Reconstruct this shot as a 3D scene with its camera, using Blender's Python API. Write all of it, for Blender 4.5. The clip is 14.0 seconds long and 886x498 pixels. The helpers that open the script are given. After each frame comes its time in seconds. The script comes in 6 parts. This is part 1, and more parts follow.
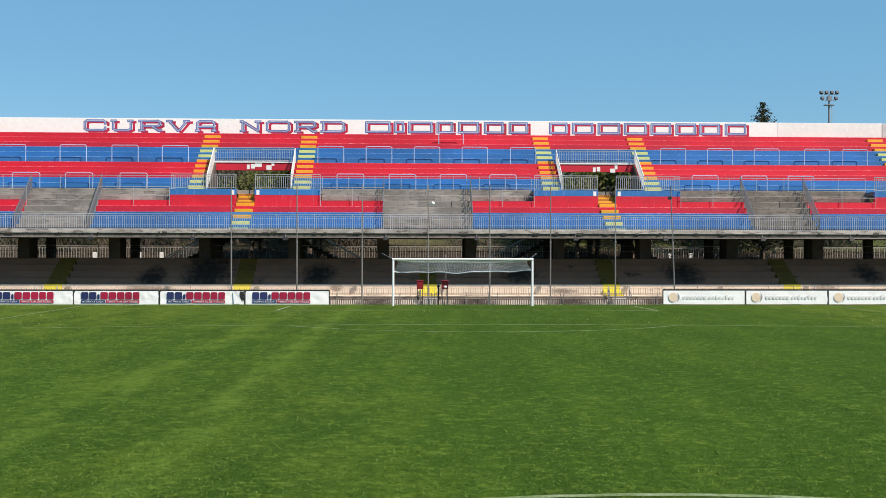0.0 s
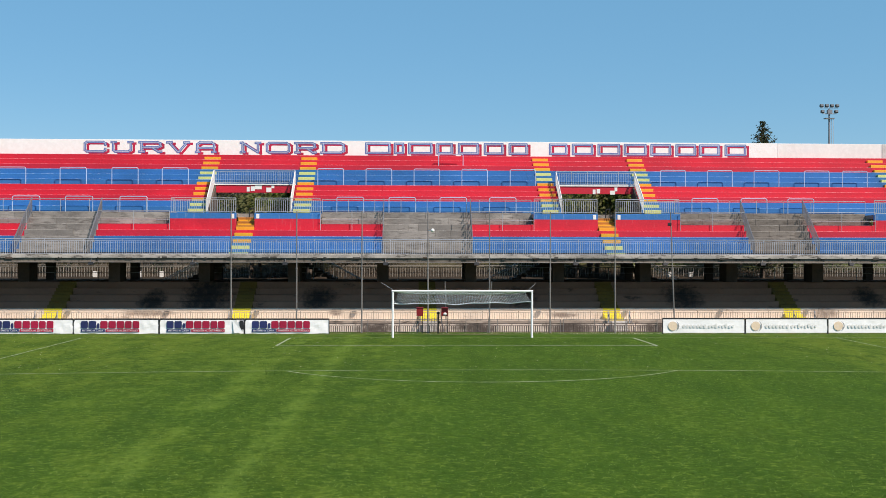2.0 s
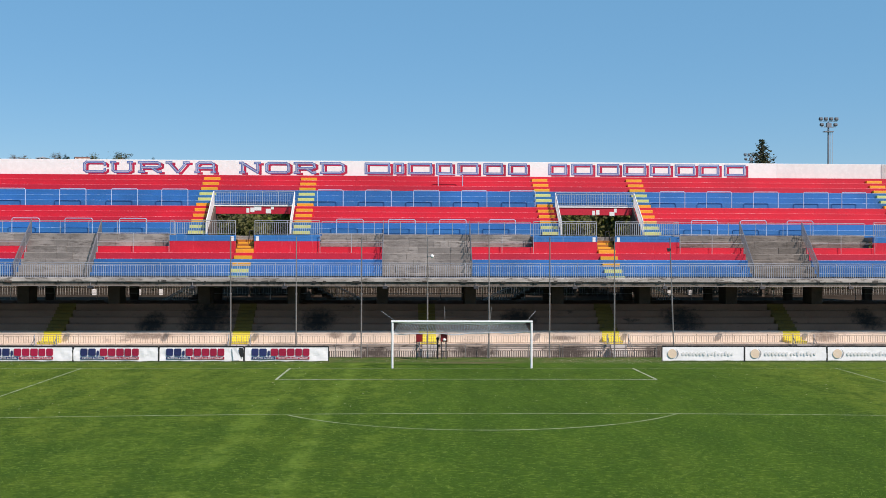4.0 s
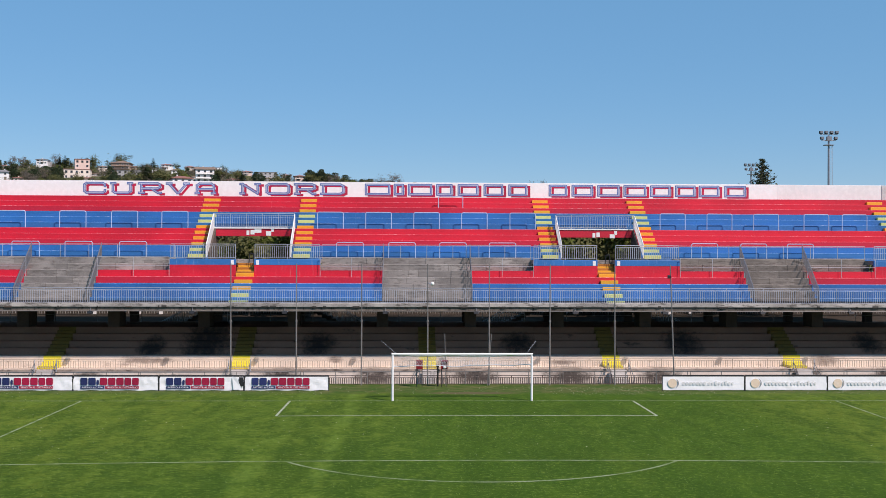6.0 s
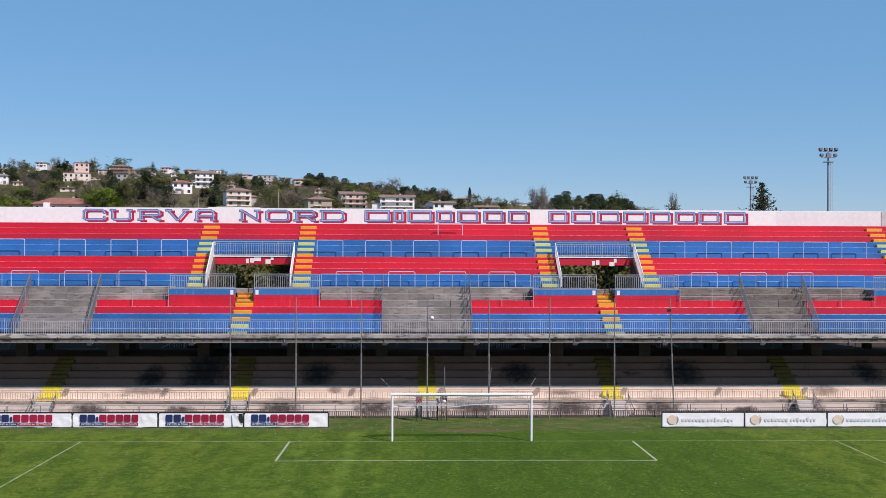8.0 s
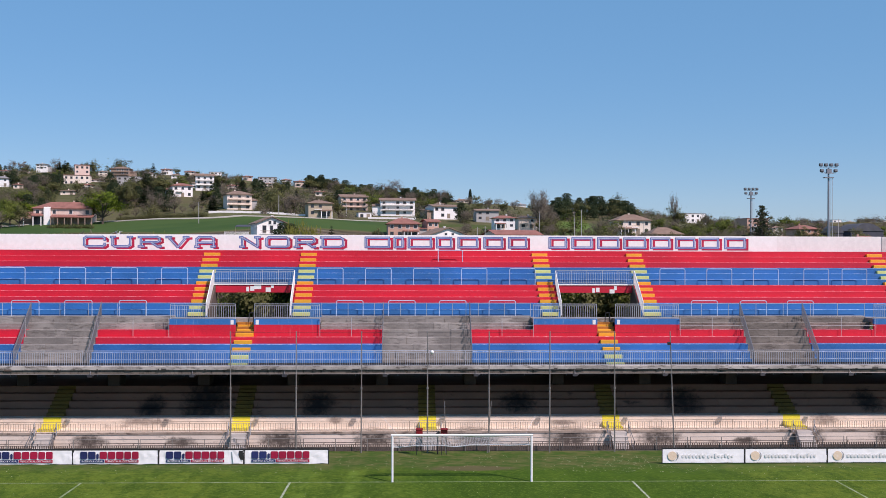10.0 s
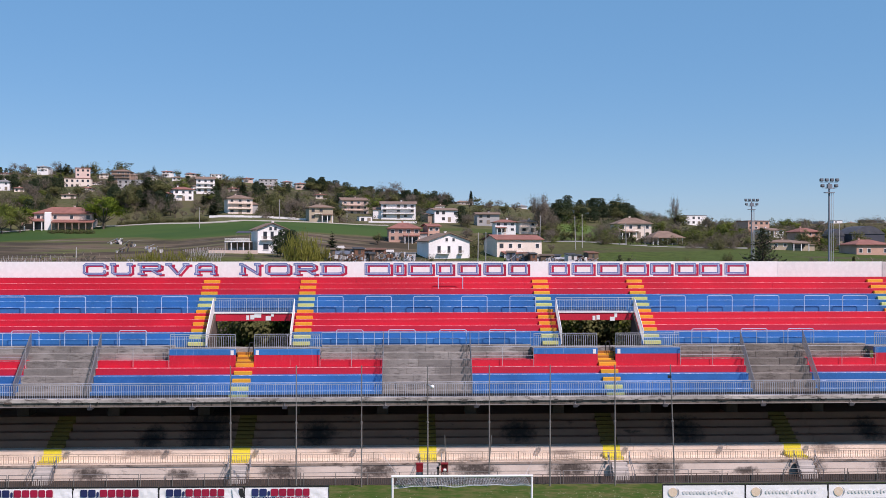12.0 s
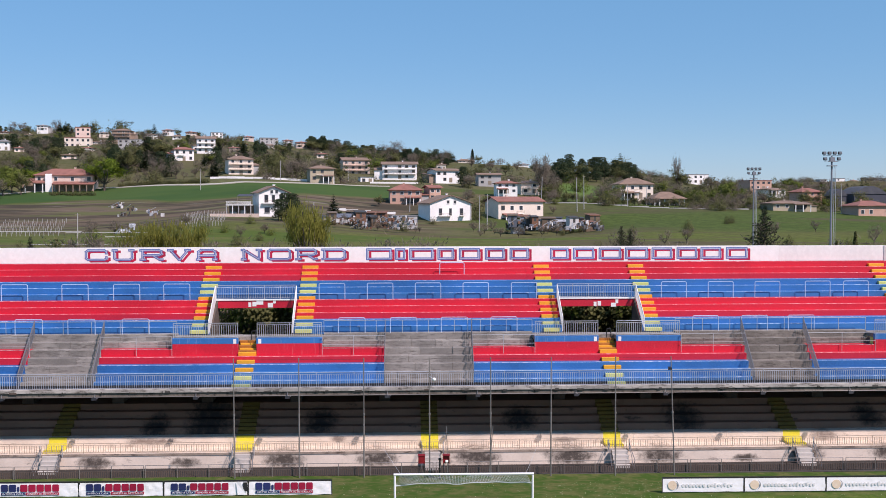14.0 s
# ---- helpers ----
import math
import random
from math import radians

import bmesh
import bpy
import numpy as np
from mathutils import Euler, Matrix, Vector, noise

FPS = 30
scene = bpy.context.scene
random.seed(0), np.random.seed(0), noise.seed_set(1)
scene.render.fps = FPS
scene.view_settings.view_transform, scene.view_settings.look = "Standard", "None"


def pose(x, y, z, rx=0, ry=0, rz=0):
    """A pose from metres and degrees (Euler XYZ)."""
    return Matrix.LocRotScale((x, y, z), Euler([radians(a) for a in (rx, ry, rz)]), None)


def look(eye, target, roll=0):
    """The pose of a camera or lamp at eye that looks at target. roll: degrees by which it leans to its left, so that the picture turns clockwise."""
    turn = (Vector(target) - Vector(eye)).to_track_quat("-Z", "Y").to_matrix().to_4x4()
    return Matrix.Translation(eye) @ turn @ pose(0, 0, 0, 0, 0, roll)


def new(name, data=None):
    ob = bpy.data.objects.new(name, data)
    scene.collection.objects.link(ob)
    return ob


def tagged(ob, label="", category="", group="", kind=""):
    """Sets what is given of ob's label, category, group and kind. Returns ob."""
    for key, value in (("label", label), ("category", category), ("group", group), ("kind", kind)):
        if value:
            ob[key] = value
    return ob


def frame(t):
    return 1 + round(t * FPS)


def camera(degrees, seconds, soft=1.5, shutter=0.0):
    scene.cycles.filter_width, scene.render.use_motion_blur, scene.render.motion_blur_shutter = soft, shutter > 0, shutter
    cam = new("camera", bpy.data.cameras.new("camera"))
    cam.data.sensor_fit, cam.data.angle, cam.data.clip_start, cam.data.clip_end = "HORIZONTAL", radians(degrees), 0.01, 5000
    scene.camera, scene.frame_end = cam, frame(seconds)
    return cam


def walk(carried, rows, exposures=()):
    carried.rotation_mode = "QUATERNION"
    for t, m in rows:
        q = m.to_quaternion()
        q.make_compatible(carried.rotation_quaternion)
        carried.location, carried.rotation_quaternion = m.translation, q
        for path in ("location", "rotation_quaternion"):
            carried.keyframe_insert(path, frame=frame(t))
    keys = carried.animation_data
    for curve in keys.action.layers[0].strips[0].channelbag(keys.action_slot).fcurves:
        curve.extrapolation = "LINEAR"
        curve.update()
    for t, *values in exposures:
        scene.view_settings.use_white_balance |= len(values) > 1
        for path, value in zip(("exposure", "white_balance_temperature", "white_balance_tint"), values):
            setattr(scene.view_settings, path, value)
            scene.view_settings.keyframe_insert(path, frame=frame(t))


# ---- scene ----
from mathutils.bvhtree import BVHTree
cam = camera(46.9, 14.0, soft=0.55)
PATH = [
    (0, (-2.485, -54.515, 2.912), (-2.433, -52.516, 2.917), 0.1),
    (0.5, (-2.517, -54.501, 3.284), (-2.466, -52.501, 3.286), 0.1),
    (1, (-2.505, -54.499, 3.7), (-2.454, -52.499, 3.704), 0.2),
    (1.5, (-2.471, -54.528, 4.106), (-2.421, -52.529, 4.111), 0.1),
    (2, (-2.439, -54.533, 4.586), (-2.388, -52.534, 4.592), 0.1),
    (2.5, (-2.458, -54.547, 4.936), (-2.407, -52.548, 4.943), 0.1),
    (3, (-2.475, -54.572, 5.357), (-2.423, -52.573, 5.364), 0.1),
    (5.5, (-2.476, -54.542, 7.477), (-2.423, -52.542, 7.483), 0.2),
    (6, (-2.501, -54.533, 7.951), (-2.448, -52.534, 7.957), 0.2),
    (6.5, (-2.483, -54.518, 8.448), (-2.43, -52.519, 8.455), 0.2),
    (7, (-2.511, -54.519, 9.05), (-2.458, -52.52, 9.055), 0.2),
    (7.5, (-2.464, -54.518, 9.561), (-2.412, -52.519, 9.566), 0.1),
    (8, (-2.516, -54.513, 10.074), (-2.462, -52.514, 10.081), 0.2),
    (10.5, (-2.473, -54.537, 12.848), (-2.421, -52.537, 12.852), 0.1),
    (11, (-2.44, -54.534, 13.358), (-2.388, -52.535, 13.362), 0.0),
    (11.5, (-2.468, -54.514, 13.942), (-2.416, -52.515, 13.945), 0.1),
    (12, (-2.419, -54.47, 14.564), (-2.368, -52.471, 14.566), 0.0),
    (12.5, (-2.422, -54.471, 15.191), (-2.372, -52.472, 15.192), 0.0),
    (13, (-2.363, -54.493, 15.787), (-2.315, -52.493, 15.774), -0.0),
    (13.5, (-2.419, -54.464, 16.373), (-2.37, -52.465, 16.329), -0.1),
    (14, (-2.413, -54.437, 16.965), (-2.365, -52.44, 16.88), -0.1),
]
walk(cam, [(t, look(eye, target, roll)) for t, eye, target, roll in PATH], [(0, 0.10, 7300, 15), (2.5, 0.08, 7250, 18), (5.5, -0.04, 6930, 24), (10.5, -0.08, 6820, 30), (13, -0.08, 6820, 31), (14, 0.0, 6840, 29)])

# ---- light ----
SUN = Vector((1.62, -1.55, 2.44)).normalized()
elev = math.asin(SUN.z)
azim = math.atan2(SUN.x, SUN.y)
world = bpy.data.worlds.new("sky")
scene.world = world
world.use_nodes = True
wn = world.node_tree
sky = wn.nodes.new("ShaderNodeTexSky")
sky.sky_type = "NISHITA"
sky.sun_disc = False
sky.sun_elevation, sky.sun_rotation = elev, azim
sky.altitude, sky.air_density, sky.dust_density, sky.ozone_density = 900, 1.0, 0.25, 2.6
bg = wn.nodes["Background"]
bg.inputs["Strength"].default_value = 0.119
deep = wn.nodes.new("ShaderNodeHueSaturation")
deep.inputs["Saturation"].default_value = 1.34
wn.links.new(sky.outputs[0], deep.inputs["Color"])
even = wn.nodes.new("ShaderNodeMix")
even.data_type = "RGBA"
even.inputs["Factor"].default_value = 0.6
haze = [i for i in even.inputs if i.type == "RGBA"]
haze[1].default_value = (1.42, 3.86, 6.05, 1)
wn.links.new(deep.outputs[0], haze[0])
wn.links.new([o for o in even.outputs if o.type == "RGBA"][0], bg.inputs["Color"])
sun = new("sun", bpy.data.lights.new("sun", "SUN"))
sun.data.energy, sun.data.angle, sun.data.color = 4.8, radians(0.53), (1.0, 0.96, 0.90)
sun.matrix_world = look(SUN * 100, (0, 0, 0))


# ---- materials ----
def nodes_of(name):
    m = bpy.data.materials.new(name)
    m.use_nodes = True
    nt = m.node_tree
    return m, nt, nt.nodes["Principled BSDF"]


def link(nt, a, b):
    nt.links.new(a, b)


def noise_node(nt, coord, scale, detail=4.0, rough=0.55, stretch=None):
    if stretch:
        mp = nt.nodes.new("ShaderNodeMapping")
        mp.inputs["Scale"].default_value = stretch
        link(nt, coord, mp.inputs["Vector"])
        coord = mp.outputs[0]
    n = nt.nodes.new("ShaderNodeTexNoise")
    n.inputs["Scale"].default_value, n.inputs["Detail"].default_value, n.inputs["Roughness"].default_value = scale, detail, rough
    link(nt, coord, n.inputs["Vector"])
    return n.outputs["Fac"]


def ramp(nt, fac, lo, hi, a=0.0, b=1.0):
    r = nt.nodes.new("ShaderNodeMapRange")
    r.interpolation_type = "SMOOTHSTEP"
    r.inputs["From Min"].default_value, r.inputs["From Max"].default_value = lo, hi
    r.inputs["To Min"].default_value, r.inputs["To Max"].default_value = a, b
    link(nt, fac, r.inputs["Value"])
    return r.outputs[0]


def calc(nt, op, a, b):
    m = nt.nodes.new("ShaderNodeMath")
    m.operation = op
    for k, v in enumerate((a, b)):
        if isinstance(v, (int, float)):
            m.inputs[k].default_value = v
        else:
            link(nt, v, m.inputs[k])
    return m.outputs[0]


def mix(nt, fac, a, b, how="MIX"):
    m = nt.nodes.new("ShaderNodeMix")
    m.data_type, m.blend_type = "RGBA", how
    if isinstance(fac, (int, float)):
        m.inputs["Factor"].default_value = fac
    else:
        link(nt, fac, m.inputs["Factor"])
    for key, v in (("A", a), ("B", b)):
        s = [i for i in m.inputs if i.name == key and i.type == "RGBA"][0]
        if isinstance(v, tuple):
            s.default_value = (*v[:3], 1)
        else:
            link(nt, v, s)
    return [o for o in m.outputs if o.type == "RGBA"][0]


def bump(nt, fac, strength, dist, bsdf):
    b = nt.nodes.new("ShaderNodeBump")
    b.inputs["Strength"].default_value, b.inputs["Distance"].default_value = strength, dist
    link(nt, fac, b.inputs["Height"])
    link(nt, b.outputs[0], bsdf.inputs["Normal"])


def coords(nt, kind="Object"):
    return nt.nodes.new("ShaderNodeTexCoord").outputs[kind]


def place(nt):
    return nt.nodes.new("ShaderNodeNewGeometry").outputs["Position"]


def paint(name, colour, rough=0.6, wear=(0.35, 0.34, 0.32), worn=0.25, dark=0.35, streak=None, big=0.35, fine=9.0, metal=0.0, tint=0.0):
    """Paint or bare surface with broad fading, fine grain and worn patches."""
    m, nt, b = nodes_of(name)
    p = place(nt)
    broad = noise_node(nt, p, big, 3)
    grain = noise_node(nt, p, fine, 5, 0.65)
    c = mix(nt, ramp(nt, broad, 0.3, 0.7, 0, 1), tuple(v * (1 - dark) for v in colour), colour)
    c = mix(nt, ramp(nt, grain, 0.35, 0.75, 0, 0.35), c, tuple(min(1, v * 1.25 + 0.01) for v in colour))
    if worn:
        w = noise_node(nt, p, 2.3, 6, 0.7, streak)
        c = mix(nt, ramp(nt, w, 0.62 - worn * 0.3, 0.78 - worn * 0.2, 0, min(1, worn * 2)), c, wear)
    if tint:
        oi = nt.nodes.new("ShaderNodeObjectInfo")
        c = mix(nt, calc(nt, "MULTIPLY", oi.outputs["Random"], tint), c, tuple(v * 0.45 for v in colour))
    link(nt, c, b.inputs["Base Color"])
    b.inputs["Roughness"].default_value, b.inputs["Metallic"].default_value = rough, metal
    bump(nt, grain, 0.25, 0.01, b)
    return m


RED = paint("red_paint", (0.62, 0.011, 0.034), 0.55, (0.52, 0.18, 0.18), 0.10, 0.24, (0.4, 1, 2.5), 0.16)
REDWALL = paint("streaked_red_paint", (0.62, 0.011, 0.034), 0.55, (0.55, 0.22, 0.22), 0.22, 0.22, (2.5, 1, 0.22))
BLUEWALL = paint("streaked_blue_paint", (0.022, 0.168, 0.440), 0.5, (0.3, 0.4, 0.55), 0.25, 0.22, (2.5, 1, 0.25))
BLUE = paint("blue_paint", (0.020, 0.160, 0.430), 0.5, (0.10, 0.22, 0.44), 0.20, 0.40, (0.3, 1, 2.5), 0.16)
ORANGE = paint("orange_paint", (0.80, 0.36, 0.02), 0.55, (0.6, 0.22, 0.05), 0.22, 0.15)
# entry steps, a darker orange than the aisle steps before them
DARKORANGE = paint("dark_orange_paint", (0.42, 0.15, 0.02), 0.7, (0.2, 0.1, 0.04), 0.3, 0.3)
LIME = paint("yellow_green_paint", (0.60, 0.61, 0.20), 0.55, (0.35, 0.42, 0.35), 0.22, 0.15)
# grimy stair yellow with the shade under the tier put into its colour
SHADEYELLOW = paint("grimy_shaded_yellow_paint", (0.185, 0.108, 0.010), 0.8, (0.085, 0.055, 0.02), 0.35, 0.3)
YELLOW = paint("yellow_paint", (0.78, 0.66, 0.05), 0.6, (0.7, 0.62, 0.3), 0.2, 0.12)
WHITE = paint("white_paint", (0.80, 0.79, 0.76), 0.55, (0.55, 0.53, 0.5), 0.06, 0.10)
WALLWHITE = paint("white_wall_paint", (0.82, 0.81, 0.78), 0.7, (0.70, 0.68, 0.65), 0.03, 0.03, (0.5, 1, 0.2), 0.25, 3)
OFFWHITE = paint("greying_wall_paint", (0.76, 0.745, 0.715), 0.75, (0.62, 0.60, 0.57), 0.08, 0.06, (0.5, 1, 0.3), 0.3, 3)
SOOTED = paint("sooted_concrete", (0.285, 0.248, 0.215), 0.9, (0.075, 0.062, 0.054), 0.55, 0.55, (0.5, 1, 2.6), 0.5, 10, tint=0.7)
ENDGREY = paint("pale_grey_render", (0.56, 0.54, 0.52), 0.85, (0.40, 0.38, 0.36), 0.2, 0.2, (0.5, 1, 0.3), 0.3, 3)
CONCRETE = paint("weathered_concrete", (0.37, 0.338, 0.308), 0.9, (0.095, 0.082, 0.072), 0.50, 0.55, (0.5, 1, 2.6), 0.5, 10, tint=0.7)
EDGE = paint("slab_edge_concrete", (0.47, 0.43, 0.39), 0.9, (0.085, 0.072, 0.060), 0.48, 0.5, (0.7, 1, 2.2), 0.4, 7)
# dirty concrete, its colour also darkened for the shade under the tier
DARKCONC = paint("dirty_shaded_concrete", (0.110, 0.080, 0.064), 0.95, (0.05, 0.048, 0.045), 0.4, 0.4, (0.4, 1, 1.5), 0.6, 6)
GALV = paint("galvanised_steel", (0.50, 0.52, 0.54), 0.45, (0.32, 0.30, 0.28), 0.12, 0.2, metal=0.35)
POLE = paint("grey_steel_pole", (0.25, 0.23, 0.215), 0.5, (0.25, 0.2, 0.17), 0.2, 0.25, metal=0.3)
BLACK = paint("black_metal", (0.02, 0.02, 0.022), 0.5, worn=0.0)
FASCIA = paint("streaked_fascia_concrete", (0.20, 0.165, 0.135), 0.95, (0.035, 0.028, 0.022), 0.5, 0.6, (1.5, 1, 0.9), 0.5, 7)
MUD = paint("moat_mud", (0.030, 0.026, 0.022), 0.95, (0.06, 0.05, 0.04), 0.2, 0.4)
GATEWHITE = paint("chalky_white_steps", (0.50, 0.46, 0.42), 0.8, (0.3, 0.28, 0.26), 0.2, 0.2)
BROWNLEDGE = paint("brown_stained_ledge", (0.42, 0.33, 0.26), 0.9, (0.09, 0.066, 0.05), 0.45, 0.4, (0.6, 1, 1))
MOSS = paint("damp_dark_concrete", (0.075, 0.068, 0.06), 0.95, (0.03, 0.03, 0.025), 0.4, 0.4)
NOSE_RED = paint("worn_red_edge", (0.66, 0.14, 0.17), 0.5, (0.94, 0.90, 0.90), 0.62, 0.25, (1.1, 1, 1))
NOSE_BLUE = paint("worn_blue_edge", (0.14, 0.34, 0.68), 0.5, (0.94, 0.95, 0.96), 0.62, 0.25, (1.1, 1, 1))
SEATMARK = paint("chipped_seat_marks", (0.74, 0.72, 0.72), 0.6, worn=0.0)
NOSE_GREY = paint("worn_concrete_edge", (0.34, 0.31, 0.28), 0.8, (0.52, 0.49, 0.45), 0.4, 0.4, (1.2, 1, 1))
CABINET = paint("red_cabinet_paint", (0.26, 0.010, 0.016), 0.4, worn=0.0)
GOALWHITE = paint("goal_white", (0.85, 0.85, 0.85), 0.35, worn=0.0, dark=0.04)
NET = paint("net_cord", (0.72, 0.76, 0.80), 0.7, worn=0.0)


def stained(name, colour, stain, spots, rough=0.9):
    """Plaster or concrete with mould patches at given places (x, z, half width, half height)."""
    m, nt, b = nodes_of(name)
    p = place(nt)
    grain = noise_node(nt, p, 7, 5, 0.65)
    broad = noise_node(nt, p, 0.5, 4)
    edge = noise_node(nt, p, 2.6, 8, 0.75)
    c = mix(nt, ramp(nt, broad, 0.3, 0.7), tuple(v * 0.82 for v in colour), colour)
    c = mix(nt, ramp(nt, grain, 0.4, 0.8, 0, 0.4), c, tuple(v * 0.7 for v in colour))
    c = mix(nt, ramp(nt, noise_node(nt, p, 1.1, 6, 0.7, (0.5, 1, 1.2)), 0.58, 0.72, 0, 0.75), c, stain)
    sep = nt.nodes.new("ShaderNodeSeparateXYZ")
    link(nt, p, sep.inputs[0])
    total = None
    for x, z, w, h in spots:
        dx = calc(nt, "DIVIDE", calc(nt, "SUBTRACT", sep.outputs[0], x), w)
        dz = calc(nt, "DIVIDE", calc(nt, "SUBTRACT", sep.outputs[2], z), h)
        d = calc(nt, "ADD", calc(nt, "MULTIPLY", dx, dx), calc(nt, "MULTIPLY", dz, dz))
        total = d if total is None else calc(nt, "MINIMUM", total, d)
    if total is not None:
        d = calc(nt, "ADD", total, calc(nt, "MULTIPLY", calc(nt, "SUBTRACT", edge, 0.5), 3.2))
        c = mix(nt, ramp(nt, d, -0.1, 1.5, 0.95, 0.0), c, stain)
    link(nt, c, b.inputs["Base Color"])
    b.inputs["Roughness"].default_value = rough
    bump(nt, grain, 0.3, 0.012, b)
    return m


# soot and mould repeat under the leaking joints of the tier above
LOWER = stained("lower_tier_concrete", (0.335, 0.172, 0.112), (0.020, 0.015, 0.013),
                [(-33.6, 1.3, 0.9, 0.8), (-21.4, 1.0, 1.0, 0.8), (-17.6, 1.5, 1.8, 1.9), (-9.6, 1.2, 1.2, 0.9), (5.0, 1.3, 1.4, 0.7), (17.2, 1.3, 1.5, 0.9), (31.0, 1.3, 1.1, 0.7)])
FRONTWALL = stained("pale_cream_wall", (0.80, 0.67, 0.55), (0.22, 0.17, 0.14),
                    [(-21.4, 0.25, 2.0, 0.24), (-8.2, 0.3, 0.6, 0.25), (27.0, 0.2, 1.0, 0.45), (8.0, 0.1, 1.0, 0.2)])
MOATWALL = stained("mouldy_moat_wall", (0.86, 0.72, 0.60), (0.055, 0.042, 0.034),
                   [(-24.9, -0.85, 1.3, 0.5), (-18.6, -0.85, 1.1, 0.35), (-11.9, -0.75, 1.5, 0.6), (-5.3, -0.75, 1.5, 0.6), (1.6, -0.7, 1.7, 0.65), (8.2, -0.7, 1.8, 0.65), (14.7, -0.75, 1.6, 0.6), (25.1, -0.75, 1.4, 0.6), (31.0, -0.7, 1.2, 0.5), (20.8, -0.95, 1.0, 0.3)])


# ---- geometry helpers ----
class Geo:
    """Collects vertices and faces of one mesh."""

    def __init__(self):
        self.v, self.f = [], []

    def poly(self, pts):
        n = len(self.v)
        self.v += [tuple(p) for p in pts]
        self.f.append(tuple(range(n, n + len(pts))))
        return self

    def box(self, x0, x1, y0, y1, z0, z1):
        n = len(self.v)
        self.v += [(x, y, z) for z in (z0, z1) for y in (y0, y1) for x in (x0, x1)]
        self.f += [tuple(n + i for i in q) for q in ((0, 2, 3, 1), (4, 5, 7, 6), (0, 1, 5, 4), (2, 6, 7, 3), (0, 4, 6, 2), (1, 3, 7, 5))]
        return self

    def slab(self, x0, x1, y0, y1, z0, z1, c=0.02):
        """A box whose upper edges along x are chamfered."""
        return self.prism([(y0, z0), (y1, z0), (y1, z1 - c), (y1 - c, z1), (y0 + c, z1), (y0, z1 - c)], x0, x1)

    def prism(self, yz, x0, x1):
        """A profile in y and z drawn out along x."""
        n, k = len(self.v), len(yz)
        self.v += [(x0, y, z) for y, z in yz] + [(x1, y, z) for y, z in yz]
        self.f.append(tuple(range(n + k - 1, n - 1, -1)))
        self.f.append(tuple(range(n + k, n + 2 * k)))
        self.f += [(n + i, n + (i + 1) % k, n + k + (i + 1) % k, n + k + i) for i in range(k)]
        return self

    def tube(self, a, b, r, r2=None, n=6):
        a, b = Vector(a), Vector(b)
        r2 = r if r2 is None else r2
        d = (b - a).normalized()
        u = d.orthogonal().normalized()
        w = d.cross(u)
        k = len(self.v)
        for c, q in ((a, r), (b, r2)):
            self.v += [tuple(c + q * (math.cos(t) * u + math.sin(t) * w)) for t in (2 * math.pi * i / n for i in range(n))]
        self.f += [(k + i, k + (i + 1) % n, k + n + (i + 1) % n, k + n + i) for i in range(n)]
        self.f += [tuple(range(k + n - 1, k - 1, -1)), tuple(range(k + n, k + 2 * n))]
        return self

    def path(self, pts, r, n=6):
        for a, b in zip(pts, pts[1:]):
            self.tube(a, b, r, n=n)
        return self

    def ball(self, c, r, n=8, m=5, squash=1.0):
        k = len(self.v)
        for j in range(m + 1):
            t = math.pi * j / m
            self.v += [(c[0] + r * math.sin(t) * math.cos(2 * math.pi * i / n), c[1] + r * math.sin(t) * math.sin(2 * math.pi * i / n), c[2] + squash * r * math.cos(t)) for i in range(n)]
        for j in range(m):
            self.f += [(k + j * n + i, k + (j + 1) * n + i, k + (j + 1) * n + (i + 1) % n, k + j * n + (i + 1) % n) for i in range(n)]
        return self

    def mesh(self, name, material, smooth=False):
        me = bpy.data.meshes.new(name)
        me.from_pydata(self.v, [], self.f)
        me.materials.append(material)
        if smooth:
            me.polygons.foreach_set("use_smooth", [True] * len(me.polygons))
        me.update()
        return me


def part(name, geo, material, parent=None, label="", m=None, smooth=False):
    """One mesh object under a thing or a part. geo: a Geo or a mesh to share."""
    me = geo if isinstance(geo, bpy.types.Mesh) else geo.mesh(name, material, smooth)
    ob = new(name, me)
    if parent is not None:
        ob.parent = parent
    if m is not None:
        ob.matrix_basis = m
    return tagged(ob, label)


def thing(name, label, category, m=None, group="", kind=""):
    ob = new(name)
    ob.empty_display_size = 0.2
    if m is not None:
        ob.matrix_basis = m
    return tagged(ob, label, category, group, kind)


def whole(name, geo, material, label, category, m=None, group="", kind="", smooth=False):
    """A thing that is one mesh."""
    return tagged(part(name, geo, material, None, "", m, smooth), label, category, group, kind)


STAND = pose(0.37, 0, 0, 0, 0, 0.84)
PERIOD, MID = 26.3, -1.75
X0, X1 = -41.0, 40.0
VOMS = [MID - 0.5 * PERIOD, MID + 0.5 * PERIOD, 39.0]
# bare blocks: edges at the gangway and, further up, at the walkway
GREYS = [(-30.1, -25.05, -30.6, -25.55), (-4.95, 1.3, -4.95, 1.45), (21.15, 25.8, 21.75, 26.5)]


# ---- the pitch and the land ----
SITES = []


def by_bearing(brg, d):
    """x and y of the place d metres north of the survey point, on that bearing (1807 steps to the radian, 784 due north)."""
    return -2.40 + d * ((brg - 784) / 1807 + 0.0241), d - 54.49


def height_at(row, d):
    """Height of what stands d metres off, by its angle under the level (1807 steps to the radian)."""
    return 15.787 - (row - 429.3) / 1807 * d


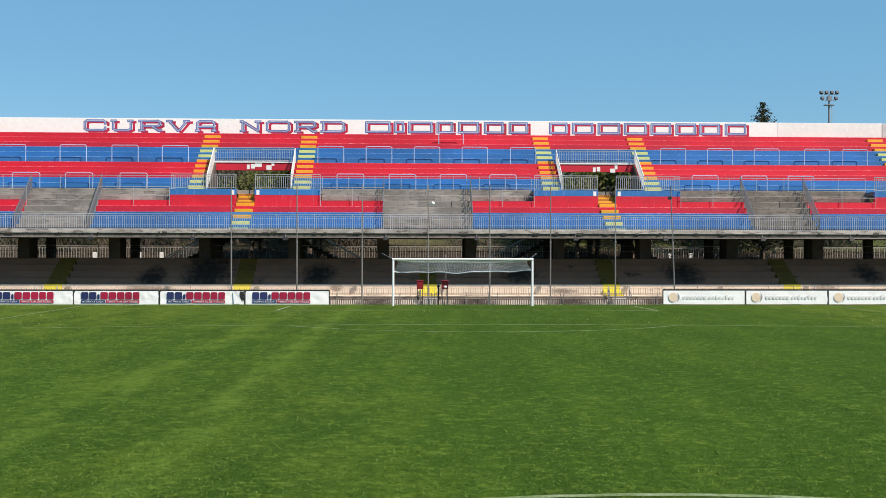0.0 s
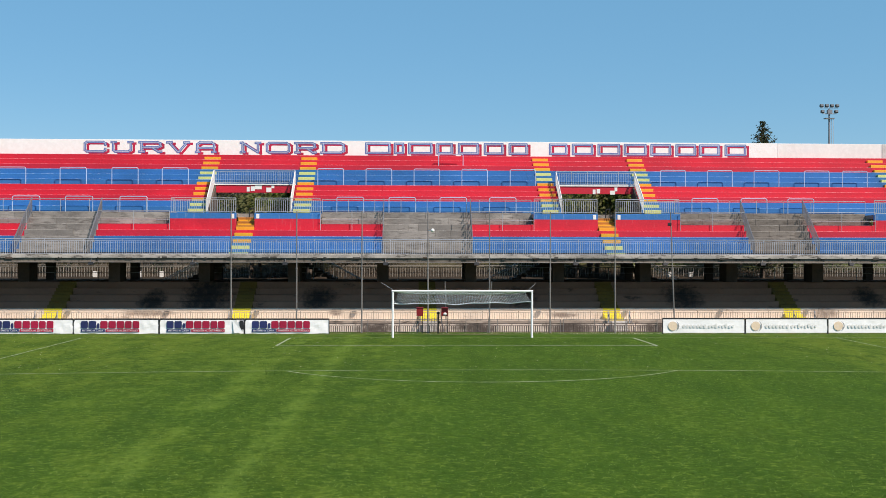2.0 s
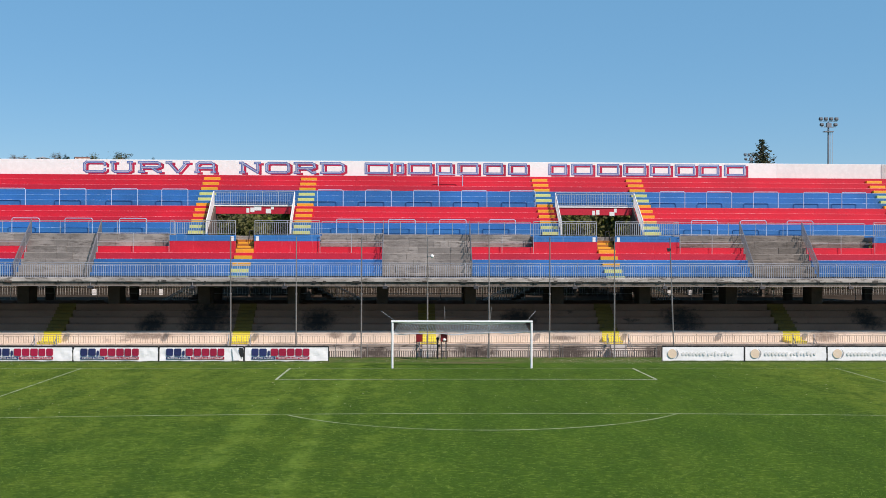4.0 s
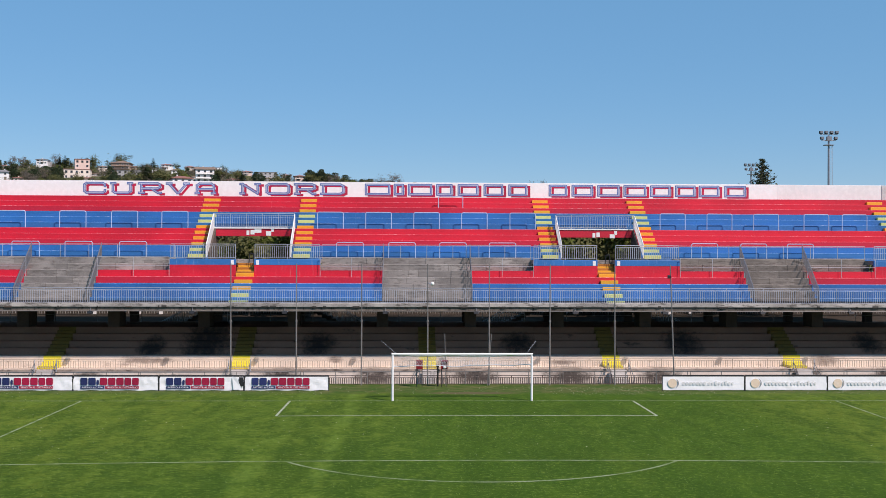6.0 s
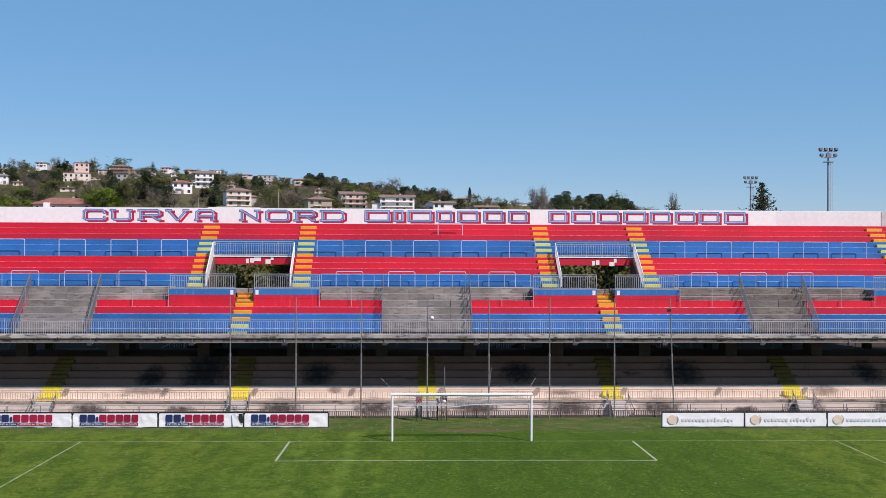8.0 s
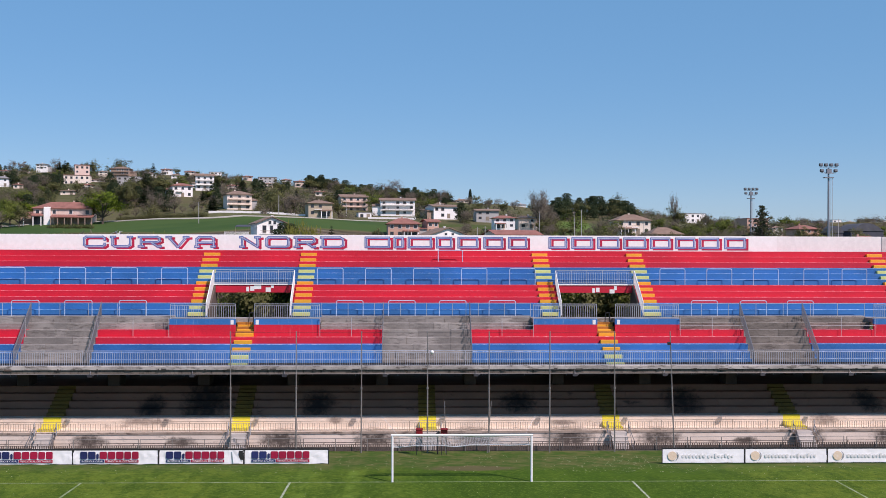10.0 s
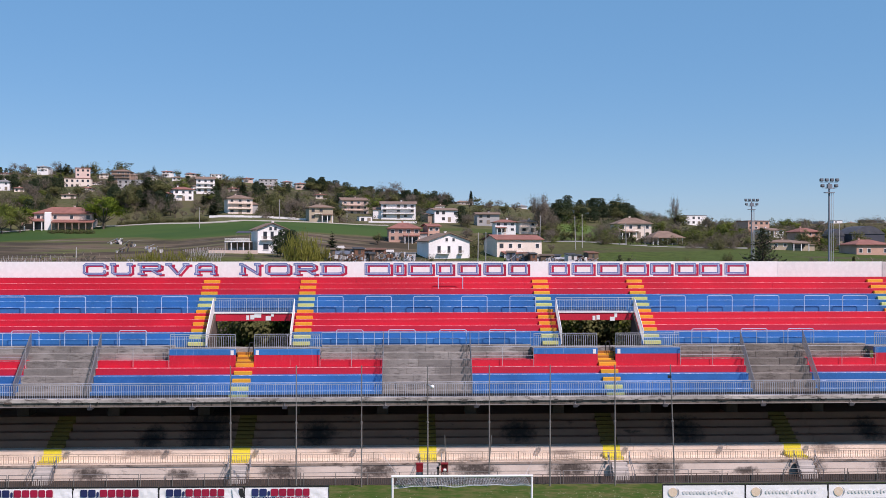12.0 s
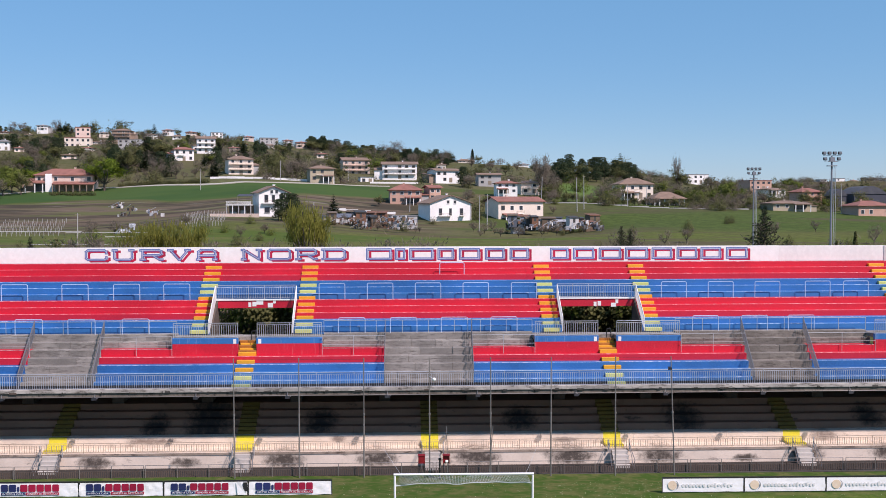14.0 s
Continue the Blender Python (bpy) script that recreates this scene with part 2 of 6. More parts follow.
def land(x, y):
    z = base_land(x, y)
    if y > 100 and SITES:
        num = den = 0.0
        for sx, sy, dz in SITES:
            w = math.exp(-((x - sx) ** 2 + ((y - sy) * 0.6) ** 2) / 900)
            num += w * dz
            den += w
        if den > 0:
            z += num / max(den, 0.6)
    return z


def crown(x, y):
    """The camber of the pitch, which drains to its sides and to the goal line."""
    along = np.interp(y, [-140, -105, -90, -52.5, -43, -30, -16.5, -5.5, 0], [0, 0, 0.19, 0.24, 0.24, 0.23, 0.19, 0.10, 0])
    return along * np.maximum(0.0, 1 - (x / 21.0) ** 2)


def base_land(x, y):
    """Height of the ground: pitch, ditch before the stand, bank behind it, fields and the hill."""
    if y < 11.55:
        return float(crown(x, y)) if y < 1.5 else -0.6 * min(1.0, (y - 1.5) / 8.5) ** 1.2
    if y < 22:
        return -1.3
    if y < 30:
        return -1.3 + 3.5 * min(1, (y - 22) / 4)
    d = y + 54.5
    a = (x + 2.45) / d
    crest_d = np.interp(a, [-0.5, -0.4, -0.1, 0.03, 0.15, 0.3, 0.5], [950, 950, 780, 730, 640, 620, 620])
    crest = np.interp(a, [-0.5, -0.40, -0.25, -0.105, 0.035, 0.12, 0.2, 0.28, 0.45, 0.6], [94, 84, 74, 60, 45, 38, 36, 27, 25, 25])
    mid = np.interp(a, [-0.5, -0.36, -0.18, -0.06, 0.08, 0.2, 0.4], [26, 25, 25, 22, 19, 17, 15])
    z = np.interp(d, [84, 95, 105, 113, 130, 250, 345, 440, crest_d, crest_d * 1.5, 6000], [2.2, 2.2, 4.6, 4.6, 2.4, 6.5, 11.0, mid, crest, crest * 0.75, crest * 0.2])
    if d > 200:
        z += (noise.noise((x * 0.008, y * 0.008, 3.1)) * 2.5 + noise.noise((x * 0.03, y * 0.03, 7.7)) * 0.5) * min(1, (d - 200) / 300)
    return float(z)


def turf(nt, p):
    """Colour of the mown turf: wheel tracks, dry patches, clumps and fine blades."""
    sep = nt.nodes.new("ShaderNodeSeparateXYZ")
    link(nt, p, sep.inputs[0])
    lanes = noise_node(nt, p, 0.34, 2, 0.5, (1.0, 0.04, 1.0))
    broken = noise_node(nt, p, 0.7, 5, 0.65, (1.0, 0.5, 1.0))
    wob = calc(nt, "ADD", sep.outputs[0], calc(nt, "MULTIPLY", calc(nt, "SUBTRACT", noise_node(nt, p, 0.25, 3, 0.5, (1.0, 0.4, 1.0)), 0.5), 0.9))

    def track(x, half):
        return calc(nt, "MULTIPLY", calc(nt, "MULTIPLY", ramp(nt, wob, x - half - 0.3, x - half + 0.2), ramp(nt, wob, x + half - 0.2, x + half + 0.3, 1, 0)), ramp(nt, broken, 0.40, 0.58, 0.0, 1))

    cross = noise_node(nt, p, 0.25, 3, 0.6, (0.25, 1.0, 1.0))
    patch = noise_node(nt, p, 0.16, 5, 0.65)
    clump = noise_node(nt, p, 1.0, 5, 0.7, (0.7, 0.6, 1.0))
    tuft = noise_node(nt, p, 2.2, 5, 0.7, (0.8, 1.0, 1.0))
    fine = noise_node(nt, p, 6.0, 6, 0.8, (0.8, 1.0, 1.0))
    blade = noise_node(nt, p, 45.0, 3, 0.7)
    c = mix(nt, ramp(nt, lanes, 0.35, 0.65), (0.050, 0.108, 0.0047), (0.102, 0.157, 0.0125))
    c = mix(nt, ramp(nt, cross, 0.44, 0.60, 0, 0.85), c, (0.048, 0.100, 0.0052))
    c = mix(nt, ramp(nt, patch, 0.46, 0.64, 0, 0.75), c, (0.137, 0.173, 0.0146))
    c = mix(nt, ramp(nt, patch, 0.36, 0.47, 0.75, 0), c, (0.032, 0.083, 0.0033))
    side = calc(nt, "ADD", ramp(nt, wob, -16, -9, 1, 0), ramp(nt, wob, 9, 16))
    dry = calc(nt, "MULTIPLY", ramp(nt, sep.outputs[1], -30, -8), calc(nt, "MULTIPLY", side, ramp(nt, broken, 0.3, 0.65, 0.1, 0.6)))
    c = mix(nt, dry, c, (0.182, 0.196, 0.0209))
    streak = noise_node(nt, p, 1.3, 4, 0.6, (1.0, 0.07, 1.0))
    c = mix(nt, ramp(nt, streak, 0.50, 0.62, 0, 0.48), c, (0.030, 0.074, 0.0031))
    c = mix(nt, ramp(nt, streak, 0.38, 0.48, 0.38, 0), c, (0.115, 0.185, 0.0150))
    c = mix(nt, ramp(nt, clump, 0.50, 0.60, 0, 0.80), c, (0.028, 0.069, 0.0028))
    c = mix(nt, ramp(nt, clump, 0.38, 0.46, 0.75, 0), c, (0.144, 0.203, 0.0219))
    c = mix(nt, ramp(nt, tuft, 0.51, 0.60, 0, 0.60), c, (0.029, 0.073, 0.0031))
    c = mix(nt, ramp(nt, tuft, 0.38, 0.47, 0.60, 0), c, (0.149, 0.212, 0.0240))
    c = mix(nt, ramp(nt, sep.outputs[1], -30, -6, 0.56, 0.30), c, (0.030, 0.080, 0.0036))
    c = mix(nt, ramp(nt, sep.outputs[1], -20, -4, 0, 0.16), c, (0.154, 0.209, 0.0230))
    lane = calc(nt, "MULTIPLY", ramp(nt, wob, -4.5, -1.0), ramp(nt, wob, 12, 18, 1, 0))
    c = mix(nt, calc(nt, "MULTIPLY", lane, 0.76), c, (0.032, 0.084, 0.0031))
    dense = noise_node(nt, p, 0.55, 4, 0.62, (1.0, 0.30, 1.0))
    c = mix(nt, ramp(nt, dense, 0.52, 0.60, 0, 0.50), c, (0.025, 0.066, 0.0024))
    c = mix(nt, ramp(nt, dense, 0.38, 0.46, 0.15, 0), c, (0.115, 0.190, 0.0150))
    # wheel tracks of the mower: two pale ones, dark ones between
    for x, half, how, colour in ((-5.9, 0.26, 0.42, (0.152, 0.240, 0.0330)), (-8.4, 0.36, 0.36, (0.150, 0.232, 0.0308)), (-0.3, 0.45, 0.55, (0.026, 0.068, 0.0021)), (-4.9, 0.40, 0.60, (0.028, 0.071, 0.0026)), (-7.1, 0.7, 0.5, (0.030, 0.073, 0.0026)), (3.2, 0.5, 0.45, (0.030, 0.073, 0.0026)), (5.4, 0.6, 0.12, (0.151, 0.205, 0.0235)), (-12.0, 1.0, 0.35, (0.030, 0.073, 0.0026))):
        c = mix(nt, calc(nt, "MULTIPLY", track(x, half), how), c, colour)
    c = mix(nt, ramp(nt, fine, 0.51, 0.60, 0, 0.55), c, (0.024, 0.059, 0.0026))
    c = mix(nt, ramp(nt, fine, 0.38, 0.47, 0.52, 0), c, (0.162, 0.228, 0.0293))
    c = mix(nt, ramp(nt, blade, 0.50, 0.70, 0, 0.35), c, (0.171, 0.219, 0.0261))
    c = mix(nt, 0.05, c, (0.080, 0.140, 0.120))
    return c, fine


LANE = [(-240, 360), (-180, 365), (-157, 383), (-134, 392), (-85, 376), (-15, 396)]   # the lane above the wheat


def lane_y(x):
    """How far north the lane runs at x, bending softly from place to place."""
    y = LANE[0][1]
    for (a, b), (u, v) in zip(LANE, LANE[1:]):
        k = min(1.0, max(0.0, (x - a) / (u - a)))
        y += (v - b) * k * k * (3 - 2 * k)
    return y


def ground():
    ys = [-400, -150, -140, -105, -90, -75, -52.5, -48, -43, -36, -30, -23, -16.5, -11, -5.5, 0, 1.5, 2.2, 3, 4, 5, 6, 7, 8, 9, 10, 10.5, 11.5, 11.56, 16, 21.9, 22.1, 23, 24, 25, 26, 27, 30]
    y = 30
    while y < 5000:
        y += 6 + max(0, y - 60) * 0.03
        ys.append(y)
    us = sorted([i / 70 for i in range(-70, 71)] + [(i + 0.5) / 70 for i in range(-7, 7)])
    v, f = [], []
    for y in ys:
        half = 260 + max(0, y) * 1.3
        for u in us:
            x = u * half
            v.append((x, y, land(x, y)))
    n = len(us)
    for j in range(len(ys) - 1):
        for i in range(n - 1):
            f.append((j * n + i, j * n + i + 1, (j + 1) * n + i + 1, (j + 1) * n + i))
    g = Geo()
    g.v, g.f = v, f
    m, nt, b = nodes_of("grass_and_fields")
    p = place(nt)
    sep = nt.nodes.new("ShaderNodeSeparateXYZ")
    link(nt, p, sep.inputs[0])
    c, fine = turf(nt, p)
    # rough verge behind the goal
    verge = ramp(nt, sep.outputs[1], 2.5, 6.0)
    v1 = mix(nt, ramp(nt, noise_node(nt, p, 1.1, 6, 0.7), 0.4, 0.65), (0.050, 0.095, 0.018), (0.125, 0.125, 0.045))
    c = mix(nt, verge, c, v1)
    dx = calc(nt, "DIVIDE", calc(nt, "SUBTRACT", sep.outputs[0], 0.7), 3.0)
    dy = calc(nt, "DIVIDE", calc(nt, "SUBTRACT", sep.outputs[1], 4.1), 1.2)
    worn = calc(nt, "ADD", calc(nt, "ADD", calc(nt, "MULTIPLY", dx, dx), calc(nt, "MULTIPLY", dy, dy)), calc(nt, "MULTIPLY", noise_node(nt, p, 1.5, 5, 0.7), 1.2))
    c = mix(nt, ramp(nt, worn, 0.8, 1.7, 0.75, 0), c, (0.13, 0.10, 0.055))
    # the land beyond: green wheat, pale meadow, brown plots and scrub
    f1 = noise_node(nt, p, 0.010, 2, 0.4, (0.7, 1.6, 1.0))
    f2 = noise_node(nt, p, 0.022, 3, 0.5, (0.6, 1.5, 1.0))
    f3 = noise_node(nt, p, 0.35, 6, 0.75)
    far = mix(nt, ramp(nt, f1, 0.46, 0.54), (0.115, 0.110, 0.050), (0.070, 0.095, 0.028))
    far = mix(nt, ramp(nt, f2, 0.56, 0.62, 0, 0.8), far, (0.135, 0.105, 0.065))
    far = mix(nt, ramp(nt, f3, 0.45, 0.7, 0, 0.6), far, (0.060, 0.065, 0.028))
    wav = calc(nt, "ADD", sep.outputs[1], calc(nt, "MULTIPLY", noise_node(nt, p, 0.03, 2), 40))
    edge = ramp(nt, sep.outputs[0], LANE[0][0], LANE[1][0], LANE[0][1], LANE[1][1])
    for (a0, b0), (a1, b1) in zip(LANE[1:], LANE[2:]):
        edge = calc(nt, "ADD", edge, ramp(nt, sep.outputs[0], a0, a1, 0, b1 - b0))
    below = calc(nt, "SUBTRACT", sep.outputs[1], edge)
    ragged = calc(nt, "ADD", below, calc(nt, "MULTIPLY", noise_node(nt, p, 0.03, 3), 16))
    wheat = calc(nt, "MULTIPLY", ramp(nt, ragged, -32, -27), ramp(nt, below, -0.5, 0.5, 1, 0))
    wheat = calc(nt, "MULTIPLY", wheat, ramp(nt, sep.outputs[0], -15, -5, 1, 0))
    far = mix(nt, calc(nt, "MULTIPLY", ramp(nt, below, 0, 1), ramp(nt, below, 45, 70, 1, 0)), far, mix(nt, ramp(nt, f3, 0.4, 0.62), (0.120, 0.128, 0.052), (0.092, 0.088, 0.048)))
    far = mix(nt, wheat, far, mix(nt, ramp(nt, f2, 0.40, 0.60), (0.040, 0.082, 0.026), (0.056, 0.098, 0.030)))
    green = calc(nt, "MULTIPLY", ramp(nt, wav, 120, 150), ramp(nt, wav, 330, 380, 1, 0))
    green = calc(nt, "MULTIPLY", green, ramp(nt, sep.outputs[0], 30, 60))
    far = mix(nt, calc(nt, "MULTIPLY", green, 0.9), far, mix(nt, ramp(nt, f3, 0.38, 0.62), (0.074, 0.110, 0.028), (0.048, 0.074, 0.019)))
    band = noise_node(nt, p, 0.016, 3, 0.5, (0.35, 1.5, 1))
    far = mix(nt, calc(nt, "MULTIPLY", green, ramp(nt, band, 0.55, 0.62, 0, 0.7)), far, (0.095, 0.072, 0.050))
    far = mix(nt, calc(nt, "MULTIPLY", green, ramp(nt, band, 0.38, 0.46, 0.8, 0)), far, (0.050, 0.092, 0.020))
    gx = calc(nt, "DIVIDE", calc(nt, "SUBTRACT", sep.outputs[0], 75), 24)
    gy = calc(nt, "DIVIDE", calc(nt, "SUBTRACT", sep.outputs[1], 450), 60)
    slope = calc(nt, "ADD", calc(nt, "ADD", calc(nt, "MULTIPLY", gx, gx), calc(nt, "MULTIPLY", gy, gy)), calc(nt, "MULTIPLY", noise_node(nt, p, 0.05, 4), 0.6))
    plots = calc(nt, "MULTIPLY", ramp(nt, ragged, -36, -30, 1, 0), ramp(nt, sep.outputs[0], -10, 15, 1, 0))
    soil = mix(nt, ramp(nt, noise_node(nt, p, 0.05, 4, 0.6, (0.5, 1.6, 1)), 0.42, 0.6), (0.135, 0.098, 0.074), (0.105, 0.112, 0.048))
    soil = mix(nt, ramp(nt, noise_node(nt, p, 0.10, 5, 0.65, (0.18, 1.4, 1)), 0.46, 0.56), soil, (0.060, 0.048, 0.038))
    soil = mix(nt, ramp(nt, noise_node(nt, p, 0.14, 4, 0.6, (0.14, 1.2, 1)), 0.58, 0.66, 0, 0.8), soil, (0.22, 0.19, 0.15))
    far = mix(nt, calc(nt, "MULTIPLY", plots, 0.9), far, soil)
    near = calc(nt, "MULTIPLY", ramp(nt, wav, 60, 90), ramp(nt, wav, 255, 285, 1, 0))
    far = mix(nt, calc(nt, "MULTIPLY", near, 0.8), far, mix(nt, ramp(nt, f3, 0.35, 0.65), (0.120, 0.140, 0.036), (0.078, 0.092, 0.026)))
    strip = noise_node(nt, p, 0.05, 4, 0.55, (0.22, 1.3, 1))
    far = mix(nt, calc(nt, "MULTIPLY", near, ramp(nt, strip, 0.50, 0.60, 0, 0.75)), far, (0.095, 0.072, 0.050))
    far = mix(nt, calc(nt, "MULTIPLY", near, ramp(nt, strip, 0.34, 0.44, 0.7, 0)), far, (0.062, 0.105, 0.022))
    far = mix(nt, ramp(nt, wav, 400, 440, 0, 0.7), far, mix(nt, ramp(nt, f3, 0.4, 0.65), (0.125, 0.105, 0.060), (0.080, 0.085, 0.035)))
    far = mix(nt, ramp(nt, slope, 0.9, 1.4, 1, 0), far, mix(nt, ramp(nt, f3, 0.35, 0.65), (0.115, 0.175, 0.045), (0.080, 0.125, 0.034)))
    # ground under and behind the stand, coloured dark for the stand's shade
    shaded_strip = calc(nt, "MULTIPLY", ramp(nt, sep.outputs[1], 20, 22), ramp(nt, sep.outputs[1], 42.5, 46, 1, 0))
    c = mix(nt, ramp(nt, sep.outputs[1], 28, 29), c, far)
    c = mix(nt, shaded_strip, c, mix(nt, ramp(nt, f3, 0.4, 0.65), (0.060, 0.046, 0.034), (0.034, 0.026, 0.020)))
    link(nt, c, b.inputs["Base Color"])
    b.inputs["Roughness"].default_value = 0.9
    b.inputs["Specular IOR Level"].default_value = 0.04
    bump(nt, fine, 0.5, 0.05, b)
    return whole("ground", g, m, "mown green turf pitch and rolling spring fields", "ground", kind="structure")


HOUSES = [
    # bearings of both corners, angle of top and foot, distance, roof, wall, tiles, storeys
    (63, 172, 358, 398, 436, "hip", "pink", "red", 2), (133, 167, 288, 312, 712, "flat", "pink", "red", 3), (116, 168, 306, 324, 700, "flat", "cream", "red", 2),
    (0, 27, 309, 328, 650, "hip", "white", "grey", 2), (73, 94, 284, 294, 850, "hip", "white", "grey", 2),
    (201, 238, 290, 311, 720, "hip", "brown", "brown", 3), (211, 255, 309, 323, 650, "flat", "grey", "grey", 2),
    (299, 347, 321, 347, 560, "hip", "white", "red", 2), (345, 385, 303, 332, 620, "gable", "white", "brown", 3),
    (111, 142, 334, 343, 560, "hip", "cream", "brown", 1), (306, 326, 302, 315, 800, "hip", "white", "brown", 2),
    (393, 451, 336, 370, 486, "hip", "cream", "brown", 3), (440, 512, 388, 439, 333, "front", "white", "brown", 2),
    (539, 593, 353, 382, 450, "hip", "ochre", "brown", 2),
    (598, 656, 340, 372, 550, "gable", "pink", "brown", 3), (633, 662, 374, 386, 480, "flat", "white", "grey", 1),
    (673, 740, 347, 378, 500, "gable", "white", "brown", 3), (685, 748, 386, 420, 400, "hip", "salmon", "red", 2),
    (750, 781, 388, 415, 405, "gable", "salmon", "red", 2), (457, 495, 307, 322, 800, "flat", "grey", "grey", 3),
    (522, 547, 313, 324, 750, "hip", "pink", "red", 2), (686, 740, 440, 457, 330, "flat", "grey", "grey", 1),
    (738, 837, 405, 467, 361, "front", "white", "brown", 2), (859, 966, 408, 459, 370, "gable", "cream", "red", 2),
    (755, 815, 359, 384, 480, "gable", "white", "brown", 2), (842, 888, 367, 388, 470, "gable", "grey", "brown", 2),
    (875, 917, 380, 403, 420, "hip", "white", "red", 2), (917, 955, 380, 403, 430, "hip", "cream", "brown", 2),
    (919, 936, 352, 363, 800, "hip", "white", "grey", 2), (804, 840, 344, 355, 800, "hip", "cream", "brown", 2),
    (1091, 1160, 376, 413, 450, "hip", "cream", "brown", 2), (1152, 1217, 400, 430, 420, "pavilion", "ochre", "brown", 1),
    (1207, 1259, 371, 388, 600, "flat", "white", "grey", 2), (1319, 1372, 381, 398, 520, "flat", "salmon", "red", 2),
    (1350, 1398, 394, 408, 500, "hip", "white", "brown", 1), (1412, 1463, 394, 430, 460, "hip", "salmon", "red", 3),
    (1364, 1442, 416, 432, 400, "hip", "ochre", "brown", 1), (1473, 1506, 396, 432, 450, "arch", "dark", "slate", 1),
    (1504, 1582, 391, 432, 450, "arch", "dark", "slate", 1), (1517, 1590, 416, 446, 380, "hip", "salmon", "red", 1),
    (245, 275, 318, 330, 690, "hip", "cream", "red", 2), (160, 195, 312, 322, 720, "hip", "white", "brown", 2),
    (30, 52, 322, 332, 640, "hip", "cream", "red", 1), (258, 284, 300, 309, 800, "hip", "white", "brown", 2), (405, 427, 322, 332, 660, "hip", "pink", "red", 2), (178, 200, 297, 306, 820, "hip", "cream", "brown", 2), (560, 582, 333, 342, 640, "hip", "cream", "red", 1),
    (8, 26, 296, 303, 860, "hip", "cream", "red", 2), (50, 70, 300, 309, 830, "hip", "white", "brown", 2), (186, 204, 312, 320, 740, "hip", "pink", "red", 2), (228, 246, 297, 305, 840, "flat", "cream", "grey", 2),
    (290, 312, 292, 302, 860, "hip", "white", "red", 2), (332, 352, 296, 305, 850, "hip", "cream", "red", 2), (372, 398, 298, 308, 860, "flat", "white", "grey", 2), (432, 452, 304, 312, 850, "hip", "pink", "red", 2), (500, 520, 310, 319, 820, "hip", "white", "red", 2),
    (340, 362, 318, 328, 660, "hip", "white", "brown", 2), (150, 172, 322, 331, 640, "hip", "cream", "red", 2), (468, 488, 318, 327, 720, "hip", "cream", "brown", 2), (905, 930, 356, 364, 780, "flat", "white", "grey", 1), (770, 790, 352, 361, 700, "hip", "cream", "brown", 2),
    (1452, 1470, 381, 389, 760, "flat", "grey", "grey", 2), (1482, 1502, 379, 390, 780, "flat", "white", "grey", 2), (1512, 1526, 382, 390, 760, "hip", "cream", "brown", 2), (1536, 1562, 378, 389, 800, "flat", "grey", "grey", 2), (1570, 1590, 380, 390, 780, "flat", "white", "grey", 2),
    (420, 440, 316, 326, 780, "hip", "white", "red", 2), (1268, 1300, 392, 402, 560, "hip", "cream", "brown", 1),
]
for h in HOUSES:
    sx, sy = by_bearing((h[0] + h[1]) / 2, h[4])
    SITES.append((sx, sy, height_at(h[3], h[4]) - base_land(sx, sy)))
turf_and_fields = ground()


# ---- the two-tier stand ----
UPPER = [(21.9 + 0.615 * j, 7.52 + 0.44 * j) for j in range(12)]   # riser's place and foot
LOWROW = [(16.82 + 0.74 * k, 4.30 + 0.46 * k) for k in range(8)]


def cuts(gaps, x0=X0, x1=X1):
    """The stretches of x0..x1 that the gaps leave."""
    out, at = [], x0
    for a, b in sorted(gaps):
        if a > at:
            out.append((at, min(a, x1)))
        at = max(at, b)
    if at < x1:
        out.append((at, x1))
    return [s for s in out if s[1] - s[0] > 0.05]


grandstand = thing("grandstand", "two-tier concrete football stand painted in red and blue bands", "grandstand", STAND)


def seat_row(y, foot, top, depth, x0, x1, material, label):
    bare = material is CONCRETE
    n = max(1, round((x1 - x0) / (1.45 if bare else 6.575)))
    w = (x1 - x0) / n
    # the lowest row overhangs an added dark recess for the shade at its foot
    base = foot + 0.24 if foot < 4.4 else foot - 0.14
    if foot < 4.4:
        part("recess_back", Geo().box(x0, x1, y + 0.42, y + 0.60, foot - 0.14, base + 0.02), DARKCONC, grandstand, "dark back of a recess added for shade")
    ends = [x0 + (i + (random.uniform(-0.42, 0.42) if bare and 0 < i < n else 0)) * w for i in range(n + 1)]
    for a, b in zip(ends, ends[1:]):
        joint, slip = (0.007, random.uniform(0, 0.05)) if bare else (0.003, 0.0)
        g = Geo().slab(a + joint, b - joint, y + slip, y + depth + 0.05, base, top - slip * 0.6, 0.025)
        part("concrete_slab" if bare else "seating_step", g, SOOTED if bare and a > 12 else material, grandstand, label)
        nose = NOSE_RED if material is RED else NOSE_BLUE if material is BLUE else NOSE_GREY
        if not bare or random.random() < 0.75:
            part("step_edge", Geo().box(a + 0.02, b - 0.02, y + 0.022 + slip, y + (0.09 if bare else 0.16), top - 0.03, top + 0.004), nose, grandstand, "worn pale front edge of a step")


VOM_HALF = 3.05


def box_span(c):
    """The stretch of the entry block round an entry."""
    return (c - 5.4, c + 5.4) if c < 30 else (c - 7.65, c + 5.4)


BOXES = [box_span(c) for c in VOMS]


def grey_spans(y):
    """The bare blocks' stretches at that depth; their edges splay a little."""
    f = min(1.0, max(0.0, (y - 16.4) / 4.8))
    return [(a + (c - a) * f, b + (d - b) * f) for a, b, c, d in GREYS]


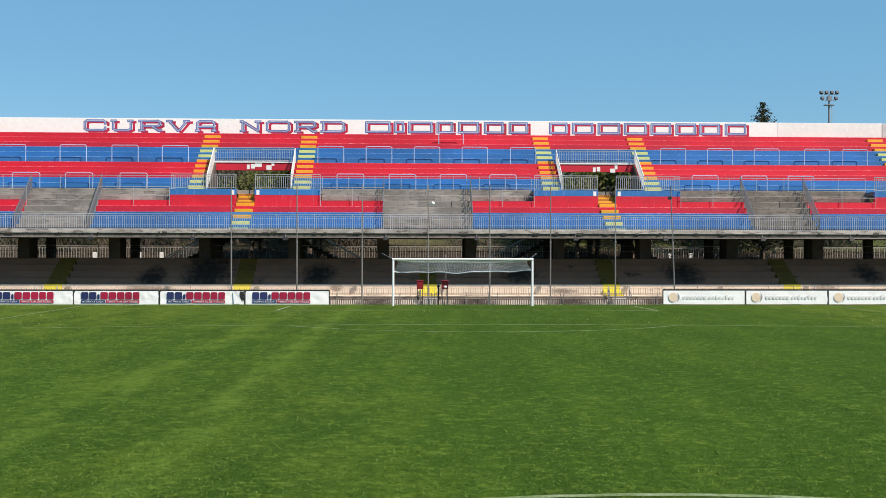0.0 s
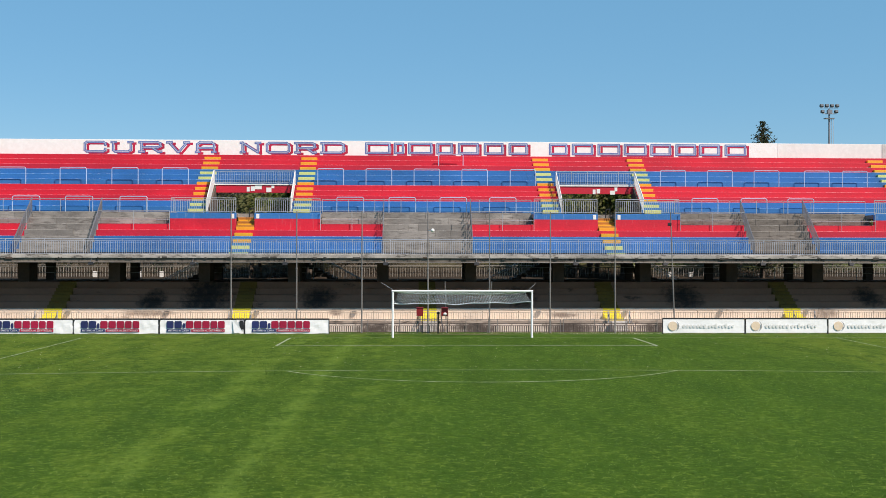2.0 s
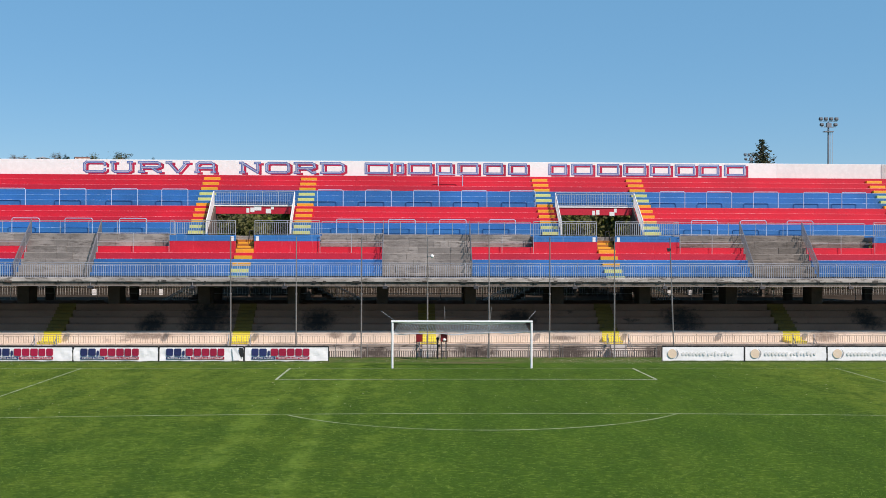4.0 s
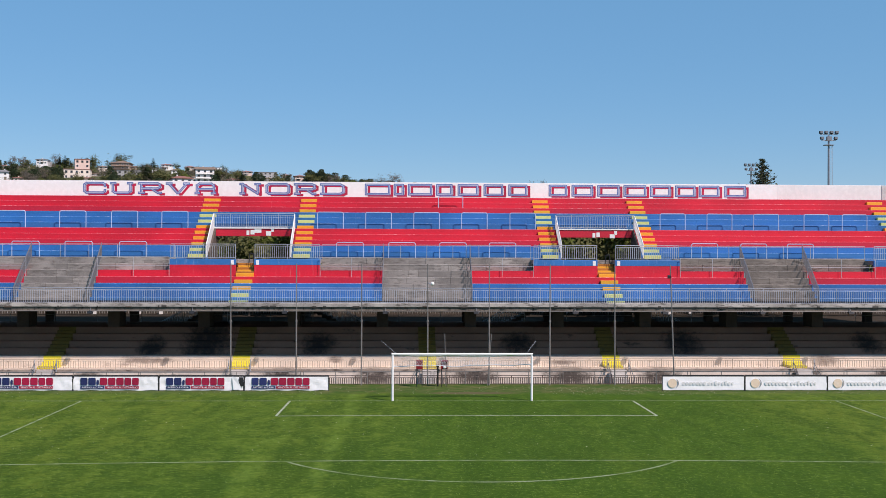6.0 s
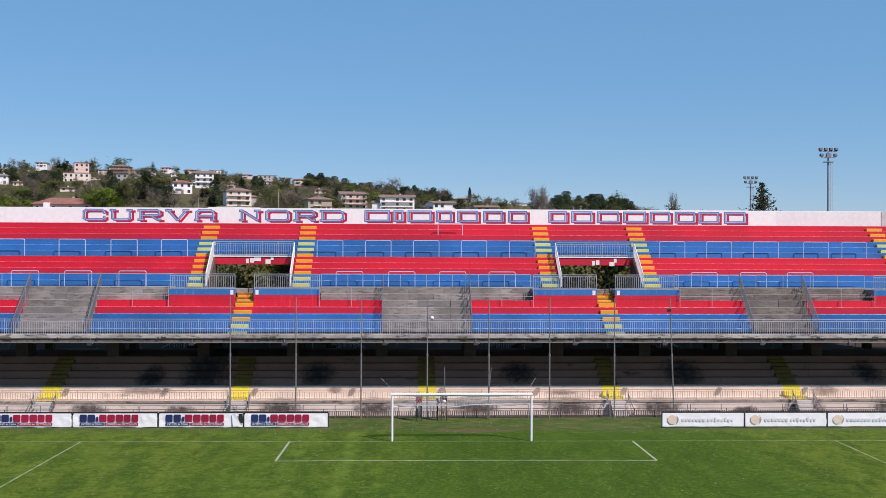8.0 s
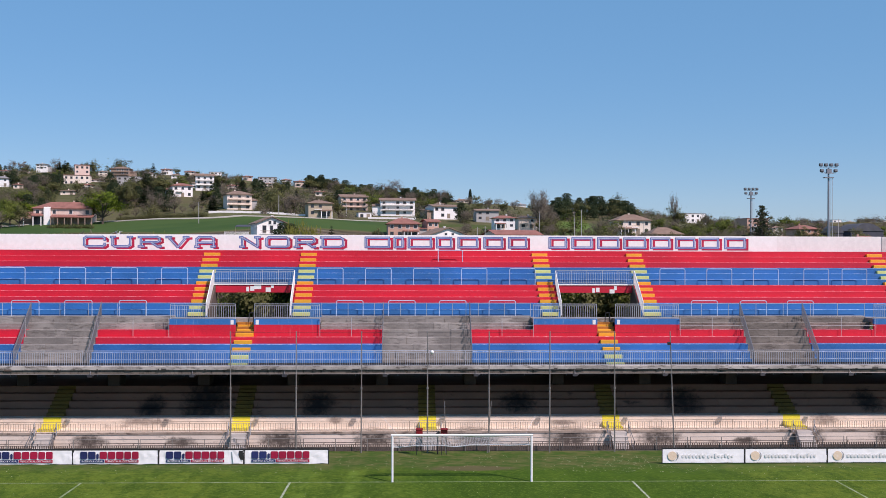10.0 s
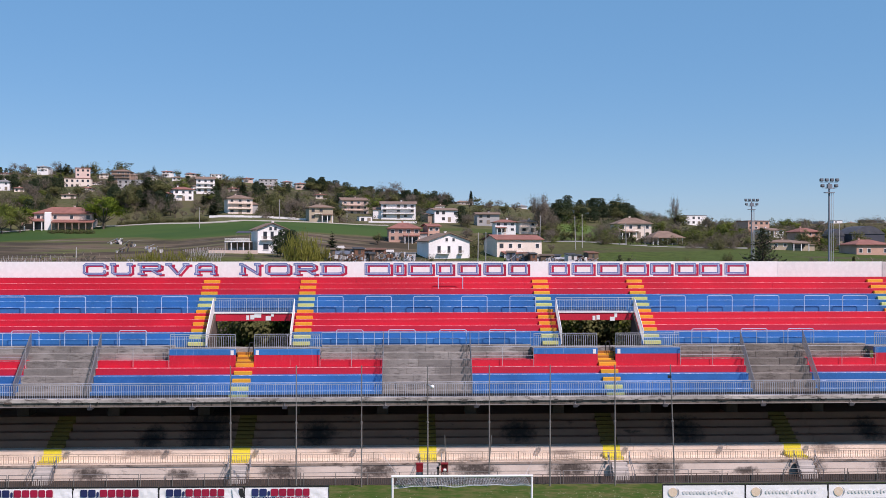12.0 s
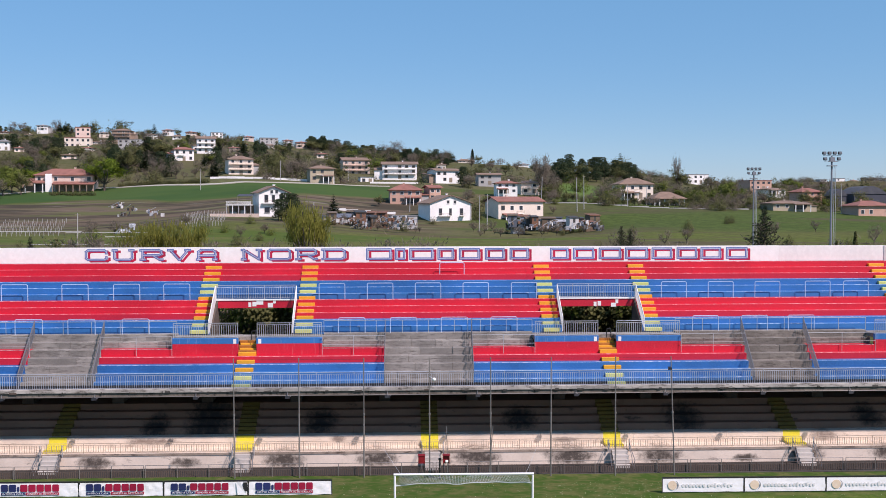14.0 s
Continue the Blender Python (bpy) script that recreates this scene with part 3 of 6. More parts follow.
for j in range(11):
    y, z = UPPER[j]
    colour, word = (BLUE, "blue painted concrete seating step") if j in (0, 1, 5, 6, 7) else (RED, "red painted concrete seating step")
    gaps = [(c - VOM_HALF, c + VOM_HALF) for c in VOMS] if j < 5 else []
    for a, b in cuts(gaps):
        seat_row(y, z, z + 0.44, 0.615, a, b, colour, word)
for k in range(7):
    y, z = LOWROW[k]
    grey = grey_spans(y)
    box = BOXES if k >= 4 else []
    colour, word = (BLUE, "blue painted concrete seating step") if k < 3 else (RED, "red painted concrete seating step") if k < 5 else (CONCRETE, "bare weathered concrete seating step")
    for a, b in cuts(grey + box):
        seat_row(y, z, z + 0.46, 0.74, a, b, colour, word)
    for a, b in grey:
        seat_row(y, z, z + 0.46, 0.74, a, b, CONCRETE, "bare weathered concrete seating step")

# small pale marks that part the places along the noses of the front rows
for k in (0, 1, 2, 3, 4):
    y, z = LOWROW[k]
    for a, b in cuts(grey_spans(y) + (BOXES if k >= 4 else [(c - 0.7, c + 0.7) for c in VOMS])):
        g = Geo()
        for i in range(int((b - a) / 0.56)):
            x = a + 0.3 + 0.56 * i + random.uniform(-0.03, 0.03)
            if x < 8 or random.random() < 0.45:
                q = random.uniform(0.025, 0.06)
                g.box(x - q, x + q, y + 0.026, y + 0.12, z + 0.455, z + 0.469)
        tagged(part("seat_marks", g, SEATMARK, grandstand, "small white marks between places"), kind="stuff")

# walkway between the rows, slab, fascia, beam and top wall
for a, b in cuts(BOXES):
    part("walkway", Geo().slab(a, b, 21.3, 22.0, 7.30, 7.516), CONCRETE, grandstand, "bare concrete walkway")
part("floor_slab", Geo().box(X0, X1, 16.02, 17.0, 4.14, 4.297), CONCRETE, grandstand, "grey concrete front gangway")
part("edge_beam", Geo().slab(X0, X1, 15.98, 16.2, 4.16, 4.42, 0.03), EDGE, grandstand, "weathered pale concrete slab edge")
for n in range(46):
    x, w = X0 + (X1 - X0) * (n + random.random()) / 46, random.uniform(0.05, 0.5)
    part("spalled_patch", Geo().slab(x - w / 2, x + w / 2, 15.972, 16.05, 4.16 - random.uniform(0.01, 0.09), 4.17 + random.uniform(0, 0.09), 0.01), random.choice((MOSS, MOSS, DARKCONC)), grandstand, "flaking patch of the slab edge")
part("fascia", Geo().box(X0, X1, 16.08, 16.36, 3.84, 4.158), FASCIA, grandstand, "dark dirty concrete fascia beam")
part("gutter", Geo().tube((X0, 16.04, 3.86), (X1, 16.04, 3.86), 0.03), POLE, grandstand, "grey metal pipe along the slab")
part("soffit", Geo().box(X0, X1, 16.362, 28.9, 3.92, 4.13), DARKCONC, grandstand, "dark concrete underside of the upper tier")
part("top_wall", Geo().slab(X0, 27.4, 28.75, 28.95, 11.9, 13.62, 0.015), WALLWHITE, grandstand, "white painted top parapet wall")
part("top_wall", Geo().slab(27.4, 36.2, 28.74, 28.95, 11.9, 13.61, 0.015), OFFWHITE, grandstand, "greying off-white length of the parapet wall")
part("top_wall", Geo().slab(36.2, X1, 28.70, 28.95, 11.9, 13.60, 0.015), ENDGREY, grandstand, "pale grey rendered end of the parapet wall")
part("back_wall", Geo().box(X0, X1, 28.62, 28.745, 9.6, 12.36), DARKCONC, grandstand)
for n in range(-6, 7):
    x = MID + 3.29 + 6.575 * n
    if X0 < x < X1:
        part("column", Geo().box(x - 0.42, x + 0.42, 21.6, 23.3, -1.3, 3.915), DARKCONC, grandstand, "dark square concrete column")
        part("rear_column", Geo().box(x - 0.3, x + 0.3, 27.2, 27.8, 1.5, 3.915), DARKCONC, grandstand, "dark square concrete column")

# lower tier in the shade
part("lower_walkway", Geo().slab(X0, X1, 16.562, 18.45, -0.45, -0.2, 0.01), MOATWALL, grandstand, "pale concrete lower gangway")
part("moat_wall", Geo().box(X0, X1, 16.56, 16.8, -1.35, -0.455), MOATWALL, grandstand, "pale pink wall with black mould stains")
part("ledge", Geo().slab(X0, X1, 16.525, 16.558, -0.36, -0.185, 0.006), BROWNLEDGE, grandstand, "brown stained concrete ledge")
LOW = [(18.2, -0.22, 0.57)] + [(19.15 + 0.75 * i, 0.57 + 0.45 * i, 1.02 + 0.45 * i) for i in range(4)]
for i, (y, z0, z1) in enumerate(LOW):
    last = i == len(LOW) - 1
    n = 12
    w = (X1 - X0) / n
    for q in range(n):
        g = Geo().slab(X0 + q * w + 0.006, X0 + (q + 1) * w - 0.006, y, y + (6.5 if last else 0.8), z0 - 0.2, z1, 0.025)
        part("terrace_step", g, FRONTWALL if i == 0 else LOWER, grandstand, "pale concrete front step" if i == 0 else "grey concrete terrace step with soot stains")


def aisle(x, rows, material_of, width=1.25, height=0.235, depth=0.3):
    for n, (y, z) in enumerate(rows):
        g = Geo().slab(x - width / 2, x + width / 2, y - depth, y + 0.01, z - 0.02, z + height, 0.02)
        part("aisle_step", g, material_of(n), grandstand, "orange painted aisle step" if material_of(n) is ORANGE else "yellow painted aisle step")


for c in VOMS:
    for s in (-1, 1):
        if X0 < c + s * 3.85 < X1:
            aisle(c + s * 3.85, UPPER[:11], lambda n: LIME if n in (0, 1, 6, 7) else ORANGE)
    # the block before the entry: wall with a blue band, platform, steps through its gap
    for a, b in ((box_span(c)[0], c - 0.68), (c + 0.64, box_span(c)[1])):
        if a < X1:
            part("entry_wall", Geo().box(a, b, 19.78, 20.0, 6.0, 6.98), REDWALL, grandstand, "red painted entry wall with drips")
            part("entry_wall_band", Geo().slab(a - 0.003, b + 0.003, 19.777, 20.003, 6.98, 7.40, 0.02), BLUEWALL, grandstand, "blue painted band of the entry wall")
            part("platform", Geo().box(a, b, 20.003, 21.9, 7.1, 7.395), CONCRETE, grandstand, "grey concrete entry platform")
    part("entry_floor", Geo().box(c - 0.68, c + 0.64, 20.9, 21.9, 7.0, 7.38), CONCRETE, grandstand)
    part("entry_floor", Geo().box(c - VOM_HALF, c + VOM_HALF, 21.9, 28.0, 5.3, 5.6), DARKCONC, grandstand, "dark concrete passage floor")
    for k in range(3):
        part("entry_step", Geo().slab(c - 0.675, c + 0.635, 19.80 + 0.40 * k, 21.2, 6.1, 6.50 + 0.30 * k, 0.02), DARKORANGE, grandstand, "dark orange entry step")
        part("aisle_step", Geo().slab(c - 0.60, c + 0.56, 19.64 + 0.40 * k, 19.82 + 0.40 * k, 6.1, 6.32 + 0.30 * k, 0.02), ORANGE, grandstand, "orange painted aisle step")
    part("entry_handrail", Geo().path([(c + 0.1, 20.9, 7.0), (c + 0.15, 20.9, 7.75), (c + 0.42, 20.9, 7.8), (c + 0.48, 20.9, 7.0)], 0.035), BLACK, grandstand, "black bent tube at the entry")
    aisle(c, LOWROW[:5], lambda n: LIME if n < 2 else ORANGE, height=0.25)
    part("lintel", Geo().box(c - VOM_HALF, c + VOM_HALF, 24.36, 24.6, 9.12, 9.70), RED, grandstand, "red painted lintel over the entry")
    part("lintel_cap", Geo().slab(c - VOM_HALF - 0.05, c + VOM_HALF + 0.05, 24.30, 24.62, 9.702, 9.79, 0.01), WHITE, grandstand, "white painted cap")
    for s in (-1, 1):
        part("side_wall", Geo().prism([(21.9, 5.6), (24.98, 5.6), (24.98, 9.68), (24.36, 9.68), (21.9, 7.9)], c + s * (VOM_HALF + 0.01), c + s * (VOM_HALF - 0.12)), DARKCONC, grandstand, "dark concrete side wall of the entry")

for c in [MID + 0.5 * PERIOD * n for n in range(-3, 4)]:
    if X0 < c < X1:
        part("terrace_stair_step", Geo().slab(c - 0.62, c + 0.62, 16.9, 17.86, -0.21, -0.03, 0.02), YELLOW, grandstand, "yellow painted stair step")
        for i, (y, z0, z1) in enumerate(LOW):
            part("terrace_stair_step", Geo().slab(c - 0.62, c + 0.62, y - 0.36, y + 0.02, z0 - 0.02, z0 + (z1 - z0) * 0.5, 0.02), YELLOW if i == 0 else SHADEYELLOW, grandstand, "yellow painted stair step" if i == 0 else "grimy yellow stair step coloured darker for shade")
            part("terrace_stair_step", Geo().slab(c - 0.62, c + 0.62, y - 0.004, y + 0.30, z0, z1 + 0.012, 0.02), YELLOW if i == 0 else SHADEYELLOW, grandstand, "yellow painted stair step" if i == 0 else "grimy yellow stair step coloured darker for shade")


# ---- railings ----
FRONTSTEEL = paint("weathered_front_railing_steel", (0.42, 0.45, 0.51), 0.5, (0.26, 0.24, 0.22), 0.25, 0.3, metal=0.1)
REARSTEEL = paint("pale_rear_fence_paint", (0.40, 0.375, 0.33), 0.6, (0.22, 0.18, 0.14), 0.35, 0.3)
RAILPINK = paint("dull_pink_rail_paint", (0.44, 0.345, 0.26), 0.6, (0.16, 0.11, 0.08), 0.3, 0.3)
RUST = paint("rusty_fence_steel", (0.115, 0.082, 0.068), 0.8, (0.07, 0.045, 0.035), 0.4, 0.4)
DARKSTEEL = paint("dark_steel", (0.17, 0.17, 0.18), 0.55, (0.2, 0.17, 0.15), 0.15, 0.2, metal=0.2)
def railing(name, label, a, b, height, panels, gap=0.13, material=GALV, bar=0.014, balusters=True, mid=False, group="", low=0.1, post_r=0.024, drop=0.0):
    """Panels between a and b (feet of the end posts, in the stand's frame); each is a thing with its posts, rails and bars."""
    a, b = Vector(a), Vector(b)
    for n in range(panels):
        p, q = a.lerp(b, n / panels), a.lerp(b, (n + 1) / panels)
        t = thing(name, label, "railing", STAND @ Matrix.Translation(p), group)
        d = q - p
        ends = (Vector((0, 0, 0)),) + ((d,) if n == panels - 1 else ())
        for e in ends:
            part("post", Geo().tube(e + Vector((0, 0, -drop)), e + Vector((0, 0, height)), post_r), material, t)
        up = Vector((0, 0, height))
        part("top_rail", Geo().tube(up, d + up, post_r), material, t)
        if mid:
            up2 = Vector((0, 0, height * 0.55))
            part("mid_rail", Geo().tube(up2, d + up2, post_r * 0.8), material, t)
        if balusters:
            lo, hi = Vector((0, 0, low)), Vector((0, 0, height - 0.13))
            part("lower_rail", Geo().tube(lo, d + lo, post_r * 0.8), material, t)
            part("upper_rail", Geo().tube(hi, d + hi, post_r * 0.7), material, t)
            g = Geo()
            k = max(2, round(d.length / gap))
            for i in range(1, k):
                e = d * (i / k)
                g.tube(e + lo, e + hi, bar, n=4)
            tagged(part("baluster", g, material, t), kind="stuff")


railing("front_railing", "grey steel baluster railing along the slab edge", (X0, 16.1, 4.40), (X1, 16.1, 4.40), 1.05, 31, 0.155, FRONTSTEEL, 0.022, group="front railing panels", low=0.05)
for c in VOMS:
    for a, b in ((box_span(c)[0] + 0.05, c - 0.72), (c + 0.68, box_span(c)[1] - 0.05)):
        if b < X1 + 3:
            railing("entry_railing", "pale steel baluster railing on the entry wall", (a, 19.9, 7.39), (b, 19.9, 7.39), 1.08, 2, 0.16, bar=0.022, group="entry railing panels")
    railing("lintel_railing", "grey steel baluster railing above the entry", (c - VOM_HALF, 24.45, 9.78), (c + VOM_HALF, 24.45, 9.78), 1.08, 5, 0.14, group="lintel railing panels")
    for s in (-1, 1):
        x = c + s * (VOM_HALF + 0.03)
        if c < -10 and s < 0:
            t = thing("guard_screen", "white sheet screen on a slanted entry guard", "screen", STAND)
            part("sheet", Geo().prism([(21.35, 7.52), (22.0, 7.95), (24.3, 9.75), (24.3, 10.85), (24.1, 10.75), (21.35, 8.5)], x - 0.03, x + 0.03), WHITE, t)
        else:
            railing("side_railing", "white slanted steel railing beside the entry", (x, 21.4, 7.55), (x, 24.3, 9.75), 1.05, 1, 0.12, WHITE, 0.02, group="entry side railings", post_r=0.035)
for a, b, c, d in GREYS:
    for lo, hi in ((a, c), (b, d)):
        railing("divider_railing", "dark steel railing running down between seating blocks", (lo, 16.4, 4.42), (hi, 21.2, 7.5), 1.05, 1, 0.15, DARKSTEEL, 0.013, group="divider railings")
for a, b in cuts(BOXES):
    railing("walkway_railing", "thin grey tube railing along the middle walkway", (a, 21.33, 7.51), (b, 21.33, 7.51), 0.95, max(1, round((b - a) / 2.0)), balusters=False, mid=False, group="walkway railing bays", post_r=0.02)
for a, b in cuts(BOXES + grey_spans(19.6)):
    railing("row_railing", "thin grey tube railing in front of bare steps", (a, 19.6, 6.12), (b, 19.6, 6.12), 1.42, 2, balusters=False, mid=True, group="row railing bays", post_r=0.02)
railing("lower_railing", "dull brown-pink painted baluster railing of the lower terrace", (X0, 16.75, -0.2), (X1, 16.75, -0.2), 0.70, 32, 0.17, RAILPINK, 0.022, group="lower railing panels", low=0.10)
railing("moat_fence", "dark rusty bar fence before the moat", (X0, 11.75, -0.66), (X1, 11.75, -0.66), 0.60, 40, 0.12, RUST, 0.036, group="moat fence panels", low=0.06)
for x, w in ((-36.9, 8.2), (-28.6, 8.2), (-20.3, 10.2), (-9.9, 8.2), (-1.5, 8.2), (6.9, 8.2), (15.3, 10.2), (25.7, 10.0)):
    n = round(w / 2.05)
    t = thing("tube_rail", "thin grey tube rail on posts above the moat fence", "railing", STAND @ Matrix.Translation((x, 11.62, -0.70)), "moat tube rails")
    part("rail", Geo().tube((0, 0, 0.92), (w, 0, 0.92), 0.022), POLE, t)
    for i in range(n + 1):
        part("post", Geo().tube((w * i / n, 0, 0), (w * i / n, 0, 0.93), 0.024), POLE, t)
whole("moat_kerb", Geo().slab(X0, X1, 11.57, 11.95, -1.3, -0.64, 0.03), MOSS, "dark concrete kerb under the moat fence", "kerb", STAND, kind="structure")
whole("moat_floor", Geo().box(X0, X1, 11.96, 16.55, -1.32, -1.25), MUD, "dark dirty concrete floor of the moat", "floor", STAND, kind="structure")


ICEBLUE = paint("pale_blue_tube_paint", (0.44, 0.55, 0.74), 0.45, (0.55, 0.56, 0.58), 0.15, 0.15)


def crush_barrier(x, y, z, w=2.05, h=1.2):
    pts = [(-w / 2, 0, 0), (-w / 2, 0, h - 0.08), (-w / 2 + 0.08, 0, h), (w / 2 - 0.08, 0, h), (w / 2, 0, h - 0.08), (w / 2, 0, 0)]
    return whole("crush_barrier", Geo().path(pts, 0.029), ICEBLUE, "pale blue bent steel tube crush barrier on the steps", "barrier", STAND @ Matrix.Translation((x, y, z)), "crush barriers")


for x in (-33.2, -28.65, -24.75, -20.95, -9.1, -5.4, -1.7, 2.0, 5.75, 17.5, 21.2, 24.9, 28.9, 31.95):
    crush_barrier(x, 24.39, 9.72, 1.98, 1.27)
for x in (-35.0, -31.07, -27.24, -23.29, -7.40, -3.54, 0.25, 3.95, 19.20, 22.94, 26.52):
    crush_barrier(x - 0.05, 21.46, 7.5, 1.98, 1.14)

crush_barrier(0.28, 26.95, 11.48, 1.95, 0.92)


# ---- the goal ----
goal = thing("football_goal", "white tubular football goal with its net folded up", "goal")
for s in (-1, 1):
    part("post", Geo().tube((s * 3.72, 0, -0.02), (s * 3.72, 0, 2.44), 0.06, n=12), GOALWHITE, goal, smooth=False)
part("crossbar", Geo().tube((-3.78, 0, 2.50), (3.78, 0, 2.50), 0.06, n=12), GOALWHITE, goal)


def net_point(u, v):
    """u across 0..1, v from the crossbar back and down to the gathered hem, whose ends are tied to the posts."""
    e = abs(2 * u - 1) ** 5
    half = 3.7 - 0.3 * math.sin(math.pi * v)
    x = (2 * u - 1) * half
    sag = 0.10 * math.sin(math.pi * u) + 0.05 * math.sin(11 * u)
    if v < 0.62:
        w = v / 0.62
        return Vector((x, (1.0 - 0.5 * e) * w, 2.46 - (0.17 - 0.10 * e) * w - sag * math.sin(math.pi * w) * 0.5))
    w = (v - 0.62) / 0.38
    back = (1.0 - 0.5 * e) * (1 - w) + (0.8 - 0.6 * e) * w
    return Vector((x, back, 2.29 + 0.10 * e - w * (0.46 + 0.10 * e + 0.025 * math.sin(17 * u) + 0.06 * math.sin(4.2 * u) + 0.02 * math.sin(31 * u))))


g = Geo()
NU, NV = 84, 32
for i in range(NU + 1):
    g.path([net_point(i / NU, v / NV) for v in range(0, NV + 1, 2)], 0.0052, 3)
for v in range(1, NV):
    g.path([net_point(i / 30, v / NV) for i in range(31)], 0.0052, 3)
tagged(part("net", g, NET, goal, "pale knotted cord net"), kind="stuff")
part("net_hem", Geo().path([net_point(i / 40, 1.0) for i in range(41)], 0.026, 6), NET, goal, "rolled net hem")
for s in (-1, 1):
    part("guy_rope", Geo().tube((s * 3.45, 0.7, 2.38), (s * 4.5, 4.8, 2.8), 0.006, n=4), NET, goal)

# ---- netting poles ----
for n, x in enumerate((-14.30, -10.13, -5.97, -1.72, 2.23, 6.14, 10.35, 14.22)):
    t = thing("net_pole", "tall thin grey steel pole behind the goal", "pole", pose(x, 11.05, -0.62, 0, -2.1 if n == 7 else 0.1 * (n % 3 - 1), 0), "netting poles")
    part("shaft", Geo().tube((0, 0, -0.1), (0, 0, 4.2), 0.047, n=8), POLE, t)
    part("upper_shaft", Geo().tube((0, 0, 4.15), (0, 0, 7.8), 0.036, n=8), POLE, t)
    part("collar", Geo().tube((0, 0, 4.08), (0, 0, 4.2), 0.07, n=8), POLE, t)


for x, lean in ((-0.55, -1.5), (2.1, 4.5)):
    whole("net_stay", Geo().tube((0, 0, 0), (0, 0, 3.35), 0.025, n=6), POLE, "thin leaning steel rod behind the goal", "rod", pose(x, 10.85, -0.62, 0, lean, 0), "net stays")

# ---- advertising boards ----
BANNER = paint("white_banner_sheet", (0.90, 0.90, 0.90), 0.45, (0.6, 0.6, 0.6), 0.05, 0.06)
INK_BLUE = paint("banner_navy", (0.02, 0.03, 0.13), 0.5, worn=0.0)
INK_RED = paint("banner_crimson", (0.42, 0.008, 0.05), 0.5, worn=0.0)


def sheet(w, seed, loose=1.0):
    """A banner sheet with creases pulled from its ties and a sagging, slightly wavy hem."""
    g = Geo()
    nx, nz = 60, 8
    for k in range(nz + 1):
        for i in range(nx + 1):
            u, v = i / nx, k / nz
            fold = noise.noise((u * 9 + seed * 3.7, v * 1.5 + u * 4, seed)) * 0.035 + noise.noise((u * 26, v * 4 - u * 8, seed + 5.0)) * 0.015
            hem = 0.03 * noise.noise((u * 7, 0, seed + 2.0)) * loose * (1 - v)
            g.v.append((u * w, 0.035 + fold * loose * (0.4 + 0.6 * math.sin(math.pi * v)), 0.80 * v + hem))
    for k in range(nz):
        for i in range(nx):
            a = k * (nx + 1) + i
            g.f.append((a, a + 1, a + nx + 2, a + nx + 1))
    return g


for n in range(5):
    x = -32.6 + 5.0 * n
    t = thing("advertising_board", "low white sheet advertising board with navy and crimson marks", "advertising board", pose(x, 5.95, -0.30), "boards with navy marks")
    part("frame", Geo().box(0.02, 4.98, 0.05, 0.10, 0.86, 0.95).box(0.0, 0.05, 0.03, 0.07, 0, 0.9).box(4.95, 5.0, 0.03, 0.07, 0, 0.9), BLACK, t)
    part("sheet", sheet(4.94, n), BANNER, t, m=pose(0.03, 0, 0.06))
for n in range(4):
    x = 12.1 + 4.95 * n
    t = thing("advertising_board", "low white sheet advertising board with a faded orange ring", "advertising board", pose(x, 5.6, -0.24), "boards with orange rings")
    part("frame", Geo().box(0.02, 4.93, 0.05, 0.10, 0.86, 0.95).box(0.0, 0.05, 0.03, 0.07, 0, 0.9).box(4.9, 4.95, 0.03, 0.07, 0, 0.9), BLACK, t)
    part("sheet", sheet(4.89, n + 9, 0.5), BANNER, t, m=pose(0.03, 0, 0.06))

# ---- pitch lines ----
def line_paint(name, chalk, lost, scuffed):
    """White marking paint, washed out in patches and scuffed between the blades."""
    m, nt, b = nodes_of(name)
    p = place(nt)
    c = mix(nt, ramp(nt, noise_node(nt, p, 1.2, 5, 0.7), 0.35, 0.65, 0.05, lost), chalk, (0.085, 0.15, 0.025))
    c = mix(nt, ramp(nt, noise_node(nt, p, 14, 4, 0.7), 0.50, 0.66, 0, scuffed), c, (0.06, 0.12, 0.012))
    link(nt, c, b.inputs["Base Color"])
    b.inputs["Roughness"].default_value = 0.9
    b.inputs["Specular IOR Level"].default_value = 0.1
    return m


FADED = line_paint("worn_line_paint", (0.30, 0.355, 0.21), 0.8, 0.5)
FRESH = line_paint("fresh_line_paint", (0.44, 0.48, 0.36), 0.5, 0.3)


def line(x0, y0, x1, y1, w=0.12):
    d = Vector((x1 - x0, y1 - y0, 0)).normalized()
    s = Vector((-d.y, d.x, 0)) * w / 2
    n = max(1, round(math.hypot(x1 - x0, y1 - y0)))
    at = [Vector((x0 + (x1 - x0) * i / n, y0 + (y1 - y0) * i / n, 0)) for i in range(n + 1)]
    on = lambda p: p + Vector((0, 0, float(crown(p.x, p.y)) + 0.008))
    return [[on(a - s), on(e - s), on(e + s), on(a + s)] for a, e in zip(at, at[1:])]


def pitch_line(pts_list, paint_mat, label):
    g = Geo()
    for quads in pts_list:
        for q in quads:
            g.poly(q)
    whole("pitch_line", g, paint_mat, label + " white pitch marking on the turf", "pitch marking", kind="structure")


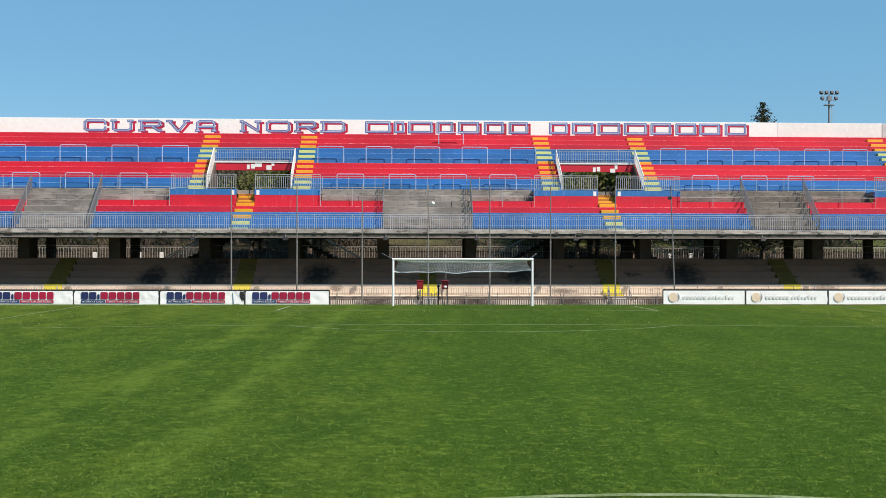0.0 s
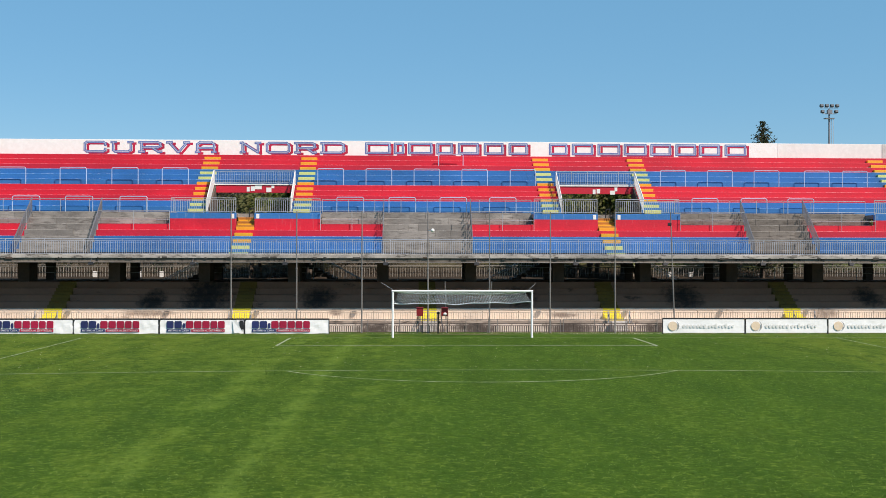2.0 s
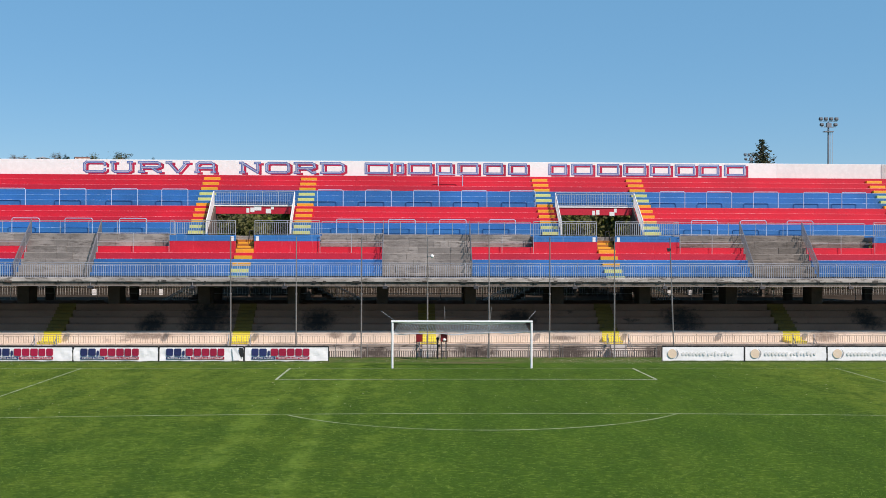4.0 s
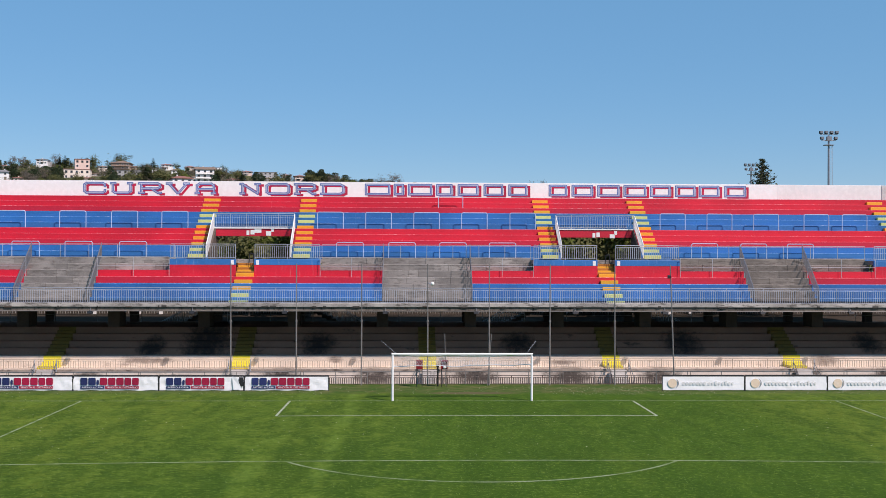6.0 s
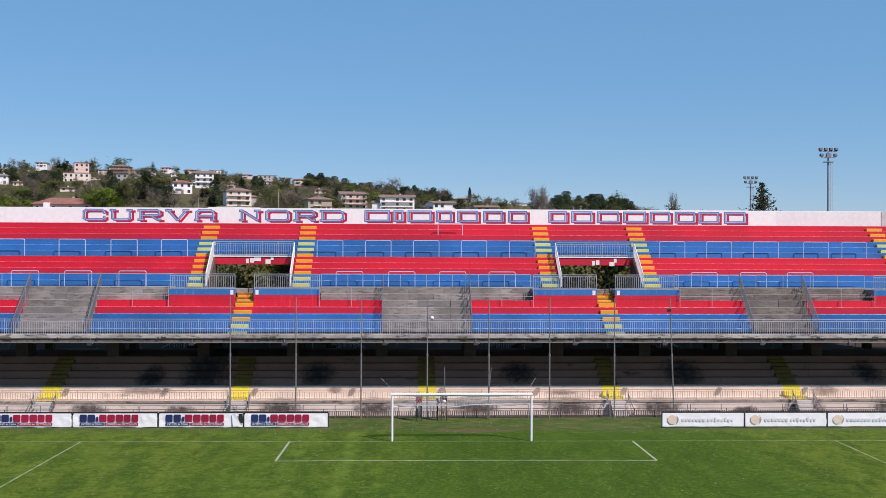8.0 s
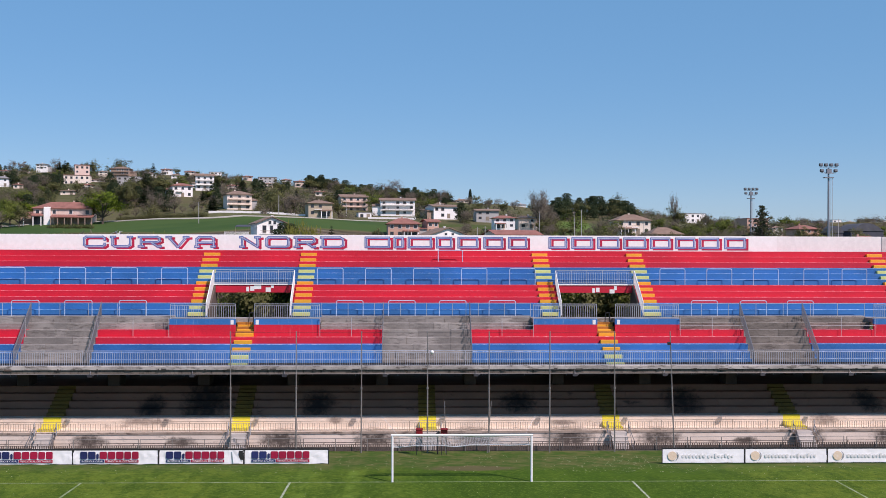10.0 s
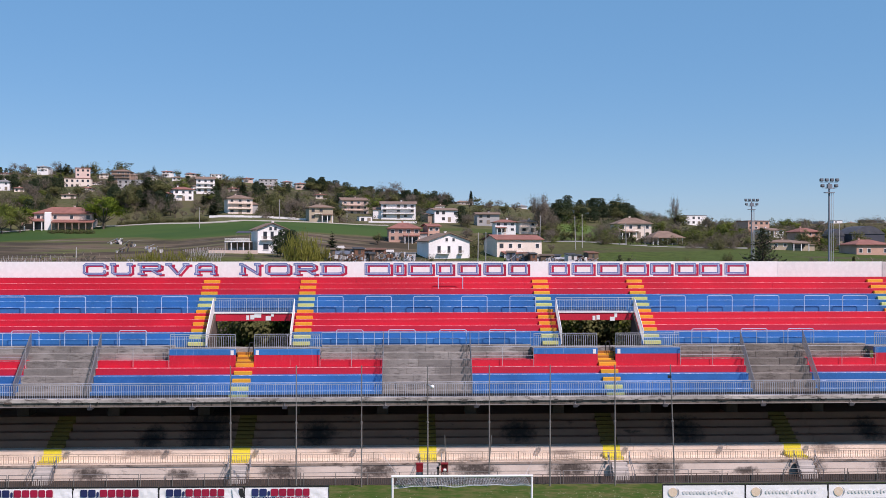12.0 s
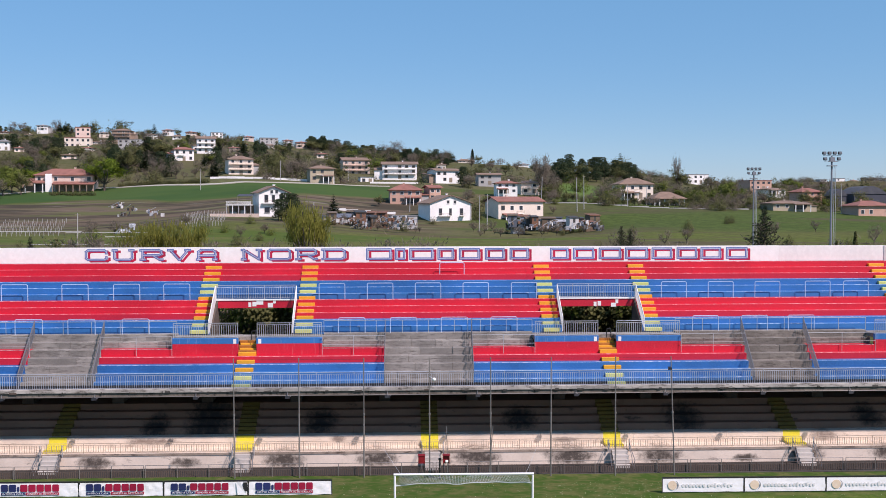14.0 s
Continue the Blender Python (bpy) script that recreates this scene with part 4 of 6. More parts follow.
pitch_line([line(-34, 0, 34, 0)], FADED, "worn")
for w, d, coat, word in ((9.16, 5.5, FRESH, "fairly fresh"), (20.16, 16.5, FADED, "worn")):
    pitch_line([line(-w, 0, -w, -d)], coat, word)
    pitch_line([line(w, 0, w, -d)], coat, word)
    pitch_line([line(-w, -d, w, -d)], coat, word)
arc = [Vector((9.15 * math.cos(t), -11 + 9.15 * math.sin(t), 0)) for t in np.linspace(math.pi + 0.645, 2 * math.pi - 0.645, 30)]
pitch_line([line(a.x, a.y, e.x, e.y) for a, e in zip(arc, arc[1:])], FADED, "worn")
ring = [Vector((9.15 * math.cos(t), -52.5 + 9.15 * math.sin(t), 0)) for t in np.linspace(0, 2 * math.pi, 72)]
pitch_line([line(a.x, a.y, e.x, e.y) for a, e in zip(ring, ring[1:])], FADED, "worn")


# ---- trees ----
def leafy(name, dark, light, rough=0.75):
    m, nt, b = nodes_of(name)
    r = nt.nodes.new("ShaderNodeNewGeometry").outputs["Random Per Island"]
    oi = nt.nodes.new("ShaderNodeObjectInfo").outputs["Random"]
    c = mix(nt, r, dark, light)
    c = mix(nt, calc(nt, "MULTIPLY", oi, 0.55), c, tuple(v * 0.7 for v in dark))
    c = mix(nt, ramp(nt, noise_node(nt, coords(nt), 0.9, 3), 0.4, 0.7, 0, 0.4), c, tuple(v * 0.75 for v in light))
    link(nt, c, b.inputs["Base Color"])
    b.inputs["Roughness"].default_value = rough
    b.inputs["Specular IOR Level"].default_value = 0.2
    thin = nt.nodes.new("ShaderNodeBsdfTranslucent")
    link(nt, c, thin.inputs["Color"])
    both = nt.nodes.new("ShaderNodeMixShader")
    both.inputs[0].default_value = 0.4
    link(nt, b.outputs[0], both.inputs[1])
    link(nt, thin.outputs[0], both.inputs[2])
    link(nt, both.outputs[0], nt.nodes["Material Output"].inputs["Surface"])
    return m


SPRING = leafy("spring_leaves", (0.105, 0.142, 0.026), (0.215, 0.250, 0.052))
BRIGHT = leafy("bright_spring_leaves", (0.10, 0.16, 0.015), (0.22, 0.28, 0.03))
OLIVE = leafy("olive_leaves", (0.108, 0.116, 0.042), (0.220, 0.218, 0.086))
FIR = leafy("conifer_needles", (0.028, 0.048, 0.022), (0.070, 0.096, 0.042))
CEDAR = leafy("cedar_needles", (0.045, 0.058, 0.026), (0.115, 0.130, 0.062))
TWIG = leafy("bare_twigs", (0.180, 0.146, 0.112), (0.290, 0.240, 0.180))
WILLOW = leafy("willow_shoots", (0.170, 0.170, 0.032), (0.300, 0.285, 0.060))
BARK = paint("bark", (0.11, 0.085, 0.065), 0.95, (0.05, 0.04, 0.03), 0.3, 0.4)


def leaf(g, rng, c, size, heart=None):
    """A small folded leaf or tuft at c that faces away from the crown's heart."""
    a = Vector((rng.gauss(0, 1), rng.gauss(0, 1), rng.gauss(0, 1))).normalized()
    if heart is not None:
        a = (a * 0.55 + (c - heart).normalized()).normalized()
    u = a.orthogonal().normalized()
    w = a.cross(u)
    s = size * rng.uniform(0.6, 1.3)
    t = s * rng.uniform(0.5, 0.9)
    g.poly([c - u * s, c - w * t + a * s * 0.2, c + u * s, c + w * t + a * s * 0.2])


def make_tree(kind, seed, n, size):
    """A tree about 1 unit high: tapered trunk, limbs, and a crown of many small leaves with gaps."""
    rng = random.Random(seed)
    trunk, crown = Geo(), Geo()
    if kind in ("broad", "bare", "willow"):
        fork = 0.22 if kind != "willow" else 0.12
        top = Vector((rng.uniform(-0.03, 0.03), rng.uniform(-0.03, 0.03), fork))
        trunk.tube((0, 0, -0.05), top, 0.026, 0.019)
        tips = []
        for i in range(8):
            t = 2 * math.pi * (i + rng.random() * 0.8) / 8
            reach, rise = rng.uniform(0.10, 0.34), rng.uniform(0.25, 0.72)
            if kind == "willow":
                reach, rise = rng.uniform(0.05, 0.28), rng.uniform(0.4, 0.85)
            tip = top + Vector((math.cos(t) * reach, math.sin(t) * reach, rise))
            knee = top.lerp(tip, 0.5) + Vector((math.cos(t), math.sin(t), -0.4)) * 0.05
            trunk.tube(top, knee, 0.014, 0.009, n=5).tube(knee, tip, 0.009, 0.003, n=4)
            tips += [(tip, rng.uniform(0.10, 0.19)), (knee.lerp(tip, 0.6), rng.uniform(0.08, 0.15))]
            for q in range(3):
                b = knee.lerp(tip, rng.uniform(0.1, 0.9))
                e = b + Vector((rng.uniform(-1, 1), rng.uniform(-1, 1), rng.uniform(0.1, 1))) * 0.13
                trunk.tube(b, e, 0.005, 0.0015, n=4)
                tips.append((e, rng.uniform(0.06, 0.13)))
        for _ in range(n):
            tip, r = rng.choice(tips)
            c = tip + Vector((rng.gauss(0, 0.5), rng.gauss(0, 0.5), rng.gauss(0, 0.45))) * r
            if kind == "bare":
                e = c + Vector((rng.uniform(-1, 1), rng.uniform(-1, 1), rng.uniform(0.2, 1.4))) * size * 2.2
                s = (e - c).cross(c - Vector((0, 0, 0.35)) + Vector((rng.uniform(-1, 1), rng.uniform(-1, 1), rng.uniform(-1, 1))) * 0.2).normalized() * size * 0.28
                crown.poly([c - s, e, c + s])
            elif kind == "willow":
                s = Vector((rng.uniform(-1, 1), rng.uniform(-1, 1), 0)).normalized() * size * 0.26
                d = Vector((rng.uniform(-0.35, 0.35), rng.uniform(-0.35, 0.35), 1 if rng.random() < 0.7 else -1)) * size * rng.uniform(1.5, 4)
                crown.poly([c - s, c + d - s * 0.5, c + d + s * 0.5, c + s])
            else:
                leaf(crown, rng, c, size, tip.lerp(Vector((0, 0, 0.45)), 0.6))
    elif kind == "cedar":
        trunk.tube((0, 0, -0.05), (0, 0, 0.99), 0.016, 0.002)
        for k in range(64):
            h = 0.06 + 0.93 * (k + rng.random()) / 64
            for q in range(4):
                t = 2 * math.pi * (q + rng.random()) / 4 + k * 1.3
                reach = (1.0 - h) * 0.42 * rng.uniform(0.5, 1.1) + 0.010
                b, e = Vector((0, 0, h)), Vector((math.cos(t) * reach, math.sin(t) * reach, h + reach * rng.uniform(0.35, 1.0)))
                trunk.tube(b, e, 0.0035, 0.001, n=3)
                m = max(4, round(n / 420 * (0.35 + 1.3 * (1 - h))))
                for i in range(m):
                    c = b.lerp(e, (i + 0.7) / m) + Vector((rng.gauss(0, 1), rng.gauss(0, 1), rng.gauss(0, 1))) * (reach * 0.07 + 0.003)
                    leaf(crown, rng, c, size * (0.75 + 0.5 * (1 - h)))
    elif kind == "fir":
        trunk.tube((0, 0, -0.05), (0, 0, 0.97), 0.018, 0.002)
        whorls = max(16, n // 80)
        for k in range(whorls):
            h = 0.08 + 0.90 * k / whorls
            for q in range(7):
                t = 2 * math.pi * (q + rng.random()) / 7 + k
                reach = (1.0 - h) * 0.24 * rng.uniform(0.6, 1.1) + 0.012
                o = Vector((math.cos(t), math.sin(t), rng.uniform(0.05, 0.6)))
                b, e = Vector((0, 0, h)), Vector((0, 0, h)) + o * reach
                trunk.tube(b, e, 0.004, 0.001, n=3)
                m = max(3, round(n / whorls / 7 * (0.5 + 1.2 * (1 - h))))
                for i in range(m):
                    c = b.lerp(e, (i + 0.6) / m)
                    side = Vector((-o.y, o.x, 0)) * rng.uniform(-1, 1) * reach * 0.25
                    s = Vector((-o.y, o.x, rng.uniform(-0.5, 0.5))) * size * 0.75 * (1.15 - h)
                    d = (o + side * 3 + Vector((0, 0, rng.uniform(-0.5, 0.2)))) * size * 2.0 * (1.25 - h)
                    crown.poly([c + side - s, c + side + d, c + side + s])
    elif kind in ("cypress", "pine"):
        trunk.tube((0, 0, -0.05), (0, 0, 0.95), 0.02, 0.003)
        for _ in range(n):
            h = rng.random() ** 0.8
            if kind == "pine":
                h = rng.uniform(0.18, 1.0)
                r = 0.30 * math.sqrt(max(0.02, 1 - ((h - 0.52) / 0.50) ** 2)) * (0.8 + 0.2 * math.sin(h * 17 + seed))
            else:
                r = 0.075 * math.sin(math.pi * min(1, h * 0.9 + 0.1)) + 0.012
            t = rng.uniform(0, 2 * math.pi)
            q = r * math.sqrt(rng.uniform(0.15, 1))
            c = Vector((q * math.cos(t), q * math.sin(t), h))
            leaf(crown, rng, c, size, Vector((0, 0, h - 0.08)))
    else:  # bush
        for i in range(7):
            t = i * 0.9
            trunk.tube((0, 0, -0.05), (math.cos(t) * 0.3, math.sin(t) * 0.3, 0.6), 0.02, 0.005, n=4)
        for _ in range(n):
            t, q, h = rng.uniform(0, 2 * math.pi), math.sqrt(rng.random()), rng.random()
            r = 0.62 * math.sqrt(max(0.05, 1 - (h - 0.35) ** 2 * 2)) * (0.75 + 0.25 * math.sin(3 * t + seed))
            leaf(crown, rng, Vector((q * r * math.cos(t), q * r * math.sin(t), h * (0.8 + 0.2 * math.sin(2 * t)))), size, Vector((0, 0, 0.2)))
    return trunk, crown


TREE_WORDS = {
    "spring": ("broad", SPRING, "tree", "leafy young green spring tree"), "bright": ("broad", BRIGHT, "tree", "bright yellow-green spring tree"),
    "olive": ("broad", OLIVE, "tree", "dull olive green leafy tree"), "bare": ("bare", TWIG, "bare_tree", "leafless grey-brown tree on the hill"),
    "willow": ("willow", WILLOW, "willow", "yellow-green willow with thin upright shoots"), "fir": ("fir", FIR, "fir_tree", "dark green pointed fir tree"),
    "cedar": ("cedar", CEDAR, "cedar", "young loose olive green cedar tree"), "pine": ("pine", FIR, "pine_tree", "dark green broad pine tree"), "cypress": ("cypress", FIR, "cypress", "slim dark green cypress tree"),
    "poplar": ("cypress", OLIVE, "poplar", "slim grey-green poplar tree"), "bush": ("bush", OLIVE, "bush", "rounded dull green bush"), "greenbush": ("bush", SPRING, "bush", "rounded fresh green bush"),
}
forest = {}


def tree(kind, x, y, h, wide=1.0, z=None, fine=False, group=""):
    """Plants a tree of that kind, h metres high; trees of a kind share a few meshes."""
    shape, mat, name, label = TREE_WORDS[kind]
    key = (kind, fine, random.randrange(2 if fine else 4))
    m = pose(x, y, land(x, y) - 0.05 * h if z is None else z, 0, 0, random.uniform(0, 360)) @ Matrix.Diagonal((h * wide, h * wide, h, 1))
    if key not in forest:
        n, size = (3600, 0.018) if fine else (1300, 0.025)
        if shape in ("bare", "willow"):
            n, size = (2400, 0.020) if fine else (1000, 0.026)
        if shape in ("fir", "cedar"):
            n, size = (5200, 0.024) if fine else (1300, 0.038)
        if shape == "cedar":
            n, size = 7600, 0.0085
        trunk, crown = make_tree(shape, 11 + 7 * key[2] + len(kind), n, size)
        forest[key] = (trunk.mesh("trunk", BARK), crown.mesh("crown", mat))
    t = thing(name, label, "bush" if shape == "bush" else "tree", m, group or "trees on the hill")
    part("trunk", forest[key][0], None, t)
    part("crown", forest[key][1], None, t)
    return t


random.seed(5)
# the big fir and others close behind the stand
fx, fy = by_bearing(1357, 92)
tree("cedar", fx, fy, 14.5, 1.3, 2.0, True, "trees behind the stand")
for brg, d, kind, h in ((1117, 150, "cedar", 10.9), (1101, 150, "cedar", 11.4), (1521, 120, "poplar", 10.6), (1487, 120, "poplar", 9.4), (1480, 130, "bush", 4.0), (243, 165, "willow", 10.6), (300, 170, "willow", 11.5), (335, 172, "willow", 10.8), (265, 168, "willow", 10.2),
                       (545, 190, "willow", 13.6), (530, 195, "willow", 12.4), (555, 192, "willow", 11.6), (475, 150, "bare", 8.6), (398, 150, "willow", 7.8), (1105, 160, "bare", 9.6), (60, 160, "fir", 9.5), (1215, 200, "bush", 3.2), (1220, 300, "bush", 4), (415, 200, "bush", 5), (150, 150, "willow", 8.6)):
    x, y = by_bearing(brg, d)
    tree(kind, x, y, h, {"willow": 0.8, "poplar": 0.6}.get(kind, 1.0), None, True, "trees behind the stand")
for i in range(84):
    x, y = random.uniform(-44, 44), random.uniform(43, 54)
    kind = random.choice(("bare", "bare", "bare", "bare", "olive", "bush"))
    tree(kind, x, y, random.uniform(3.2, 5.0) if "bush" in kind else random.uniform(6.0, 9.6), 1.1, None, True, "trees behind the stand")

# named trees among the houses
for brg, d in ((958, 425), (964, 427)):
    x, y = by_bearing(brg, d)
    tree("bare", x, y, 17, 0.75, None, True)
x, y = by_bearing(190, 438)
tree("bright", x, y, 15.5, 1.35, None, True)
for brg, d, kind, h, w in ((172, 442, "spring", 11, 1), (230, 500, "olive", 15, 1), (262, 545, "fir", 16, 1.6), (290, 545, "olive", 14, 1.3), (275, 548, "fir", 14, 1.6), (245, 535, "olive", 13, 1.2),
                          (506, 318, "pine", 9, 1.5), (494, 316, "pine", 7, 1.3), (517, 318, "pine", 9, 1.4), (500, 316, "olive", 4.5, 1.3), (528, 320, "fir", 9, 1.5), (591, 345, "fir", 9.5, 1.3), (671, 390, "olive", 4.6, 1.3), 
                          (1199, 540, "bare", 19, 0.38), (1205, 540, "olive", 12, 1.2), (836, 760, "cypress", 11, 1.5), (1098, 640, "fir", 14, 1.3), (845, 365, "bush", 5, 1.2), (832, 372, "bush", 4, 1.2), (765, 352, "bush", 3, 1.2), (1022, 480, "greenbush", 9, 1.6),
                          (15, 420, "spring", 11, 1.2), (45, 425, "olive", 10, 1.2), (30, 430, "spring", 12, 1.2), (5, 410, "bare", 9, 1.3), (60, 440, "greenbush", 6, 1.4), (692, 700, "bare", 16, 1.6), (35, 900, "bare", 10, 1.2), (50, 890, "bare", 11, 1.2), (108, 860, "bare", 11, 1.2),
                          (115, 840, "fir", 11, 1.6), (125, 835, "fir", 12, 1.6), (175, 850, "olive", 12, 1.2), (220, 790, "olive", 17, 1.4), (278, 820, "fir", 12, 1.6), (1418, 470, "bare", 9, 1.2), (1150, 430, "bush", 5, 1.2), (1285, 470, "spring", 12, 1.2), (1262, 480, "bare", 11, 1.2)):
    x, y = by_bearing(brg, d)
    tree(kind, x, y, h, w)
# dark wood on the skyline, wood on the crest, scrub lines
for i in range(120):
    x, y = by_bearing(random.uniform(548, 805), random.uniform(720, 800))
    tree(random.choice(("fir", "fir", "pine", "pine", "olive")), x, y, random.uniform(6, 10), 1.6)
for i in range(44):
    x, y = by_bearing(random.uniform(978, 1140), random.uniform(560, 640))
    tree(random.choice(("pine", "olive", "pine", "fir")), x, y, random.uniform(8, 12) * (1.0 if x < 120 else 0.6), 1.5)
for i in range(22):
    x, y = by_bearing(random.choice((random.uniform(970, 988), random.uniform(1055, 1095))), random.uniform(415, 450))
    tree(random.choice(("bare", "greenbush", "bush", "spring")), x, y, random.uniform(4, 8), 1.3)
for i in range(60):
    x, y = by_bearing(random.uniform(1210, 1590), random.uniform(405, 600))
    tree(random.choice(("bare", "olive", "spring", "bush", "bush")), x, y, random.uniform(4, 9), 1.2)


def clear(brg, d):
    if 984 < brg < 1062 and d < 560:
        return False
    if 792 < brg < 978 and d > 500 and (brg * 7 + d * 3) % 10 > 1.5:
        return False
    return all(not (h[0] - 4 < brg < h[1] + 4 and h[4] - 70 < d < h[4] + 12) for h in HOUSES)


count = 0
while count < 420:
    brg, d = random.uniform(-30, 990), random.uniform(455, 930)
    if not clear(brg, d) or noise.noise((brg * 0.02, d * 0.02, 1.5)) < -0.15:
        continue
    x, y = by_bearing(brg, d)
    tree(random.choice(("bare", "bare", "olive", "olive", "spring", "fir", "bush", "pine", "bare")), x, y, random.uniform(5, 11) * (0.75 if d > 760 else 1), 1.3)
    count += 1
for i in range(90):
    brg, d = random.choice(((random.uniform(1060, 1590), random.uniform(385, 415)), (random.uniform(1060, 1590), random.uniform(430, 560)), (random.uniform(780, 1000), random.uniform(375, 420))))
    if clear(brg, d):
        x, y = by_bearing(brg, d)
        tree(random.choice(("bare", "bush", "olive", "greenbush", "bare")), x, y, random.uniform(2.5, 6.5), 1.4)
for i in range(40):
    brg, d = random.uniform(150, 560), random.uniform(235, 300)
    x, y = by_bearing(brg, d)
    tree(random.choice(("bare", "bush", "bare", "greenbush")), x, y, random.uniform(1.5, 4.5), 1.3)
for c in (-14.9, 11.4):
    for i in range(7):
        tree(random.choice(("olive", "spring", "olive")), c + (random.uniform(-4.5, 4.5) if c < 0 else random.uniform(-1.0, 6.0)), random.uniform(35.0, 39.5), random.uniform(8.8, 10.4), 1.0, None, True, "trees behind the stand")
# dark conifers round the upper houses, spring growth and far trees beside the halls
for i in range(46):
    brg, d = random.choice(((random.uniform(205, 345), random.uniform(505, 545)), (random.uniform(385, 530), random.uniform(560, 700)), (random.uniform(60, 130), random.uniform(600, 700))))
    if clear(brg, d):
        x, y = by_bearing(brg, d)
        tree(random.choice(("fir", "pine", "pine", "olive")), x, y, random.uniform(7, 12), 1.35)
for i in range(34):
    brg, d = random.uniform(1168, 1335), random.uniform(432, 470)
    if clear(brg, d):
        x, y = by_bearing(brg, d)
        tree(random.choice(("spring", "olive", "spring", "bright", "bare")), x, y, random.uniform(5, 9), 1.2)
for i in range(46):
    brg, d = random.uniform(1390, 1600), random.uniform(600, 770)
    if clear(brg, d):
        x, y = by_bearing(brg, d)
        tree(random.choice(("bare", "bare", "olive", "fir", "bush")), x, y, random.uniform(4, 7.5), 1.4)
for i in range(36):
    brg, d = random.uniform(200, 395), random.uniform(508, 560)
    if clear(brg, d):
        x, y = by_bearing(brg, d)
        tree(random.choice(("fir", "pine", "fir", "bare")), x, y, random.uniform(6, 11), 1.3)
for i in range(16):
    brg, d = random.uniform(-25, 72), random.uniform(440, 500)
    x, y = by_bearing(brg, d)
    tree(random.choice(("spring", "spring", "bright", "olive", "bare")), x, y, random.uniform(6, 10), 1.2)
for brg in range(98, 176, 6):
    x, y = by_bearing(brg, 424 + random.uniform(-1, 1))
    tree("bush", x, y, random.uniform(1.8, 2.6), 1.6)
for i in range(40):
    brg, d = random.uniform(215, 600), random.uniform(458, 500)
    if clear(brg, d):
        x, y = by_bearing(brg, d)
        tree(random.choice(("bare", "bare", "bare", "bush")), x, y, random.uniform(2.5, 6), 1.3)
# hedges at the edge of the wheat
for brg in (*range(200, 285, 5), *range(292, 376, 5)):
    x, y = by_bearing(brg, 440)
    tree("bush", x, lane_y(x) + 7 + random.uniform(-1, 1), random.uniform(1.6, 2.6), 1.5)

def hedge():
    rng = random.Random(21)
    for name, mat, label, n in (("rear_hedge", FIR, "dark evergreen bushes behind the stand", 5000), ("rear_twigs", TWIG, "leafless brown twigs of the scrub behind the stand", 9000)):
        g = Geo()
        for _ in range(n):
            x, y = rng.uniform(-48, 48), rng.gauss(41.5, 0.6)
            clump = noise.noise((x * 0.22, 0, 4.0))
            if mat is FIR and clump < 0.05:
                continue
            top = 2.6 + 2.2 * clump + 0.8 * noise.noise((x * 0.9, 0, 2.0))
            if mat is TWIG:
                c = Vector((x, y, land(x, y) + top * rng.random() ** 0.8))
                e, q = Vector((rng.uniform(-0.5, 0.5), rng.uniform(-0.3, 0.3), rng.uniform(0.2, 0.9))), Vector((0.018, 0.008, 0.0))
                g.poly([c - q, c + e, c + q])
                continue
            leaf(g, rng, Vector((x, y, land(x, y) + top * rng.random() ** 0.8)), 0.12 if mat is FIR else 0.06)
        whole(name, g, mat, label, "hedge", kind="stuff")


hedge()


# scrub and small wood that covers the slope
def slope_growth(name, label, mat, n, seed, tall, leaves, size, side=(-60, 1240), deep=(450, 980)):
    rng = random.Random(seed)
    g = Geo()
    made = 0
    while made < n:
        brg, d = rng.uniform(*side), rng.uniform(*deep)
        if not clear(brg, d) or (195 < brg < 400 and d < 492) or noise.noise((brg * 0.013, d * 0.02, seed)) < -0.1:
            continue
        x, y = by_bearing(brg, d)
        z, h = land(x, y), rng.uniform(0.5, 1.0) * tall
        made += 1
        for _ in range(leaves):
            t, q = rng.uniform(0, 6.283), math.sqrt(rng.random())
            c = Vector((x + math.cos(t) * q * h * 0.55, y + math.sin(t) * q * h * 0.55, z + h * rng.uniform(0.0, 1.0) * (1.05 - 0.6 * q)))
            leaf(g, rng, c, size, Vector((x, y, z + h * 0.15)))
    whole(name, g, mat, label, "scrub", kind="stuff")


slope_growth("hillside_scrub", "grey-brown leafless scrub covering the hillside", TWIG, 2600, 3, 5.0, 80, 0.24)
slope_growth("hillside_wood", "olive green bushes and small trees on the hillside", OLIVE, 1100, 4, 6.0, 95, 0.26)
slope_growth("hillside_evergreens", "dark evergreen growth between the hillside houses", FIR, 420, 6, 7.0, 120, 0.27)

slope_growth("skyline_wood", "grey-brown wood on the far skyline", TWIG, 700, 9, 6.5, 80, 0.30, (1230, 1640), (560, 800))
slope_growth("skyline_evergreens", "dull green trees on the far skyline", OLIVE, 260, 12, 6.0, 80, 0.30, (1230, 1640), (470, 760))
slope_growth("lane_scrub", "leafless scrub along the lane below the houses", TWIG, 420, 14, 3.2, 70, 0.16, (965, 1640), (392, 470))

